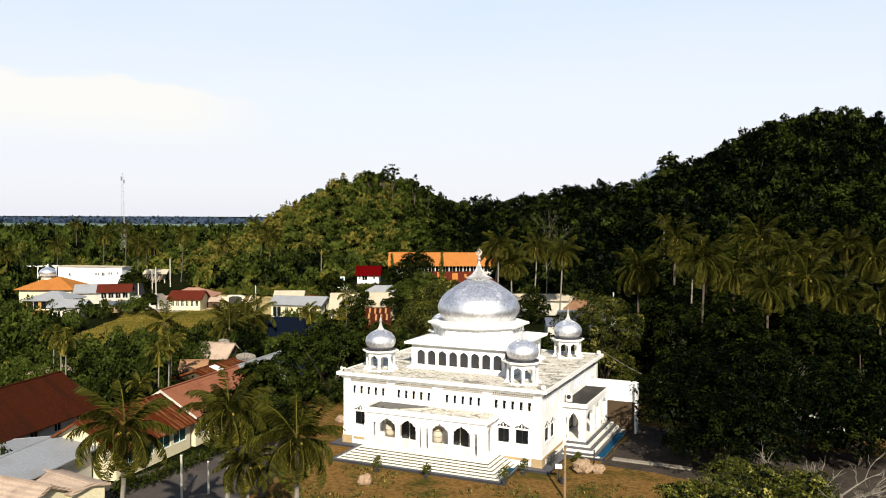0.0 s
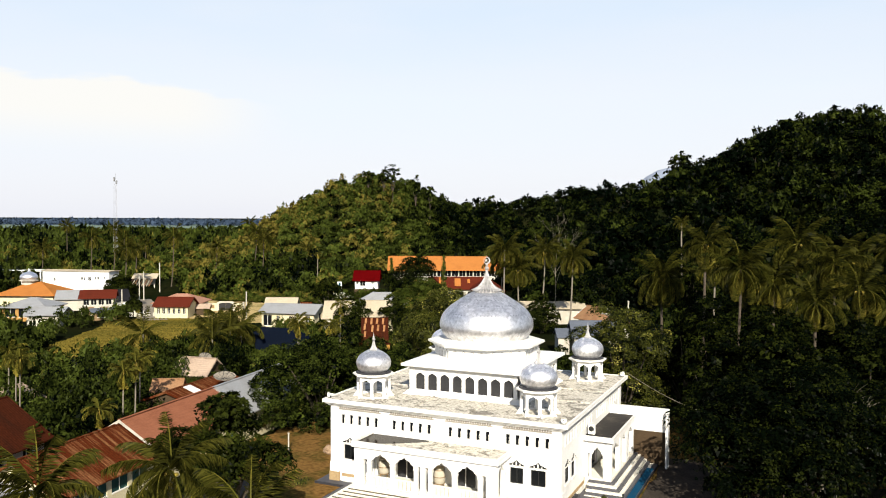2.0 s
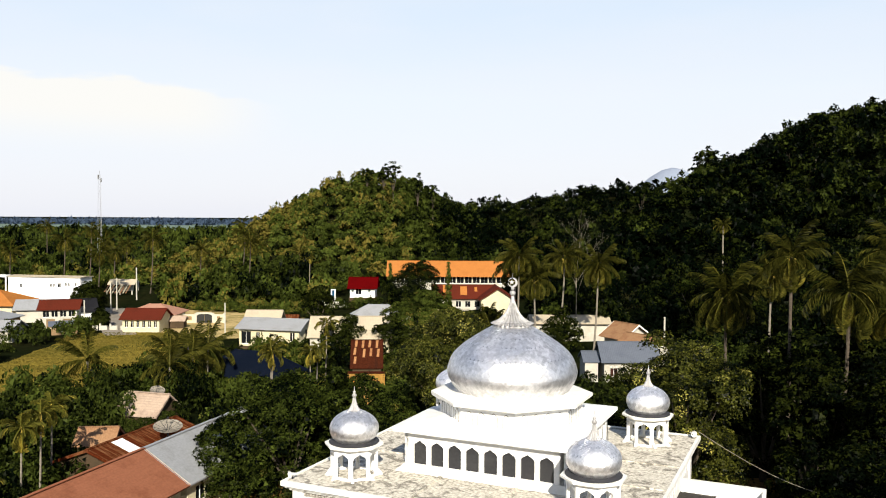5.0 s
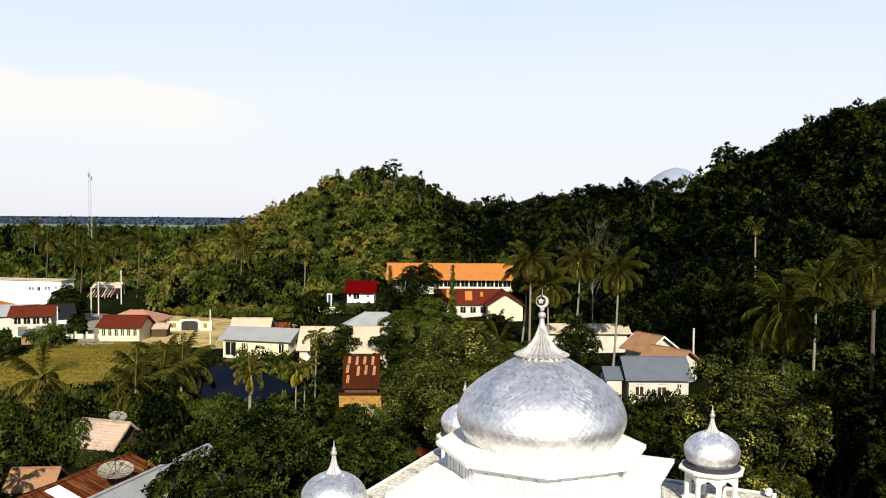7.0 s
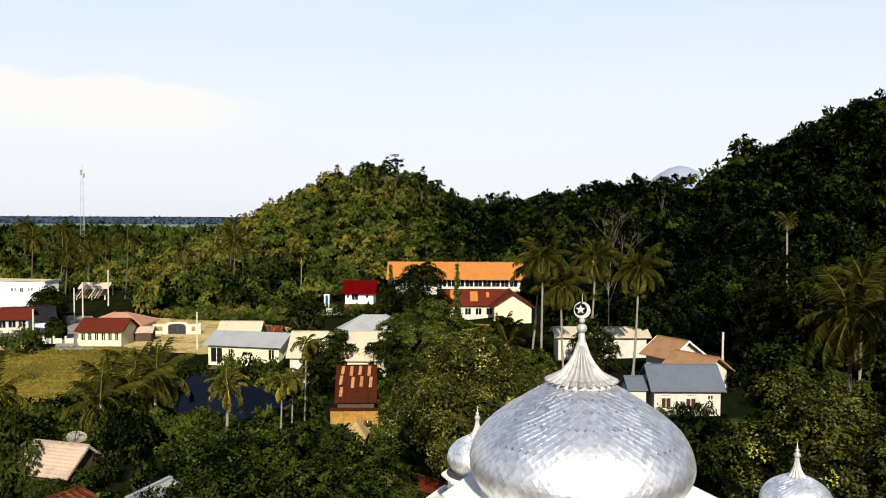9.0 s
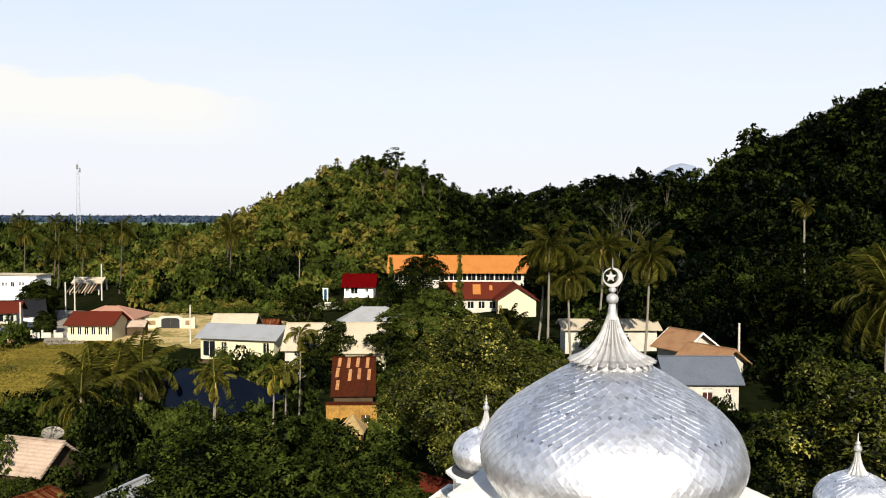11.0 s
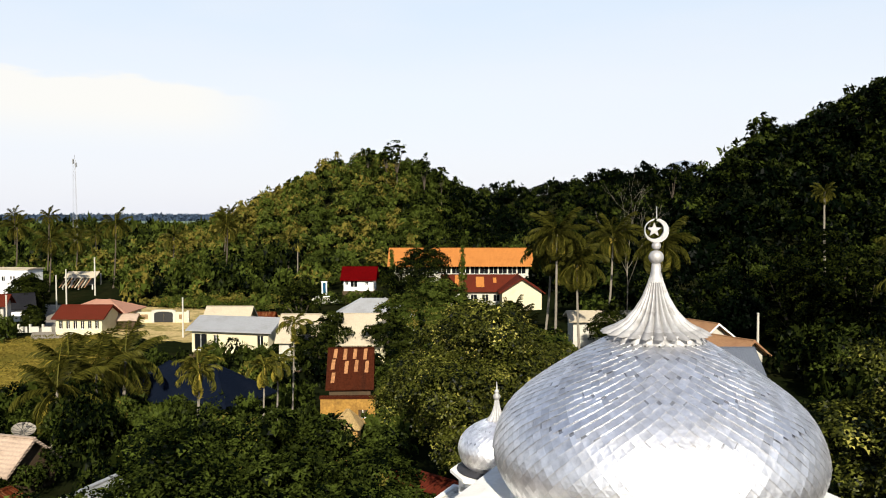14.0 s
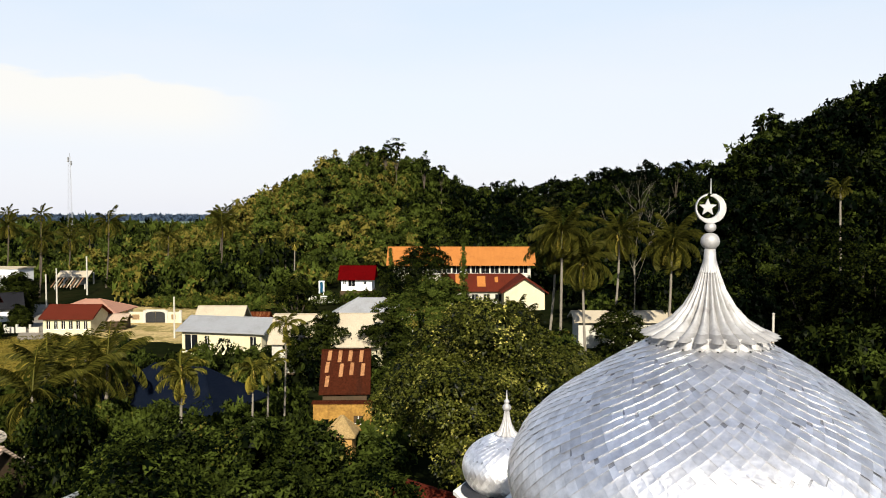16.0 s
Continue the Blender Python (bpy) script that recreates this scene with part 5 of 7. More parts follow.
# ---- trees ----
def leaf_cloud(rng, blobs, count, size, flat=0.6, per=40, spread=0.6, core=0.10):
    """Leaves in drooping sprays that stand apart on the shells of the blobs (x, y, z, rx, ry, rz), and larger ones within: corners, spray after spray."""
    blobs = np.array(blobs, float)
    inner = int(count * core)
    m = (count - inner + per - 1) // per
    w = (blobs[:, 3] * blobs[:, 4] * blobs[:, 5]) ** 0.66
    pick = rng.choice(len(blobs), m * 4, p=w / w.sum())
    d = rng.normal(size=(m * 4, 3))
    d /= np.linalg.norm(d, axis=1)[:, None]
    d[:, 2] = np.where(d[:, 2] < -0.45, -d[:, 2], d[:, 2])
    c = blobs[pick, :3] + d * blobs[pick, 3:] * rng.uniform(0.84, 1.08, m * 4)[:, None]
    buried = np.zeros(m * 4, bool)
    for b in blobs:
        buried |= np.linalg.norm((c - b[:3]) / b[3:], axis=1) < 0.82
    keep = np.flatnonzero(~buried)
    keep = keep[:m] if len(keep) >= m else rng.choice(keep, m)
    c, d = c[keep], d[keep]
    up = d * (1 - flat) + np.array([0, 0, flat]) + rng.normal(0, 0.16, (m, 3))
    up /= np.linalg.norm(up, axis=1)[:, None]
    ta = np.cross(up, rng.normal(size=(m, 3)))
    ta /= np.linalg.norm(ta, axis=1)[:, None]
    tb = np.cross(up, ta)
    reach = np.repeat(spread * rng.uniform(0.55, 1.35, m), per)[:, None]
    up, ta, tb, c = (np.repeat(v, per, 0) for v in (up, ta, tb, c))
    k = m * per
    rho, th = np.sqrt(rng.uniform(0, 1, k))[:, None], rng.uniform(0, 2 * math.pi, k)[:, None]
    out = np.cos(th) * ta + np.sin(th) * tb
    p = c + out * rho * reach - up * (0.38 * reach * rho ** 2) + up * rng.normal(0, 0.11, (k, 1)) * reach
    face = np.repeat(d, per, 0) * (1 - flat) + np.array([0, 0, flat]) + rng.normal(0, 0.38, (k, 3))
    lead = out * 0.7 - up * (0.3 * rho) + rng.normal(0, 0.5, (k, 3))
    side = np.cross(lead, face)
    side /= np.linalg.norm(side, axis=1)[:, None]
    lead = np.cross(face, side)
    lead /= np.linalg.norm(lead, axis=1)[:, None]
    l = size * rng.uniform(0.7, 1.35, (k, 1))
    side = side * l * rng.uniform(0.38, 0.58, (k, 1))
    leaves = np.stack([p - side, p + side, p + lead * l * 1.25], 1)
    if inner:
        b = blobs[rng.choice(len(blobs), inner, p=w / w.sum())]
        d = rng.normal(size=(inner, 3))
        d /= np.linalg.norm(d, axis=1)[:, None]
        p = b[:, :3] + d * b[:, 3:] * rng.uniform(0.2, 0.6, (inner, 1))
        a = np.cross(d + rng.normal(0, 0.5, (inner, 3)), rng.normal(size=(inner, 3)))
        a = a / np.linalg.norm(a, axis=1)[:, None] * size * 1.7
        q = np.cross(d, a)
        leaves = np.concatenate([leaves, np.stack([p - a, p + a * 0.6 - q * 0.8, p + a * 0.5 + q], 1)])
    return leaves


def clump_tints(rng, count, spread, clump=40):
    """Each clump's own shade of green."""
    return np.repeat(rng.normal(0, spread, (count + clump - 1) // clump), clump)[:count]


def crown_blobs(rng, radius, height, lobes, base, skirt=False, full=0.7):
    out = [(0, 0, base + height * 0.5, radius * full, radius * full, height * 0.42)]
    for k in range(lobes):
        a, q = 2 * math.pi * (k + rng.uniform(-0.3, 0.3)) / lobes, rng.uniform(0.4, 0.8)
        zz = base + height * rng.uniform(0.3, 0.8)
        s = radius * rng.uniform(0.30, 0.48)
        out.append((radius * q * math.cos(a), radius * q * math.sin(a), zz, s, s, s * rng.uniform(0.6, 0.9)))
    for k in range(lobes // 2):
        a, q = rng.uniform(0, 6.28), rng.uniform(0.0, 0.5)
        s = radius * rng.uniform(0.25, 0.4)
        out.append((radius * q * math.cos(a), radius * q * math.sin(a), base + height * rng.uniform(0.75, 1.0), s, s, s * 0.75))
    if skirt:
        for k in range(7):
            a = 2 * math.pi * k / 7
            s = radius * rng.uniform(0.3, 0.42)
            out.append((radius * 0.6 * math.cos(a), radius * 0.6 * math.sin(a), base + height * rng.uniform(0.1, 0.2), s, s, s))
    return out


def quads(name, q, material, tint):
    n, k = len(q), q.shape[1]
    tints = np.repeat(tint if isinstance(tint, np.ndarray) else np.full(n, tint), k)
    return raw_mesh(name, q.reshape(-1, 3), np.arange(n * k).reshape(n, k), material, tints)


def tree(label, x, y, height, radius, seed, leaves=3600, size=0.30, material=None, tint=0.25, trunk=0.45, crown_part=0.62, bark=None, name="tree", lobes=9, z=None, full=0.7):
    rng = np.random.default_rng(seed)
    z = ground(x, y) if z is None else z
    t = thing(name, label, "tree", pose(x, y, z, 0, 0, seed * 37 % 360))
    ch = height * crown_part
    base = height - ch
    blobs = crown_blobs(rng, radius, ch, lobes, base, crown_part > 0.9, full)
    top = max(b[2] + b[5] for b in blobs)
    f = height / top
    blobs = [(b[0], b[1], b[2] * f, b[3], b[4], b[5] * f) for b in blobs]
    bm = tube(bmesh.new(), [(0, 0, -0.3), (0.1, 0.05, base * 0.5), (0, 0.1, base + ch * 0.35), (0.1, 0, base + ch * 0.6)], [trunk, trunk * 0.75, trunk * 0.5, trunk * 0.15], 8)
    part("trunk", bm, bark or BARK, t)
    for b in blobs[1:7]:
        a = (0, 0.05, base * rng.uniform(0.7, 1.0))
        mid = (b[0] * 0.5, b[1] * 0.5, (a[2] + b[2]) / 2 + 0.3)
        part("limb", tube(bmesh.new(), [a, mid, (b[0], b[1], b[2])], [trunk * 0.4, trunk * 0.25, trunk * 0.08], 5), bark or BARK, t)
    q = leaf_cloud(rng, blobs, int(leaves * 1.32), size * 1.12, 0.5, 32, 0.06 * radius + 0.26)
    c = new("crown", quads("crown", q, material or LEAF, tint + clump_tints(rng, len(q), 0.24, 32)))
    c.parent = t
    return t


def frond_mesh(rng, length, bend, width=0.8, leaflets=42, blade=0.032, tone=0.22, name="frond"):
    """One palm frond along x: a rib that bows down by bend degrees, and two rows of leaflets that hang from it."""
    n = 28
    turn = -radians(bend) * (np.arange(n + 1) / n) ** 1.35
    step = length / n
    px = np.concatenate([[0], np.cumsum(np.cos(turn[1:]) * step)])
    pz = np.concatenate([[0], np.cumsum(np.sin(turn[1:]) * step)])
    v, f, tints = [], [], []

    def at(s):
        k = min(int(s * n), n - 1)
        q = s * n - k
        return np.array([px[k] + (px[k + 1] - px[k]) * q, 0, pz[k] + (pz[k + 1] - pz[k]) * q]), turn[k]
    for k in range(0, n, 4):
        (a, _), (b, _) = at(k / n), at((k + 4) / n)
        s = 0.055 * (1 - k / n) + 0.012
        i = len(v)
        v += [a + [0, -s, 0.01], a + [0, s, 0.01], b + [0, s * 0.8, 0.01], b + [0, -s * 0.8, 0.01]]
        f.append((i, i + 1, i + 2, i + 3))
        tints += [0.48] * 4
    for side in (-1, 1):
        for k in range(leaflets):
            s = min(0.13 + 0.87 * (k + rng.uniform(-0.25, 0.25)) / leaflets, 0.995)
            p, a = at(s)
            tang, up = np.array([math.cos(a), 0, math.sin(a)]), np.array([-math.sin(a), 0, math.cos(a)])
            l = width * (0.30 + 0.85 * math.sin(math.pi * (0.14 + 0.76 * s))) * rng.uniform(0.82, 1.12)
            d = tang * rng.uniform(0.35, 0.8) + np.array([0, side * rng.uniform(0.35, 0.75), 0]) - up * rng.uniform(0.3, 1.0)
            d = d / np.linalg.norm(d) * l
            i = len(v)
            w = tang * blade
            v += [p - w, p + w, p + d * 0.6 + w * 0.8, p + d - up * 0.16 * l]
            f.append((i, i + 1, i + 2, i + 3))
            tints += [float(rng.normal(tone, 0.15))] * 4
    return raw_mesh(name, np.array(v), np.array(f), PALM_LEAF, np.array(tints))


PALM_RNG = np.random.default_rng(11)
FRONDS = [frond_mesh(PALM_RNG, 4.6, b, 0.92, 60, 0.022, q) for b, q in ((54, 0.10), (72, 0.12), (90, 0.15), (106, 0.19), (120, 0.25), (132, 0.36))]
YOUNG = [frond_mesh(PALM_RNG, 4.8, b, 0.95, 54, 0.026, 0.20) for b in (40, 58, 76, 92, 106, 120)]
# darker green tones put the slope's shade into these fronds; the lowest are brown
SHADE_FRONDS = [frond_mesh(PALM_RNG, 4.6, b, 0.92, 56, 0.022, q) for b, q in ((60, -0.02), (80, 0.02), (98, 0.05), (114, 0.12), (128, 0.40))]
DEAD = frond_mesh(PALM_RNG, 3.2, 60, 0.5, 26, 0.03, 0.78, "dead_frond")
ARECA = [frond_mesh(PALM_RNG, 1.9, b, 0.5, 24, 0.032, 0.36) for b in (70, 95, 120)]
COCONUT = material("coconut husk", (0.34, 0.24, 0.04), 0.6, spots=(0.2, 0.2, 0.04), spot_scale=6)
ARECA_DEAD = frond_mesh(PALM_RNG, 2.0, 85, 0.5, 24, 0.038, 0.9, "dead_frond")


def palm(label, x, y, height, seed, lean=(0.6, 0.3), size=1.0, count=26, nuts=True, name="coconut_palm", trunk=0.17, set_=None, bark=None, z=None, dead=5):
    """A palm: leaning ringed trunk, a whorl of fronds from upright to hanging, a bunch of nuts."""
    rnd = random.Random(seed)
    z = ground(x, y) if z is None else z
    t = thing(name, label, "palm tree", pose(x, y, z), name.replace("_", " ") + "s")
    rings = 16
    pts = [(-lean[0] * (1 - s) ** 2, -lean[1] * (1 - s) ** 2, height * s - 0.2) for s in [k / rings for k in range(rings + 1)]]
    rad = [trunk * (1.6 if k == 0 else (1.12 if k % 2 else 1.0) - 0.022 * k) for k in range(rings + 1)]
    part("trunk", tube(bmesh.new(), pts, rad, 8), bark or PALE_BARK, t)
    meshes = set_ or FRONDS
    areca = name == "areca_palm"
    for k in range(count):
        f = k / count
        elev = (74 if areca else 80) - (86 if areca else 118) * f ** 0.85 + rnd.uniform(-9, 9)
        pick = min(max(int(f * len(meshes) + rnd.uniform(-0.9, 0.9)), 0), len(meshes) - 1)
        m = pose(0, 0, height - 0.22, 0, 0, k * 137.5 + rnd.uniform(-12, 12)) @ pose(0.05, 0, 0, rnd.uniform(-22, 22), -elev, 0) @ Matrix.Scale(size * rnd.uniform(0.86, 1.08), 4)
        piece("frond", meshes[pick], t, m)
    for k in range(dead):
        m = pose(0, 0, height - 0.4, 0, 0, k * 360 / dead + rnd.uniform(-30, 30)) @ pose(0, 0, 0, 0, rnd.uniform(35, 70), 0) @ Matrix.Scale(size * rnd.uniform(0.7, 0.95), 4)
        piece("dead_frond", ARECA_DEAD if areca else DEAD, t, m)
    if areca:
        part("crownshaft", smooth(tube(bmesh.new(), [(0, 0, height - 0.9), (0, 0, height - 0.6), (0, 0, height - 0.1)], [0.09, 0.12, 0.06], 8)), COCONUT, t, "yellow-green crownshaft")
    if nuts:
        bm = bmesh.new()
        for k in range(14):
            a = k * 2.4
            bmesh.ops.create_icosphere(bm, subdivisions=1, radius=0.15 * size, matrix=Matrix.Translation((0.36 * size * math.cos(a), 0.36 * size * math.sin(a), height - 0.45 - 0.19 * (k % 4))))
        part("coconuts", smooth(bm), COCONUT, t, "bunch of yellow-green coconuts")
    return t




def forest(name, label, spots, seed, quads_each, size, material):
    """Woods as one mesh: crowns of leaf clumps at (x, y, z, height, radius, tint)."""
    rng = np.random.default_rng(seed)
    kinds = []
    for k in range(7):
        blobs = crown_blobs(rng, 1.0, 1.0, 7, 0.0)
        kinds.append(leaf_cloud(rng, blobs, quads_each, size, 0.4, 10, 0.24, 0.05))
    out, tints = [], []
    for x, y, z, h, r, tint in spots:
        q = kinds[rng.integers(len(kinds))]
        a = rng.uniform(0, 6.28)
        c, s = math.cos(a), math.sin(a)
        R = np.array([[c, s, 0], [-s, c, 0], [0, 0, 1.0]])
        out.append((q @ R) * np.array([r, r, h]) + np.array([x, y, z]))
        tints.append(tint + clump_tints(rng, len(q), 0.10, 10))
    q = np.concatenate(out)
    me = quads(name, q, material, np.concatenate(tints))
    return tagged(new(name, me), label, "trees", kind="stuff")


CLEAR = [(-60, 60, -100, 40), (-56, -28, 30, 50), (-116, -54, 58, 108), (-95, -36, 104, 128), (-92, -50, 128, 158), (-32, 4, 36, 92), (-60, -28, 66, 108), (-66, -28, 40, 70), (-140, -60, 0, 66), (-150, -108, 40, 90), (-172, -140, 78, 108), (-168, -134, 98, 127), (-140, -116, 84, 104)]
EYES = ((31, -78, 22.3), (12.5, -39, 22.6), (2.2, -18, 18.3))


def open_ground(x, y):
    return any(a <= x <= b and c <= y <= d for a, b, c, d in CLEAR)


def in_sight(x, y, top):
    """Whether a tree top shows above the wooded ground between it and the flight line."""
    f = np.linspace(0.25, 0.93, 24)
    for ex, ey, ez in EYES:
        gx, gy = ex + (x - ex) * f, ey + (y - ey) * f
        g = ground_np(gx, gy)
        line = ez + (top - ez) * f
        if np.all(g - np.where(g > 1.5, 1.0, 0.0) < line):
            return True
    return False


def make_woods():
    rng = np.random.default_rng(21)
    near, mid = [], []
    step = 3.9
    for y, x, extra in [(y, x, e) for y in np.arange(24, 420, step) for x in np.arange(-330, 150, step) for e in (0, 1, 2)]:
            if extra and abs(ground(x, y + 3) - ground(x, y - 3)) + abs(ground(x + 3, y) - ground(x - 3, y)) < 2.7 * extra:
                continue
            px, py = x + rng.uniform(-1.9, 1.9), y + rng.uniform(-1.9, 1.9)
            d = (px - 5) * -0.42 + (py + 30) * 0.906
            s = (px - 5) * 0.906 + (py + 30) * 0.42
            r, tall, lift = rng.uniform(1.3, 3.4), rng.uniform(0.9, 1.5), rng.uniform(-0.4, 4.2)
            odd = rng.uniform()
            spread = rng.normal(0, 0.26)
            if d < 40 or abs(s) > 0.60 * d + 30 or open_ground(px, py):
                continue
            z = ground(px, py)
            if d > 330 and z < 4 and px < -60:
                continue
            h = r * tall
            if odd < 0.04:
                lift, r = lift + 3.0, r * 0.8
            if not in_sight(px, py, z + lift + h):
                continue
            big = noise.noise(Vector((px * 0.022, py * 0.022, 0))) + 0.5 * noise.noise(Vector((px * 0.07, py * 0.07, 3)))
            # lit left hill and shaded right hill are put into the leaf tint
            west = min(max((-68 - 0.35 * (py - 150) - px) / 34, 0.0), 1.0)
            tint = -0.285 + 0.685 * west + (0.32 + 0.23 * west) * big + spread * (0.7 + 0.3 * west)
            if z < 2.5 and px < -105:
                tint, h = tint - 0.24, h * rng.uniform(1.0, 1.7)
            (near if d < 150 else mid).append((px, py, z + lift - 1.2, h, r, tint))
    return near, mid


WOODS_NEAR, WOODS_FAR = make_woods()
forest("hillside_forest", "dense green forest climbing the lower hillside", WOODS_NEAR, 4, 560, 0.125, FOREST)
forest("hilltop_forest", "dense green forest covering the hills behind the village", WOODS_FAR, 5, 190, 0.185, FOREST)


def make_far():
    """The wooded plain: nearer trees in finer leaf than far ones, a pale strip of open fields, and a hazy belt."""
    rng = np.random.default_rng(8)
    close, distant = [], []
    for k in range(3400):
        d = math.sqrt(rng.uniform(240 ** 2, 700 ** 2)) if k % 4 else rng.uniform(700, 1120)
        s = rng.uniform(-0.66, 0.1) * d
        x, y = 5 - 0.42 * d + 0.906 * s, -30 + 0.906 * d + 0.42 * s
        odd, r, tall = rng.uniform(), rng.uniform(2.4, 5.2), rng.uniform(1.2, 1.9)
        tint = rng.normal(0.02, 0.22)
        if ground(x, y) > 3:
            continue
        if odd < 0.1:
            tall *= 1.4
        if d > 700:
            tall *= 0.8
        (close if d < 420 else distant).append((x, y, 0.0, r * tall, r, tint))
    forest("plain_woods", "wooded plain with scattered palms beyond the village", close, 9, 190, 0.16, FOREST)
    forest("distant_woods", "low woods far out on the plain", distant, 12, 44, 0.33, FOREST)
    belt = []
    for k in range(1500):
        d = rng.uniform(1560, 1740)
        s = rng.uniform(-0.9, 0.9) * d
        belt.append((5 - 0.42 * d + 0.906 * s, -30 + 0.906 * d + 0.42 * s, -1.0, rng.uniform(8.0, 14.0), rng.uniform(7, 13), rng.uniform(0, 0.3)))
    corners = [(5 - 0.42 * d + 0.906 * s * d, -30 + 0.906 * d + 0.42 * s * d) for d, s in ((1150, -0.8), (1150, 0.3), (1800, 0.3), (1800, -0.8))]
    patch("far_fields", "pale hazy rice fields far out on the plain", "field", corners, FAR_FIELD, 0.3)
    forest("far_tree_belt", "hazy blue tree belt on the horizon", belt, 10, 60, 0.25, HAZED_WOODS)


make_far()
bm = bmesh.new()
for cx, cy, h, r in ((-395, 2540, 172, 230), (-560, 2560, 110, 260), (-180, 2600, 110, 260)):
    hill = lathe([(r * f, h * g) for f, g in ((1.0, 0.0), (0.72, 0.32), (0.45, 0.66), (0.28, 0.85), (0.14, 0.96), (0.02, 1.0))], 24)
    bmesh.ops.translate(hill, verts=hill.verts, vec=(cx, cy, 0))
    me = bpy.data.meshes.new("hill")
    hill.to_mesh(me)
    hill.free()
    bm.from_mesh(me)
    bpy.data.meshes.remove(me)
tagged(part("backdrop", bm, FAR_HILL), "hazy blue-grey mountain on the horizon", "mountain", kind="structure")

# ---- trees of the village and the mosque's grounds ----
FORE_PALMS = [(-5.4, -42.3, 9.8, 0.80), (0.3, -39.9, 11.0, 0.66), (7.4, -43.4, 11.0, 0.67), (2.4, -41.0, 8.4, 0.50)]
for k, (x, y, h, s) in enumerate(FORE_PALMS):
    palm("tall coconut palm with yellow nuts and drooping fronds", x, y, h, 40 + k, (0.8 - 0.4 * k, 0.5), s, 27)
SLOPE_PALMS = [(15.8, 24.5, 19.6), (20.0, 18.0, 17.4), (24.8, 34.1, 19.6), (26.8, 16.1, 14.6), (30.6, 20.0, 15.6), (28.6, 30.2, 17.6), (34.8, 33.1, 19.0), (33.5, 21.2, 13.6),
               (9.9, 32.6, 15.3), (37.8, 21.0, 13.2), (37.6, 32.0, 17.6), (22.9, 22.0, 15.8), (31.0, 40.0, 18.0), (41.0, 26.0, 15.0)]
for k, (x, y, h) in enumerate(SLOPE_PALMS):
    palm("tall coconut palm on the dark slope", x, y, h - ground(x, y), 70 + k, (0.7 * math.sin(k * 2.0), 0.6 * math.cos(k)), 0.78 + 0.11 * (k % 3), 24, k % 2 == 0, set_=SHADE_FRONDS, bark=BARK, dead=9)
for k, (x, y, h) in enumerate([(-26.5, 76.9, 16.3), (-22.6, 89.8, 15.6), (-14.3, 80.3, 14.9), (-24.5, 79.0, 12.5), (3.4, 92.4, 21.5), (12.0, 70.0, 15.0), (-29.5, 84.0, 14.0)]):
    palm("tall slender coconut palm behind the mosque", x, y, h - ground(x, y), 90 + k, (0.9 * math.sin(k * 1.3), 0.5), 1.0 if k != 4 else 0.42, 28, k % 2 == 1)
for k, (x, y, h) in enumerate([(-51.5, 28.4, 5.4), (-53.0, 33.0, 5.8), (-51.4, 24.4, 4.8), (-56.5, 30.0, 5.2), (-59.0, 36.0, 5.0), (-62.0, 22.0, 5.2), (-38.6, 93.4, 2.4), (-35.6, 88.0, 2.0)]):
    palm("young coconut palm beside the rice field", x, y, h, 110 + k, (0.4, 0.3), 0.95, 15, False, set_=YOUNG)
for k in range(9):
    d, s = 238 + 11 * (k % 4), -126 + 9.5 * k
    x, y = 31 - 0.411 * d + 0.912 * s, -78 + 0.912 * d + 0.411 * s
    palm("distant coconut palm on the plain", x, y, 10.2 + 2.4 * (k % 3), 130 + k, (0.8, 0.3), 1.0, 18, False, bark=BARK)
for k, (x, y, h) in enumerate([(-34.0, -9.2, 7.4), (-34.2, -7.4, 8.0), (-36.5, 23.9, 8.2), (-35.9, 23.3, 7.7), (-36.0, 30.8, 6.9), (-37.7, 34.9, 6.4), (-39.4, 39.6, 9.0), (-50.6, -8.7, 8.2), (-46.0, -11.0, 8.0), (-48.5, -9.5, 7.6), (-36.5, -4.5, 7.8), (-31.5, -14.5, 5.0)]):
    palm("slim areca palm with pale ringed trunk and yellow crownshaft", x, y, h, 150 + k, (0.2, 0.1), 1.0, 11, False, "areca_palm", 0.085, ARECA)

for k, (x, y, h, q) in enumerate(((-172.0, 123.0, 18.0, 0.75), (-253.0, 175.5, 17.8, 0.95), (-196.0, 221.0, 18.9, 0.9), (-140.0, 160.0, 13.0, 0.9), (-160.0, 168.0, 12.0, 0.9), (-186.0, 150.0, 12.5, 0.9), (-206.0, 160.0, 13.5, 0.95), (-118.0, 148.0, 12.0, 0.8))):
    palm("coconut palm rising over the woods of the plain", x, y, h - ground(x, y), 170 + k, (0.9 * math.cos(k * 2.1), 0.4), q, 17, False, bark=BARK)
for k, (x, y, h, t) in enumerate(((-131.5, 136.0, 4.5, 7.6), (-101.0, 128.0, 6.0, 11.6))):
    palm("slim pale-trunked palm on the wooded slope", x, y, t - ground(x, y), 185 + k, (0.2, 0.1), 0.8, 9, False, "areca_palm", 0.13, ARECA)

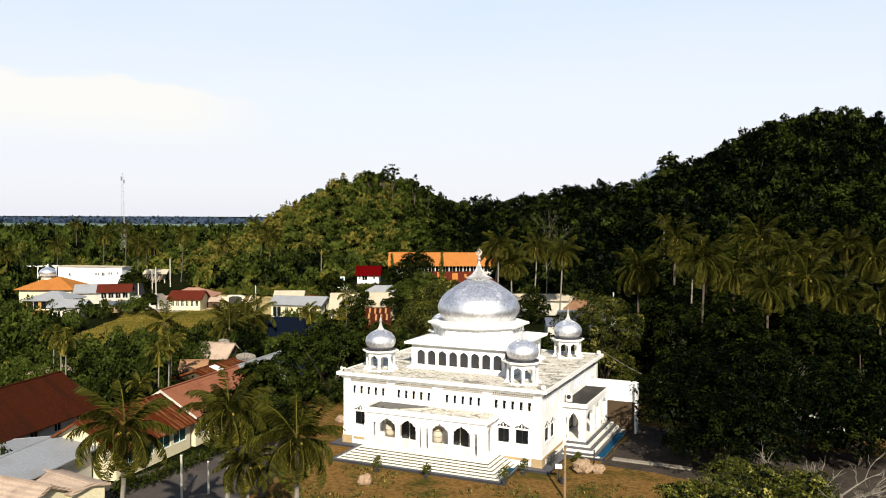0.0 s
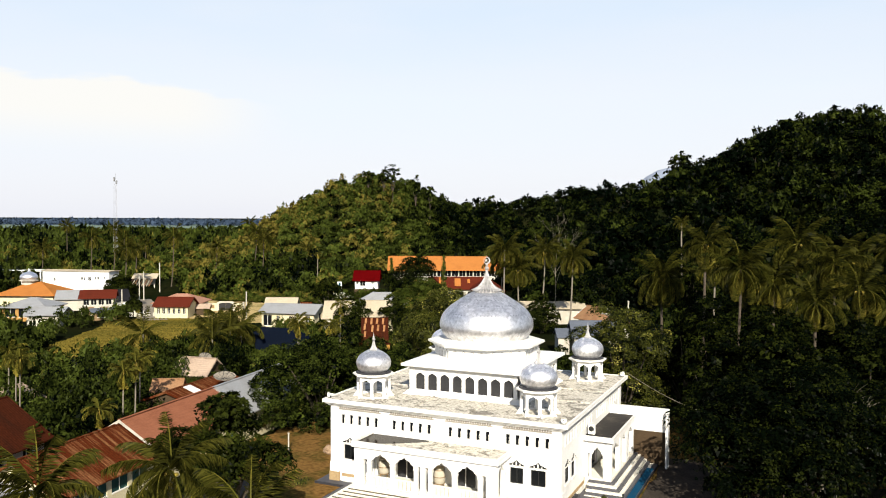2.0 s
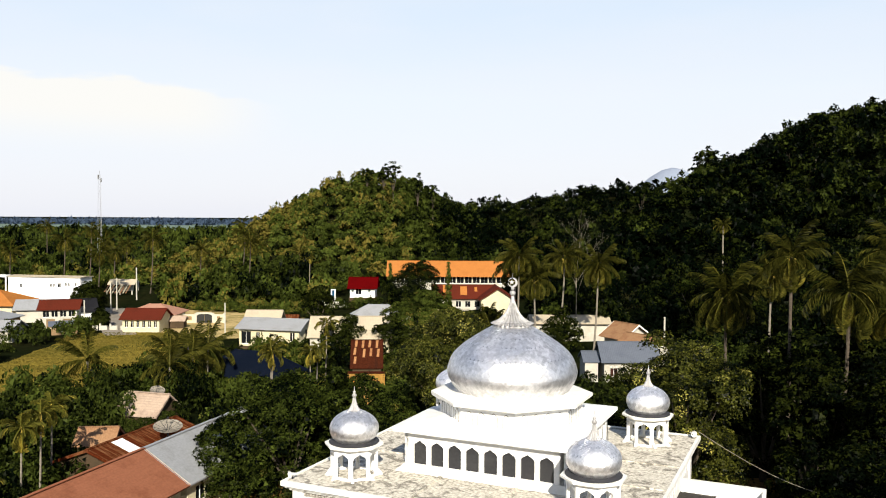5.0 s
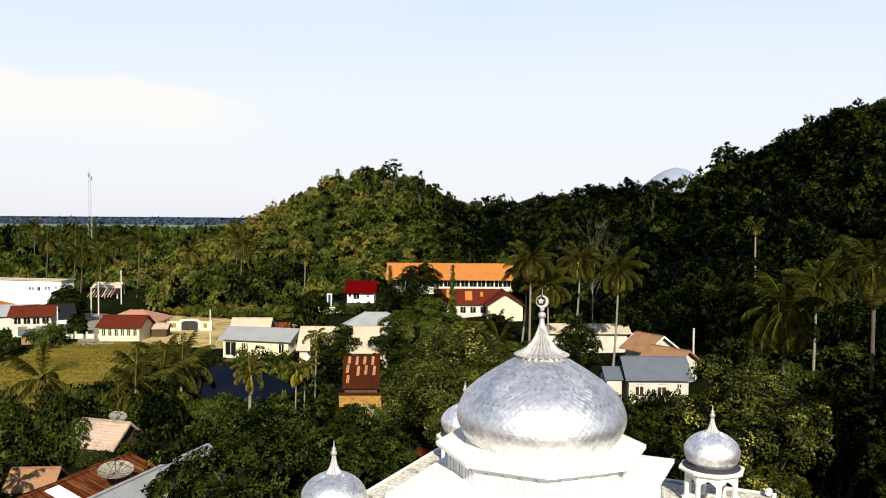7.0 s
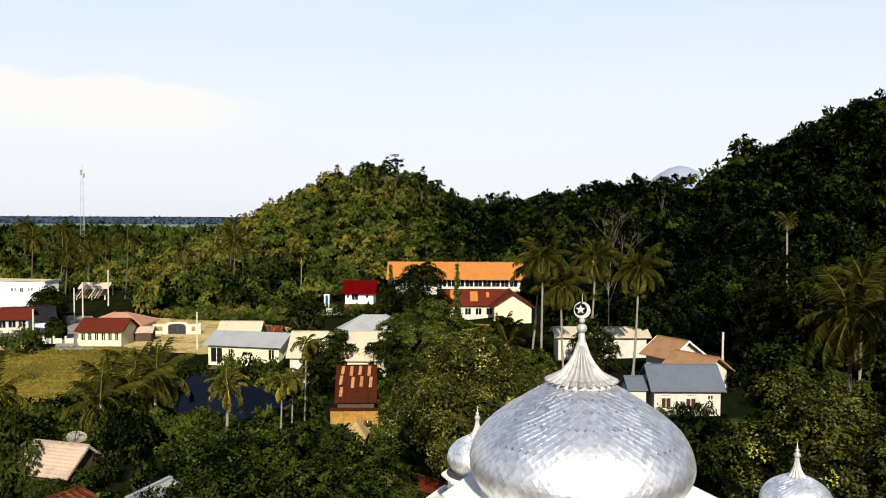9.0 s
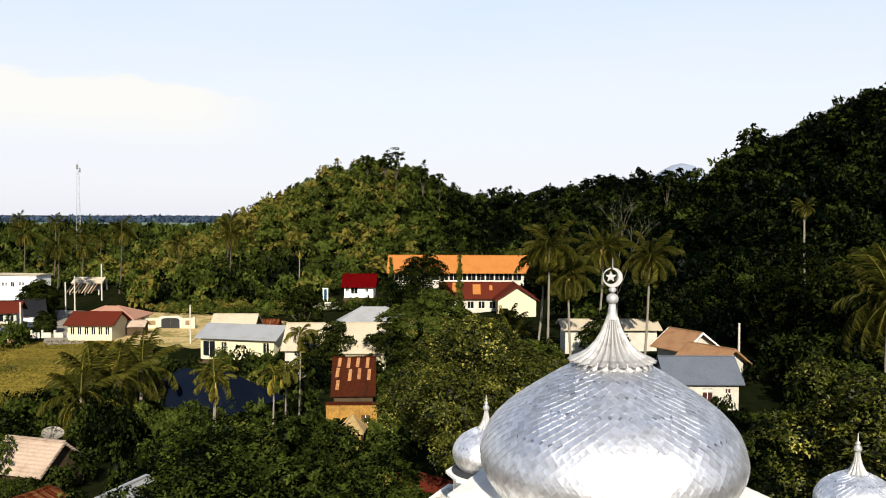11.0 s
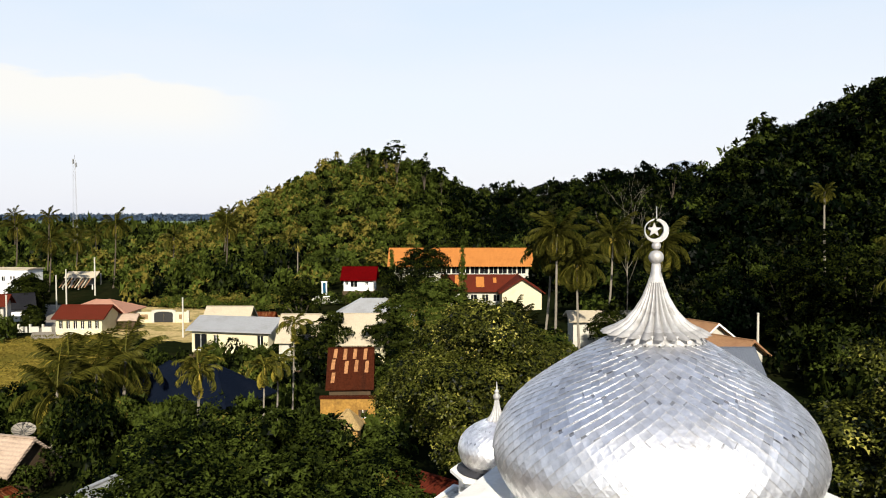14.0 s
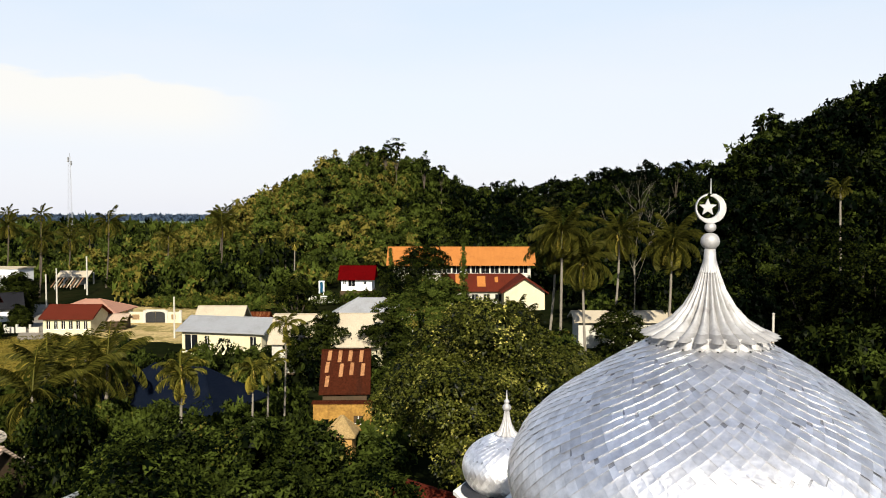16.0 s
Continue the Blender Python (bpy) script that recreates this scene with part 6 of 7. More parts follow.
tree("broad yellow-green leafy tree behind the mosque", -16.0, 26.2, 13.4, 6.0, 3, 46000, 0.108, LEAF_YELLOW, 0.04, lobes=18, crown_part=0.85)
tree("round yellow-green tree beside the mosque's back corner", 8.3, 18.8, 13.3, 5.0, 7, 34000, 0.12, LEAF_YELLOW, -0.07, lobes=18, crown_part=0.97)
for k, (x, y, h, r) in enumerate([(-24.6, 1.7, 7.6, 3.4), (-25.0, 10.2, 8.8, 4.4), (-21.8, 11.6, 9.2, 3.8), (-18.8, 13.6, 8.6, 3.6), (-15.6, 13.6, 8.0, 3.0), (-20.7, 5.0, 9.8, 4.6), (-17.0, 8.0, 8.4, 3.4)]):
    tree("dense dark green tree beside the mosque", x, y, h, r, 20 + k, 15000, 0.125, FOREST, -0.05, crown_part=0.97)
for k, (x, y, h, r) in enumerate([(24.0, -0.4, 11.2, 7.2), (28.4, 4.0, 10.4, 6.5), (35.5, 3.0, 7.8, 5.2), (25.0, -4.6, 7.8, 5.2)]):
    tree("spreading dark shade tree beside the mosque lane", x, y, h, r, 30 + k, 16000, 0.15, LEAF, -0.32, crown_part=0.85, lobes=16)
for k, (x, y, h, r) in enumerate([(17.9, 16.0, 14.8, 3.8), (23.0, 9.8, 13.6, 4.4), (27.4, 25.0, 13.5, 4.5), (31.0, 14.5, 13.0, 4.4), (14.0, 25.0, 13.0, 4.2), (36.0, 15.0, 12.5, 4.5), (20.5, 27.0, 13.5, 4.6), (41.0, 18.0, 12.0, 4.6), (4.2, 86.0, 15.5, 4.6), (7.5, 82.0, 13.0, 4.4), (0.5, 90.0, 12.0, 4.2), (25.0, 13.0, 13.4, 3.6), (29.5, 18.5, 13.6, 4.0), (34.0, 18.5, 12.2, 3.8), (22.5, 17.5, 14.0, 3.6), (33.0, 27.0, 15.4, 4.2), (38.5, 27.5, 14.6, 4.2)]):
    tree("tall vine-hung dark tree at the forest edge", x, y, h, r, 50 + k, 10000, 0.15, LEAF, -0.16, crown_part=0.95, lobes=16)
for k, (x, y, h, r) in enumerate([(26.9, -21.6, 5.9, 3.6), (30.6, -20.2, 5.6, 3.2), (24.6, -23.2, 4.8, 2.6)]):
    tree("low spreading yellow-green tree with bare grey twigs", x, y, h, r, 60 + k, 5200, 0.105, LEAF_YELLOW, 0.05, bark=PALE_BARK, crown_part=0.4)
for k, (x, y, h, r) in enumerate([(-38.2, 63.3, 10.6, 5.6), (-63.4, 112.0, 12.0, 6.2), (-46.0, 54.6, 6.9, 3.8), (-72.7, 88.5, 8.6, 3.6), (-8.1, -25.5, 10.9, 3.9), (-31.0, 56.0, 8.5, 4.0), (-34.5, 68.0, 8.0, 3.6), (-20.0, 52.0, 8.0, 4.0), (-126.5, 80.6, 7.6, 4.0), (-133.5, 86.6, 7.4, 3.8), (-112.0, 70.5, 4.0, 1.8), (-38.3, 55.5, 7.4, 2.6), (-41.5, 100.5, 4.4, 1.9), (-29.6, 42.6, 8.2, 2.5), (-24.0, 42.0, 7.5, 3.4), (-20.0, 80.0, 7.5, 3.4)]):
    tree("round dark green tree beside a village house", x, y, h, r, 80 + k, max(6000, int(700 * r * r)), 0.16, FOREST if k in (0, 5, 6, 7) else LEAF, 0.2 if k in (0, 5, 6, 7) else -0.16 if k == 1 else 0.02, crown_part=0.72 if k == 4 else 0.95, full=0.7 if k == 4 else 0.9)


def cypress(x, y, top, r, seed):
    g = ground(x, y)
    h, rng = top - g, np.random.default_rng(seed)
    t = thing("cypress", "slim columnar olive-green cypress before the school", "tree", pose(x, y, g))
    part("trunk", tube(bmesh.new(), [(0, 0, -0.3), (0, 0, h * 0.9)], [0.14, 0.03], 8), BARK, t)
    blobs = []
    for k in range(12):
        f = k / 11
        w = r * (0.8 + 0.3 * math.sin(math.pi * min(f * 1.1, 1.0)) - 0.55 * max(0.0, f - 0.75) * 2) * rng.uniform(0.9, 1.1)
        blobs.append((rng.normal(0, 0.07), rng.normal(0, 0.07), 0.4 + (h - 0.7) * f, w, w, h / 14))
    q = leaf_cloud(rng, blobs, 5200, 0.13, 0.15, 24, 0.3, 0.2)
    c = new("crown", quads("crown", q, FOREST, 0.34 + clump_tints(rng, len(q), 0.16, 24)))
    c.parent = t


cypress(-49.2, 99.6, 12.9, 0.62, 95)
cypress(-73.9, 121.2, 11.0, 0.55, 96)


def thicket():
    """Garden trees and bushes between the long building and the rice field, and along the field's edges."""
    rng = np.random.default_rng(77)
    spots = []
    def clear(x, y):
        return not (-52 < x < -42 and 13 < y < 21 or -46 < x < -30 and -2 < y < 14 or -33 < x < -14 and -34 < y < 10 or -43 < x < -30 and -36 < y < -17 or -54 < x < -43 and 34 < y < 45 or -40 < x < -31 and 35 < y < 48)
    def inside(x, y, edge):
        c = False
        for (xa, ya), (xb, yb) in zip(edge, edge[1:] + edge[:1]):
            if (ya > y) != (yb > y) and x < (xb - xa) * (y - ya) / (yb - ya) + xa:
                c = not c
        return c
    for k in range(1050):
        x, y = rng.uniform(-118, -24), rng.uniform(-40, 56)
        if not clear(x, y) or inside(x, y, FIELD_EDGE) or x < -112 + 0.2 * y or (x < -98 and y > 42):
            continue
        if rng.random() < 0.25 and x < -60:
            continue
        r = rng.uniform(1.4, 2.7) * (0.7 if y > 26 else 1.0)
        spots.append((x, y, ground(x, y) - 0.1, r * rng.uniform(1.2, 1.9), r, rng.normal(0.04, 0.19)))
    for k in range(12):
        r = rng.uniform(1.0, 1.8)
        x, y = -84.0 + 0.9 * k + rng.uniform(-0.5, 0.5), 112.5 + 0.4 * k + rng.uniform(-1.0, 1.0)
        spots.append((x, y, ground(x, y), r * rng.uniform(1.1, 1.5), r, rng.normal(0.05, 0.15)))
    for k in range(16):
        x, y = -52.5 + 0.62 * k + rng.uniform(-0.4, 0.4), 32.0 + 0.27 * k + rng.uniform(-0.8, 0.8)
        r = rng.uniform(0.9, 1.5)
        spots.append((x, y, 0.0, r * rng.uniform(1.3, 1.9), r, rng.normal(0.14, 0.12)))
    for k in range(60):
        x, y = rng.uniform(-34, 14), rng.uniform(28, 58)
        r = rng.uniform(0.9, 2.0) * (0.6 if -16 < x < 4 else 1.0)
        spots.append((x, y, 0.0, r * rng.uniform(1.2, 1.6), r, rng.normal(0.08, 0.1)))
    for k in range(46):
        f = k / 45
        r = rng.uniform(0.8, 1.6)
        x, y = -118 + 34 * f + rng.uniform(-1.2, 1.2), 101.5 + 7.5 * f * f + rng.uniform(-1.2, 1.2)
        spots.append((x, y, ground(x, y), r * rng.uniform(0.9, 1.3), r, rng.normal(0.35, 0.16)))
    for x, y, r in ((-33.6, 33.6, 1.5), (-32.2, 33.3, 1.2), (-30.6, 32.6, 0.9), (-34.8, 35.2, 1.4)):
        spots.append((x, y, 0.0, r * 1.9, r, rng.normal(0.0, 0.1)))
    for x, y, r in ((-43.6, 15.4, 1.5), (-43.9, 17.4, 1.6), (-47.2, 12.6, 1.2), (-45.4, 12.9, 1.1), (-48.8, 12.7, 1.3), (-44.2, 13.6, 1.3)):
        spots.append((x, y, 0.0, r * 1.35, r, rng.normal(-0.02, 0.1)))
    for x, y in ((-4.6, 58.9), (-3.6, 59.4), (-2.6, 59.6), (-5.4, 58.4)):
        spots.append((x, y, 0.0, 2.0, 1.0, -0.15))
    for k in range(80):
        x, y = rng.uniform(-13, 4), rng.uniform(30, 59)
        r = rng.uniform(0.9, 1.7)
        spots.append((x, y, 0.0, r * rng.uniform(1.0, 1.5), r, rng.normal(-0.12, 0.1)))
    for k in range(70):
        x, y = rng.uniform(-3, 26), rng.uniform(36, 84)
        if x < 2 and y < 74:
            continue
        r = rng.uniform(1.4, 3.0)
        spots.append((x, y, ground(x, y), r * rng.uniform(1.2, 1.8), r, rng.normal(-0.08, 0.12)))
    for k in range(80):
        x, y = rng.uniform(-135, -100), rng.uniform(30, 62)
        if x > -104 + (y - 40) * 0.3 or rng.random() < 0.5:
            continue
        r = rng.uniform(1.2, 2.4)
        spots.append((x, y, 0.0, r * 1.6, r, rng.normal(0.14, 0.1)))
    for k in range(54):
        f = k / 53
        r = rng.uniform(0.7, 1.5)
        x, y = -121 + 38 * f + rng.uniform(-1.5, 1.5), 103 + 16 * f + rng.uniform(-2.5, 2.5)
        spots.append((x, y, ground(x, y), r * rng.uniform(1.0, 1.5), r, rng.normal(0.55, 0.16)))
    near = [q for q in spots if q[0] > -62 and q[1] < 30]
    forest("garden_thicket", "tangled garden trees and bushes between the low houses", near, 14, 900, 0.088, FOREST)
    forest("field_thicket", "bushes and small trees round the rice field", [q for q in spots if q not in near], 16, 280, 0.15, FOREST)


thicket()


def stubble():
    """Tufts of cut rice standing over the field, in rows, thinner along the worn strips."""
    rng = np.random.default_rng(31)
    xs, ys = np.array([p[0] for p in FIELD_EDGE]), np.array([p[1] for p in FIELD_EDGE])
    n = 26000
    x, y = rng.uniform(xs.min(), xs.max(), n), rng.uniform(ys.min(), ys.max(), n)
    inside = np.zeros(n, bool)
    for (xa, ya), (xb, yb) in zip(FIELD_EDGE, FIELD_EDGE[1:] + FIELD_EDGE[:1]):
        inside ^= ((ya > y) != (yb > y)) & (x < (xb - xa) * (y - ya) / (yb - ya + 1e-9) + xa)
    row_ = np.round((x * 0.42 - y * 0.906) / 0.9)
    inside &= (row_ % 7 != 0)
    x, y = x[inside], y[inside]
    n = len(x)
    a, h, w = rng.uniform(0, 6.28, n), rng.uniform(0.08, 0.22, n), rng.uniform(0.06, 0.16, n)
    base, lean = np.stack([x, y, np.full(n, 0.06)], 1), np.stack([np.cos(a), np.sin(a), np.zeros(n)], 1)
    side = np.stack([-np.sin(a), np.cos(a), np.zeros(n)], 1) * w[:, None]
    q = np.stack([base - side, base + side, base + lean * h[:, None] * 0.6 + np.array([0, 0, 1.0]) * h[:, None]], 1)
    patchy = np.array([noise.noise(Vector((px * 0.12, py * 0.12, 1))) for px, py in zip(x, y)])
    ob = new("rice_stubble", quads("rice_stubble", q, STUBBLE, 0.22 + 0.4 * patchy + rng.normal(0, 0.12, n)))
    tagged(ob, "cut rice stubble standing in rows on the field", "stubble", kind="stuff")


stubble()


def yard_grass():
    """Short uneven grass, in patches, over the yard before the mosque."""
    rng = np.random.default_rng(33)
    n = 30000
    x, y = rng.uniform(-22, 36, n), rng.uniform(-38, -10, n)
    keep = np.array([noise.noise(Vector((px * 0.22, py * 0.22, 5))) + 0.5 * noise.noise(Vector((px * 0.7, py * 0.7, 9))) for px, py in zip(x, y)]) > 0.02
    keep &= ~((np.abs(x) < 8.6) & (y > -15.7) | (np.abs(x) < 11.3) & (y > -11.4) | (x > 10) & (y > -11.4) | (x < -8) & (y < -13))
    x, y = x[keep], y[keep]
    n = len(x)
    a, h, w = rng.uniform(0, 6.28, n), rng.uniform(0.05, 0.22, n), rng.uniform(0.03, 0.09, n)
    base = np.stack([x, y, np.full(n, 0.02)], 1)
    side = np.stack([-np.sin(a), np.cos(a), np.zeros(n)], 1) * w[:, None]
    tip = np.stack([np.cos(a) * h * 0.7, np.sin(a) * h * 0.7, h], 1)
    ob = new("yard_grass", quads("yard_grass", np.stack([base - side, base + side, base + tip], 1), LEAF_YELLOW, rng.normal(0.1, 0.2, n)))
    tagged(ob, "short patchy grass on the dry yard", "grass", kind="stuff")


yard_grass()


# ---- fixtures and small things ----
def satellite_dish(x, y, z, yaw, tilt, radius, label):
    """A mesh dish: bowl with ribs, feed arm on three struts, post."""
    d = thing("satellite_dish", label, "satellite dish", pose(x, y, z), "satellite dishes")
    turn = pose(0, 0, 1.0, 0, 0, yaw) @ pose(0, 0, 0, tilt, 0, 0)
    prof = [(0.04, 0.0)] + [(radius * f, 0.28 * radius * f * f) for f in (0.25, 0.5, 0.75, 1.0)]
    bm = lathe(prof + [(radius, 0.28 * radius + 0.03)] + [(radius * f, 0.28 * radius * f * f + 0.03) for f in (0.75, 0.5, 0.25)] + [(0.04, 0.03)], 32)
    part("bowl", bm, ROAD_GREY, d, "pale mesh bowl", turn)
    bm = bmesh.new()
    for k in range(12):
        a = 2 * math.pi * k / 12
        tube(bm, [(radius * f * math.cos(a), radius * f * math.sin(a), 0.28 * radius * f * f + 0.045) for f in (0.08, 0.5, 1.0)], [0.02, 0.02, 0.02], 4)
    part("rib", bm, IRON, d, m=turn)
    for k in range(3):
        a = 2 * math.pi * k / 3
        part("strut", tube(bmesh.new(), [(radius * 0.9 * math.cos(a), radius * 0.9 * math.sin(a), 0.25 * radius), (0, 0, radius * 0.9)], [0.02, 0.02], 4), IRON, d, m=turn)
    part("feed", lathe([(0.08, radius * 0.86), (0.08, radius * 0.98)], 10), IRON, d, m=turn)
    part("post", tube(bmesh.new(), [(0, 0, -0.6), (0, 0, 1.0)], [0.06, 0.06], 8), IRON, d)


satellite_dish(-31.9, 3.2, 3.4, 48, 14, 1.2, "big pale mesh satellite dish on a rusty roof")
satellite_dish(-47.6, 18.4, 2.2, 60, 24, 0.8, "pale satellite dish behind a bleached roof")

mast = thing("radio_mast", "tall thin grey lattice radio mast", "mast", pose(-251.0, 199.5, 0))
bm = bmesh.new()
for k in range(3):
    a = 2 * math.pi * k / 3
    tube(bm, [(1.2 * math.cos(a), 1.2 * math.sin(a), 0), (0.5 * math.cos(a), 0.5 * math.sin(a), 38.5)], [0.06, 0.04], 4)
part("leg", bm, GREY_ROOF, mast)
bm = bmesh.new()
for j in range(26):
    f0, f1 = j / 26, (j + 1) / 26
    for k in range(3):
        a, b = 2 * math.pi * k / 3, 2 * math.pi * (k + 1) / 3
        r0, r1 = 1.2 - 0.7 * f0, 1.2 - 0.7 * f1
        tube(bm, [(r0 * math.cos(a), r0 * math.sin(a), 38.5 * f0), (r1 * math.cos(b), r1 * math.sin(b), 38.5 * f1)], [0.025, 0.025], 3)
part("brace", bm, GREY_ROOF, mast)
part("antenna", boxes((-0.9, -0.5, -0.3, 0.3, 36.6, 38.4), (0.5, 0.9, -0.3, 0.3, 35.4, 37.0), (-0.05, 0.05, -0.05, 0.05, 38.5, 40.0)), GREY_ROOF, mast)


def horn_speaker(x, y, z, yaw):
    s = thing("horn_loudspeaker", "small white horn loudspeaker on the mosque roof", "loudspeaker", pose(x, y, z, 0, 0, yaw), "loudspeakers")
    part("horn", lathe([(0.05, -0.25), (0.07, -0.1), (0.12, 0.05), (0.22, 0.18), (0.24, 0.2), (0.2, 0.16), (0.05, -0.05)], 18), TRIM, s, m=pose(0, 0, 0.28, 90, 0, 0))
    part("bracket", boxes((-0.03, 0.03, -0.03, 0.03, 0.0, 0.26)), IRON, s)


for x, y, yaw in ((-10.1, -9.9, -30), (10.0, 10.0, 40), (-4.4, 4.0, 90), (10.0, -9.9, 30)):
    horn_speaker(x, y, 7.05 if abs(x) > 5 else 10.1, yaw)

# air conditioner on the side porch
ac = thing("air_conditioner", "white outdoor air conditioner unit on the side porch roof", "air conditioner", pose(10.35, -2.7, 4.485))
part("casing", boxes((-0.28, 0.28, -0.16, 0.16, 0.1, 0.9)), TRIM, ac)
part("fan_grille", lathe([(0.22, 0.0), (0.22, 0.02), (0.05, 0.03)], 20), IRON, ac, m=pose(0, -0.162, 0.55, 90, 0, 0))
for sx in (-1, 1):
    part("foot", boxes((sx * 0.2 - 0.03, sx * 0.2 + 0.03, -0.15, 0.15, 0.0, 0.1)), IRON, ac)

# walled court behind the side porch
court = thing("yard_wall", "tall white plastered wall of the small back court", "wall", pose(0, 0, 0))
part("wall", boxes((9.87, 14.95, 6.0, 6.25, 3.1, 5.1)), WHITE, court)
# tree shade on the lower wall, put into a dark brown part
part("wall_foot", boxes((9.87, 14.95, 6.0, 6.25, 0.0, 3.1)), DARK_PLASTER, court, "lower wall with the trees' shade painted in dark brown")
part("coping", boxes((9.87, 15.15, 5.95, 6.3, 5.1, 5.2)), TRIM, court)
part("wall", boxes((14.952, 15.15, 5.3, 6.25, 0.0, 5.1)), WHITE, court)

# cable from the roof corner down to the trees
cable = bmesh.new()
a, b = Vector((10.4, 10.3, 7.4)), Vector((24.5, 9.0, 4.4))
tube(cable, [tuple(a.lerp(b, k / 14) - Vector((0, 0, 1.4 * math.sin(math.pi * k / 14)))) for k in range(15)], [0.022] * 15, 5)
tagged(part("overhead_cable", cable, PALE_BARK), "pale sagging overhead cable from the mosque roof", "cable")


def barrel_drum(x, y, yaw):
    """A prayer drum on a wooden stand: barrel body, hide at both ends, brown hoops."""
    d = thing("prayer_drum", "cream barrel drum with brown hoops in the porch", "drum", pose(x, y, 1.2, 0, 0, yaw), "prayer drums")
    part("barrel", smooth(lathe([(0.36, 0.5), (0.43, 0.8), (0.45, 1.15), (0.43, 1.5), (0.38, 1.8)], 28)), DRUM_BODY, d)
    part("hide", lathe([(0.39, 1.79), (0.39, 1.83), (0.05, 1.84)], 28), DRUM_SKIN, d)
    for z, r in ((0.62, 0.41), (1.15, 0.465), (1.68, 0.42)):
        part("hoop", lathe([(r, z - 0.03), (r + 0.015, z), (r, z + 0.03)], 28), WOOD, d)
    for sx in (-0.28, 0.28):
        for sy in (-0.28, 0.28):
            part("leg", boxes((sx - 0.04, sx + 0.04, sy - 0.04, sy + 0.04, 0.0, 0.6)), WOOD, d)


barrel_drum(0.75, -11.6, 10)
barrel_drum(-4.3, -11.2, 30)


def rock_heap(x, y, r, seed, label):
    heap = thing("rock", label, "rock", pose(x, y, 0.02))
    bm = bmesh.new()
    bmesh.ops.create_icosphere(bm, subdivisions=3, radius=r)
    for v in bm.verts:
        n = noise.noise(v.co * 2.2 + Vector((seed, 0, 0))) * 0.35 + noise.noise(v.co * 6.0) * 0.16
        v.co *= 1 + n
        v.co.z = v.co.z * 0.75 + r * 0.5
    part("stone", bm, STONE, heap)


rock_heap(-2.2, -19.6, 0.62, 3, "rough pale brown garden boulder on the lawn")
rock_heap(13.4, -9.0, 0.9, 8, "heap of rough pale brown rockwork beside the apron")
rock_heap(14.6, -8.6, 0.6, 12, "rough pale brown boulder beside the rockwork")
rock_heap(-14.5, -3.0, 0.6, 17, "pale boulder in the side yard")


def potted_shrub(x, y, s, seed, z=0.02):
    p = thing("potted_shrub", "small shrub in a dark pot at the mosque's apron", "potted plant", pose(x, y, z), "potted shrubs")
    part("pot", lathe([(0.12 * s, 0), (0.17 * s, 0.24 * s), (0.19 * s, 0.26 * s), (0.14 * s, 0.24 * s)], 16), DARK_EDGE, p)
    rng = np.random.default_rng(seed)
    c = new("foliage", quads("foliage", leaf_cloud(rng, [(0, 0, 0.62 * s, 0.36 * s, 0.36 * s, 0.36 * s), (0.1, 0, 0.95 * s, 0.24 * s, 0.24 * s, 0.25 * s)], 620, 0.07, 0.5, 12, 0.16), LEAF_YELLOW, 0.1))
    c.parent = p


for k, (x, y, s) in enumerate(((-2.8, -16.5, 1.2), (1.8, -16.3, 1.1), (8.4, -15.2, 1.5), (8.9, -11.9, 1.2), (12.4, -7.2, 1.0))):
    potted_shrub(x, y, s, 200 + k)

for k, (x0, x1, y0, y1) in enumerate(((7.0, 7.95, -12.6, -11.2), (13.2, 14.15, -4.6, 4.4))):
    tagged(part("floor_mat", boxes((x0, x1, y0, y1, 0.2, 0.225)), BLUE_MAT), "worn blue mat on the apron tiles", "mat", "floor mats")

rack = thing("shoe_rack", "dark iron shoe rack beside the mosque's side wall", "rack", pose(10.45, -8.3, 0.2))
for z in (0.25, 0.55, 0.85):
    part("shelf", boxes((-0.16, 0.16, -0.9, 0.9, z, z + 0.03)), IRON, rack)
for sx in (-0.15, 0.15):
    for sy in (-0.88, 0.88):
        part("leg", boxes((sx - 0.02, sx + 0.02, sy - 0.02, sy + 0.02, 0, 0.95)), IRON, rack)
sign = thing("sign_board", "small white sign board on a dark post", "sign", pose(12.2, -12.4, 0.02, 0, 0, 20))
part("post", tube(bmesh.new(), [(0, 0, -0.1), (0, 0, 1.5)], [0.04, 0.035], 6), IRON, sign)
part("board", boxes((-0.28, 0.28, -0.06, -0.04, 1.1, 1.5)), TRIM, sign)
part("frame", boxes((-0.31, 0.31, -0.04, -0.036, 1.07, 1.53)), IRON, sign)
bin_ = thing("planter", "dark planter tub with dry stems at the yard's edge", "planter", pose(12.7, -12.8, 0.02))
part("tub", lathe([(0.22, 0), (0.30, 0.45), (0.32, 0.48), (0.27, 0.46)], 16), DARK_EDGE, bin_)
for k in range(6):
    a = k * 1.05
    part("stem", tube(bmesh.new(), [(0.08 * math.cos(a), 0.08 * math.sin(a), 0.3), (0.3 * math.cos(a), 0.3 * math.sin(a), 1.1 + 0.1 * k)], [0.02, 0.008], 5), BARK, bin_)

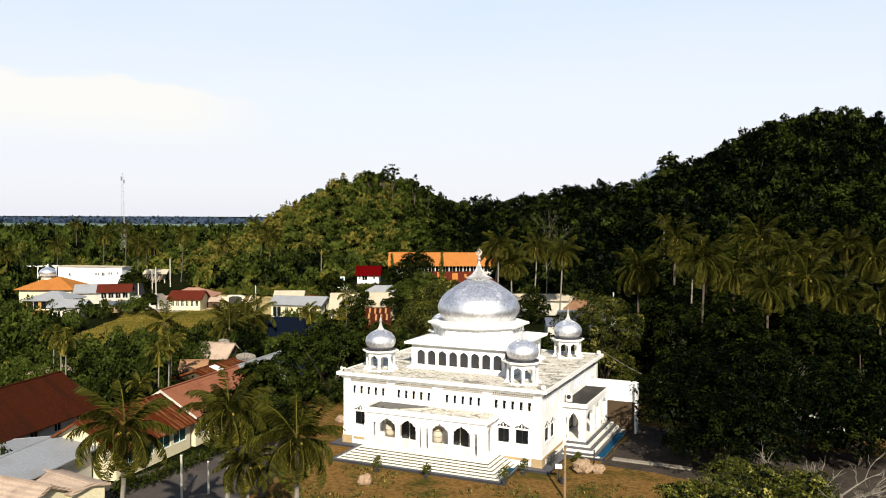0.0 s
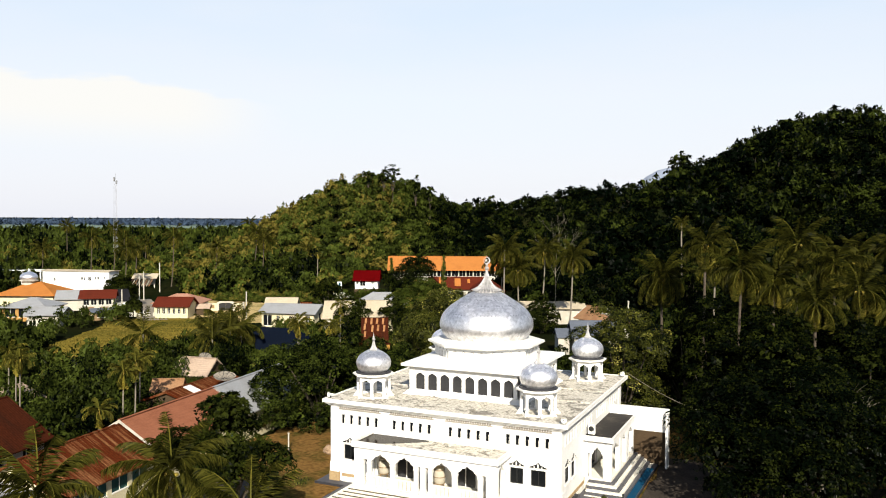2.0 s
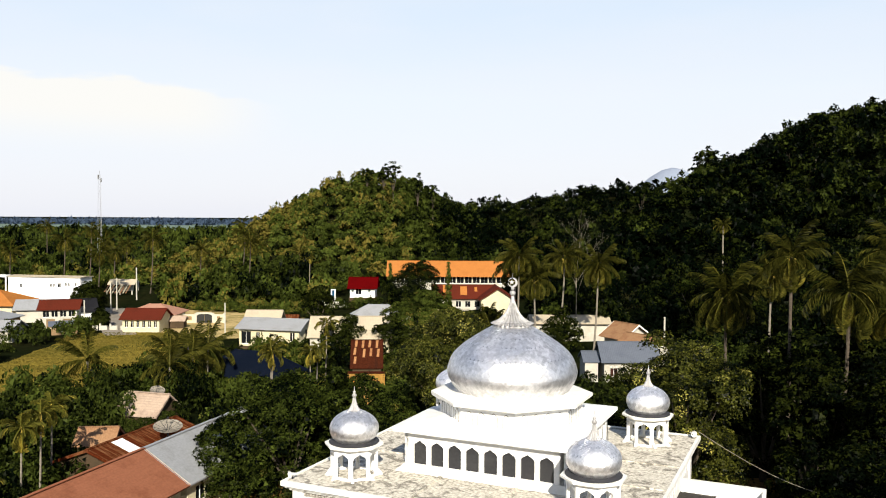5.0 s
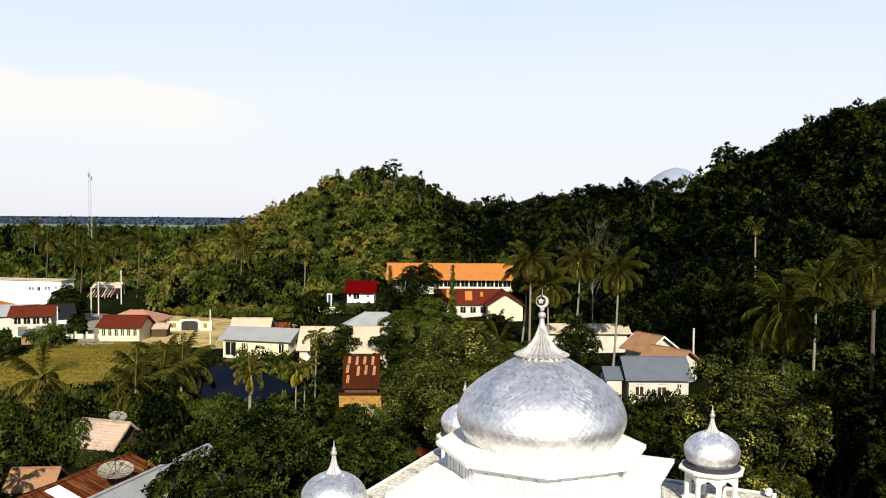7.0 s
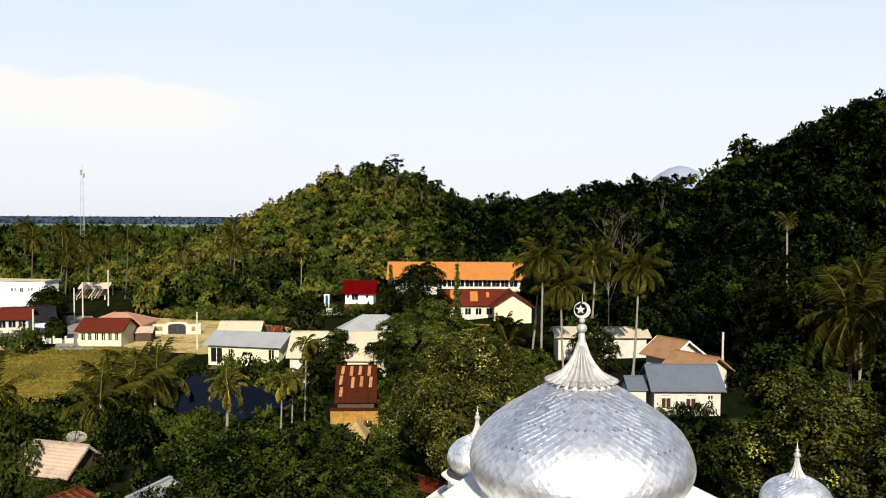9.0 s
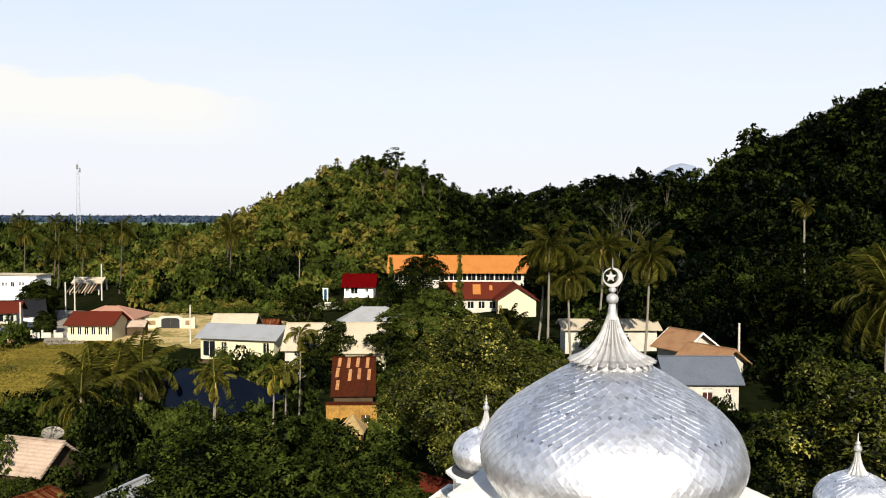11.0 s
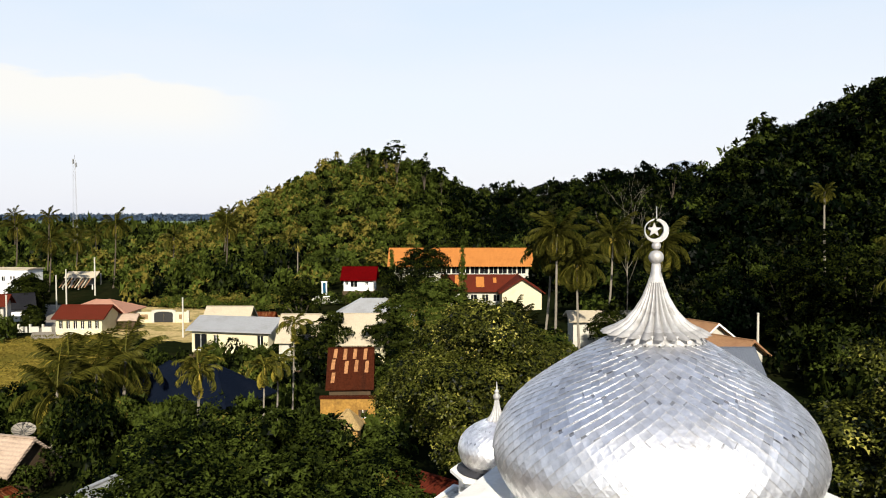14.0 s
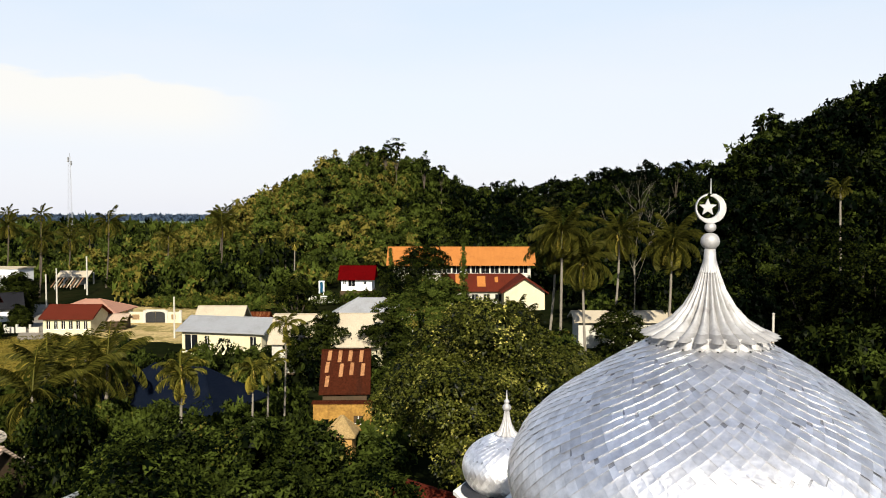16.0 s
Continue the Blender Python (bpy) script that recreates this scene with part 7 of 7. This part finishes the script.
# slim posts in the yard and the court
POSTS = [(13.86, -16.4, 4.1, WOOD, "rusty brown post at the yard's edge"), (-13.4, -28.7, 3.4, PLASTER, "white gate post of the courtyard"), (-12.2, -27.0, 2.6, PLASTER, "white post of the courtyard"),
         (-18.2, -4.4, 1.8, PLASTER, "short white post in the side yard"), (-106.6, 61.6, 6.4, PLASTER, "white concrete pole beside the rice field"), (-83.2, 73.1, 6.0, PLASTER, "slim white pole in the lot"),
         (-2.9, 75.3, 7.0, PLASTER, "slim white pole behind the house"), (-127.8, 88.0, 6.8, PLASTER, "tall pale column of an unfinished gate"), (-132.0, 93.8, 7.4, PLASTER, "tall pale column of an unfinished gate"),
         (-140.4, 108.4, 8.2, PLASTER, "slim pole beside the open roof"), (14.0, -7.6, 1.6, IRON, "dark post beside the rockwork")]
for x, y, h, m, label in POSTS:
    p = thing("post", label, "post", pose(x, y, ground(x, y)))
    part("shaft", tube(bmesh.new(), [(0, 0, -0.2), (0, 0, h)], [0.05 + 0.014 * h, 0.04 + 0.012 * h], 8), m, p)
    part("cap", lathe([(0.065 + 0.014 * h, h - 0.05), (0.065 + 0.014 * h, h + 0.02), (0.02, h + 0.06)], 8), m, p)

shelter = thing("open_roof", "tan open roof with bare battens on tall pale columns", "shelter", pose(-154.5, 118.6, 0, 0, 0, 25))
part("roof_sheet", boxes((-3.7, 3.7, -2.4, 0.4, 3.0, 3.12)), CREAM_ROOF, shelter, "bleached tan roof sheet", pose(0, 0, 1.9, 28, 0, 0))
for k in range(9):
    part("batten", boxes((-3.2 + 0.72 * k - 0.13, -3.2 + 0.72 * k + 0.13, -6.4, -2.45, 2.9, 3.0)), CREAM_ROOF if k % 2 else TERRACOTTA, shelter, m=pose(0, 0, 1.9, 28, 0, 0))
part("back_wall", boxes((-1.8, 2.0, 0.2, 0.4, -0.4, 3.6)), PLASTER, shelter)
for sx in (-3.4, 0.2, 3.4):
    for sy in (-4.6, 0.0):
        part("column", boxes((sx - 0.13, sx + 0.13, sy - 0.13, sy + 0.13, -0.4, 4.3 if sy > -1 else 2.05)), PLASTER, shelter)

# cream boundary wall with a dark gate
wall = thing("boundary_wall", "cream boundary wall with a dark arched iron gate", "wall", pose(-97.9, 84.5, 0, 0, 0, 26))
for a, b in ((-4.4, -2.0), (2.0, 3.9)):
    part("wall_panel", boxes((a, b, -0.1, 0.1, 0, 1.75)), CREAM_WALL, wall)
    part("coping", boxes((a, b, -0.14, 0.14, 1.75, 1.85)), PLASTER, wall)
    part("panel_recess", boxes((a + 0.6, b - 0.6, -0.13, -0.102, 0.6, 1.45)), WOOD, wall)
for a in (-4.8, -2.0, 1.6, 3.9):
    part("gate_pier", boxes((a, a + 0.4, -0.2, 0.2, 0, 2.1)), PLASTER, wall)
bm = bmesh.new()
arch_panel(bm, -1.6, 1.6, 1.55, 0.4, 2.25, -0.12, 0.12, ((0, 1.0), (0.5, 0.88), (0.85, 0.55), (1.0, 0.0)))
part("gate_arch", bm, PLASTER, wall)
part("gate_leaf", boxes((-1.6, -0.02, -0.03, 0.03, 0.1, 1.9), (0.02, 1.6, -0.03, 0.03, 0.1, 1.9)), IRON, wall)
low = thing("boundary_wall", "low cream wall with gate openings beside the road", "wall", pose(-107.2, 67.8, 0, 0, 0, 25))
for a in (-3.2, -1.4, 0.6, 2.4):
    part("wall_panel", boxes((a, a + 1.2, -0.1, 0.1, 0, 0.9)), PLASTER, low)
for a in (-3.5, -1.7, 0.3, 3.7):
    part("gate_pier", boxes((a, a + 0.3, -0.16, 0.16, 0, 1.3)), PLASTER, low)

# silver dome of the far small mosque
small = thing("small_dome", "small silver dome on an orange roof", "dome", pose(-144.6, 69.8, 6.0))
part("drum", lathe([(1.6, -0.8), (1.6, 0.3), (2.2, 0.35), (2.2, 0.5)], 16), PLASTER, small)
part("dome_shell", smooth(lathe(rounded([(1.7, 0.5), (2.0, 1.0), (1.9, 1.6), (1.2, 2.2), (0.3, 2.6), (0.05, 3.4)], 3), 24)), SILVER, small)
perg = thing("roof_frame", "flat white roof frame on slim columns", "shelter", pose(-176.6, 95.4, 0, 0, 0, 6))
part("roof", boxes((-7.2, 7.2, -2.5, 3.0, 6.3, 6.5)), WHITE, perg)
for sx in (-6.6, 0, 6.6):
    part("column", boxes((sx - 0.14, sx + 0.14, -2.4, -2.12, 0, 6.3)), WHITE, perg)

# low white sheds far right beyond the shade trees
house("low white shed with a pale roof beyond the shade trees", 33.0, 16.5, 20, 9.0, 4.0, 2.0, 0.6, CREAM_ROOF, WHITE, name="shed", over=0.3)
tank = thing("water_tank", "round orange-red water tank among the trees", "tank", pose(35.0, 19.5, 0))
part("body", smooth(lathe([(0.55, 1.3), (0.72, 1.6), (0.75, 2.0), (0.66, 2.5), (0.35, 2.7)], 20)), ORANGE, tank)
part("lid", lathe([(0.36, 2.7), (0.34, 2.8), (0.05, 2.86)], 16), RED_TILE, tank)
for a in range(4):
    part("leg", boxes((0.5 * math.cos(a * 1.57) - 0.06, 0.5 * math.cos(a * 1.57) + 0.06, 0.5 * math.sin(a * 1.57) - 0.06, 0.5 * math.sin(a * 1.57) + 0.06, 0, 1.4)), IRON, tank)
kerb = part("kerb", boxes((-3.50, 3.50, -0.35, 0.35, 0.0, 0.16)), ROAD_GREY, None, "", pose(18.40, -4.35, 0, 0, 0, -0.8))
tagged(kerb, "low pale concrete kerb strip along the lane", "kerb", kind="structure")
pylon = thing("sign_pillar", "slim white sign pillar with a dark blue panel", "sign", pose(-88.6, 119.5, ground(-88.6, 119.5), 0, 0, 25))
for sx in (-0.42, 0.42):
    part("pillar", boxes((sx - 0.12, sx + 0.12, -0.15, 0.15, -0.3, 3.4)), WHITE, pylon)
part("cap", boxes((-0.6, 0.6, -0.2, 0.2, 3.4, 3.6)), WHITE, pylon)
part("panel", boxes((-0.30, 0.30, -0.05, 0.05, 1.3, 3.3)), BLUE_MAT, pylon, "dark blue sign panel")
g = ground(-83.0, 116.6)
terrace = thing("terrace_wall", "low pale terrace wall with steps below the crimson roof", "wall", pose(-83.0, 116.6, g, 0, 0, 25))
part("wall", boxes((-5.6, -0.8, -0.15, 0.15, -0.6, 1.1), (0.8, 5.6, -0.15, 0.15, -0.6, 1.1)), PLASTER, terrace)
part("coping", boxes((-5.7, -0.7, -0.22, 0.22, 1.1, 1.2), (0.7, 5.7, -0.22, 0.22, 1.1, 1.2)), TRIM, terrace)
for k in range(5):
    part("step", boxes((-0.8, 0.8, -1.2 + 0.3 * k, -0.9 + 0.3 * k, -0.6, -0.1 + 0.2 * k)), PLASTER, terrace)
# hedge along the school room
rng = np.random.default_rng(5)
spots = [(-18.0 + 0.02 * k + rng.uniform(-0.3, 0.3) - 0.12 * k * 0.35, -31 + 0.62 * k, 0.0, rng.uniform(0.7, 1.2), rng.uniform(0.5, 0.8), rng.normal(0.3, 0.1)) for k in range(30)]
forest("hedge", "low clipped hedge along the school wall", spots, 15, 160, 0.18, LEAF)
slab = thing("roof_slab", "white painted sheet lying on a rusty roof", "roof sheet", pose(-35.0, 2.6, 0, 0, 0, 97))
bm = bmesh.new()
v = [bm.verts.new((x, y, 4.08 + 1.3 / 3.5 * y + dz)) for dz in (0.0, 0.04) for x, y in ((-3.3, -3.5), (-2.0, -3.5), (-2.0, -0.3), (-3.3, -0.3))]
for q in ((3, 2, 1, 0), (4, 5, 6, 7), (0, 1, 5, 4), (1, 2, 6, 5), (2, 3, 7, 6), (3, 0, 4, 7)):
    bm.faces.new([v[i] for i in q])
part("sheet", bm, WHITE, slab)


def bare_tree(x, y, h, seed, label, spread=0.35, limbs=7, thick=0.045):
    """A leafless tree: trunk and grey limbs that fork twice into twigs."""
    rnd = random.Random(seed)
    t = thing("bare_tree", label, "tree", pose(x, y, ground(x, y)))
    part("trunk", tube(bmesh.new(), [(0, 0, -0.3), (0.1, 0, h * 0.35), (0, 0.15, h * 0.6)], [thick * 3.5, thick * 2.6, thick * 1.7], 6), PALE_BARK, t)

    def grow(bm, base, way, length, r, depth):
        bend = Vector((rnd.uniform(-1, 1), rnd.uniform(-1, 1), rnd.uniform(-0.2, 0.5))) * 0.22
        mid = base + (way + bend).normalized() * length * 0.5
        tip = mid + (way - bend * 0.6).normalized() * length * 0.5
        tube(bm, [tuple(base), tuple(mid), tuple(tip)], [r, r * 0.75, r * 0.45], 5 if depth == 2 else 4)
        if depth:
            for q in range(3):
                side = Vector((rnd.uniform(-1, 1), rnd.uniform(-1, 1), rnd.uniform(-0.3, 0.8)))
                grow(bm, mid.lerp(tip, rnd.uniform(0.1, 1.0)), (way + side * 0.8).normalized(), length * rnd.uniform(0.4, 0.65), r * 0.5, depth - 1)
    for k in range(limbs):
        a = k * 2.4 + rnd.uniform(-0.4, 0.4)
        way = Vector((math.cos(a) * spread * 2, math.sin(a) * spread * 2, rnd.uniform(0.5, 1.1))).normalized()
        bm = bmesh.new()
        grow(bm, Vector((0.05, 0.05, h * rnd.uniform(0.32, 0.6))), way, h * rnd.uniform(0.32, 0.5), thick, 2)
        part("limb", bm, PALE_BARK, t)


bare_tree(-21.1, 92.0, 19.0 - ground(-21, 92), 3, "bare pale tree standing in the forest", 0.14, 6, 0.035)
bare_tree(29.8, -19.4, 6.0, 5, "low bare grey tree with twisted limbs", 0.9, 10, 0.06)
bare_tree(33.2, -18.4, 6.4, 6, "low bare grey tree with twisted limbs", 0.9, 11, 0.065)
bare_tree(36.4, -20.0, 6.0, 7, "low bare grey tree with twisted limbs", 0.9, 9, 0.06)
bare_tree(27.5, 1.5, 9.5, 9, "grey limbs of a half-bare shade tree", 0.4)

# lone trees that stand out on the ridges
for k, (x, y, top, r) in enumerate(((-135.5, 217.5, 40.0, 2.6), (-130.0, 220.2, 41.8, 3.0), (-126.8, 221.6, 43.0, 3.4), (-119.7, 228.0, 38.6, 2.2), (-118.7, 239.3, 34.6, 2.6), (-124.9, 324.5, 33.0, 3.0),
                                   (-100.9, 341.1, 35.6, 3.0), (-80.0, 334.3, 37.8, 4.0), (-10.4, 184.7, 42.0, 3.2), (-12.0, 183.0, 40.0, 2.8), (-49.2, 293.4, 37.2, 3.0), (16.4, 186.5, 46.4, 3.0), (9.9, 188.9, 45.0, 2.6))):
    g = ground(x, y)
    tree("lone dark tree standing out on the wooded ridge", x, y, max(top - g, 6.0), r, 300 + k, 900, 0.30, FOREST, -0.12, 0.2, 0.62, BARK, lobes=7, z=g)
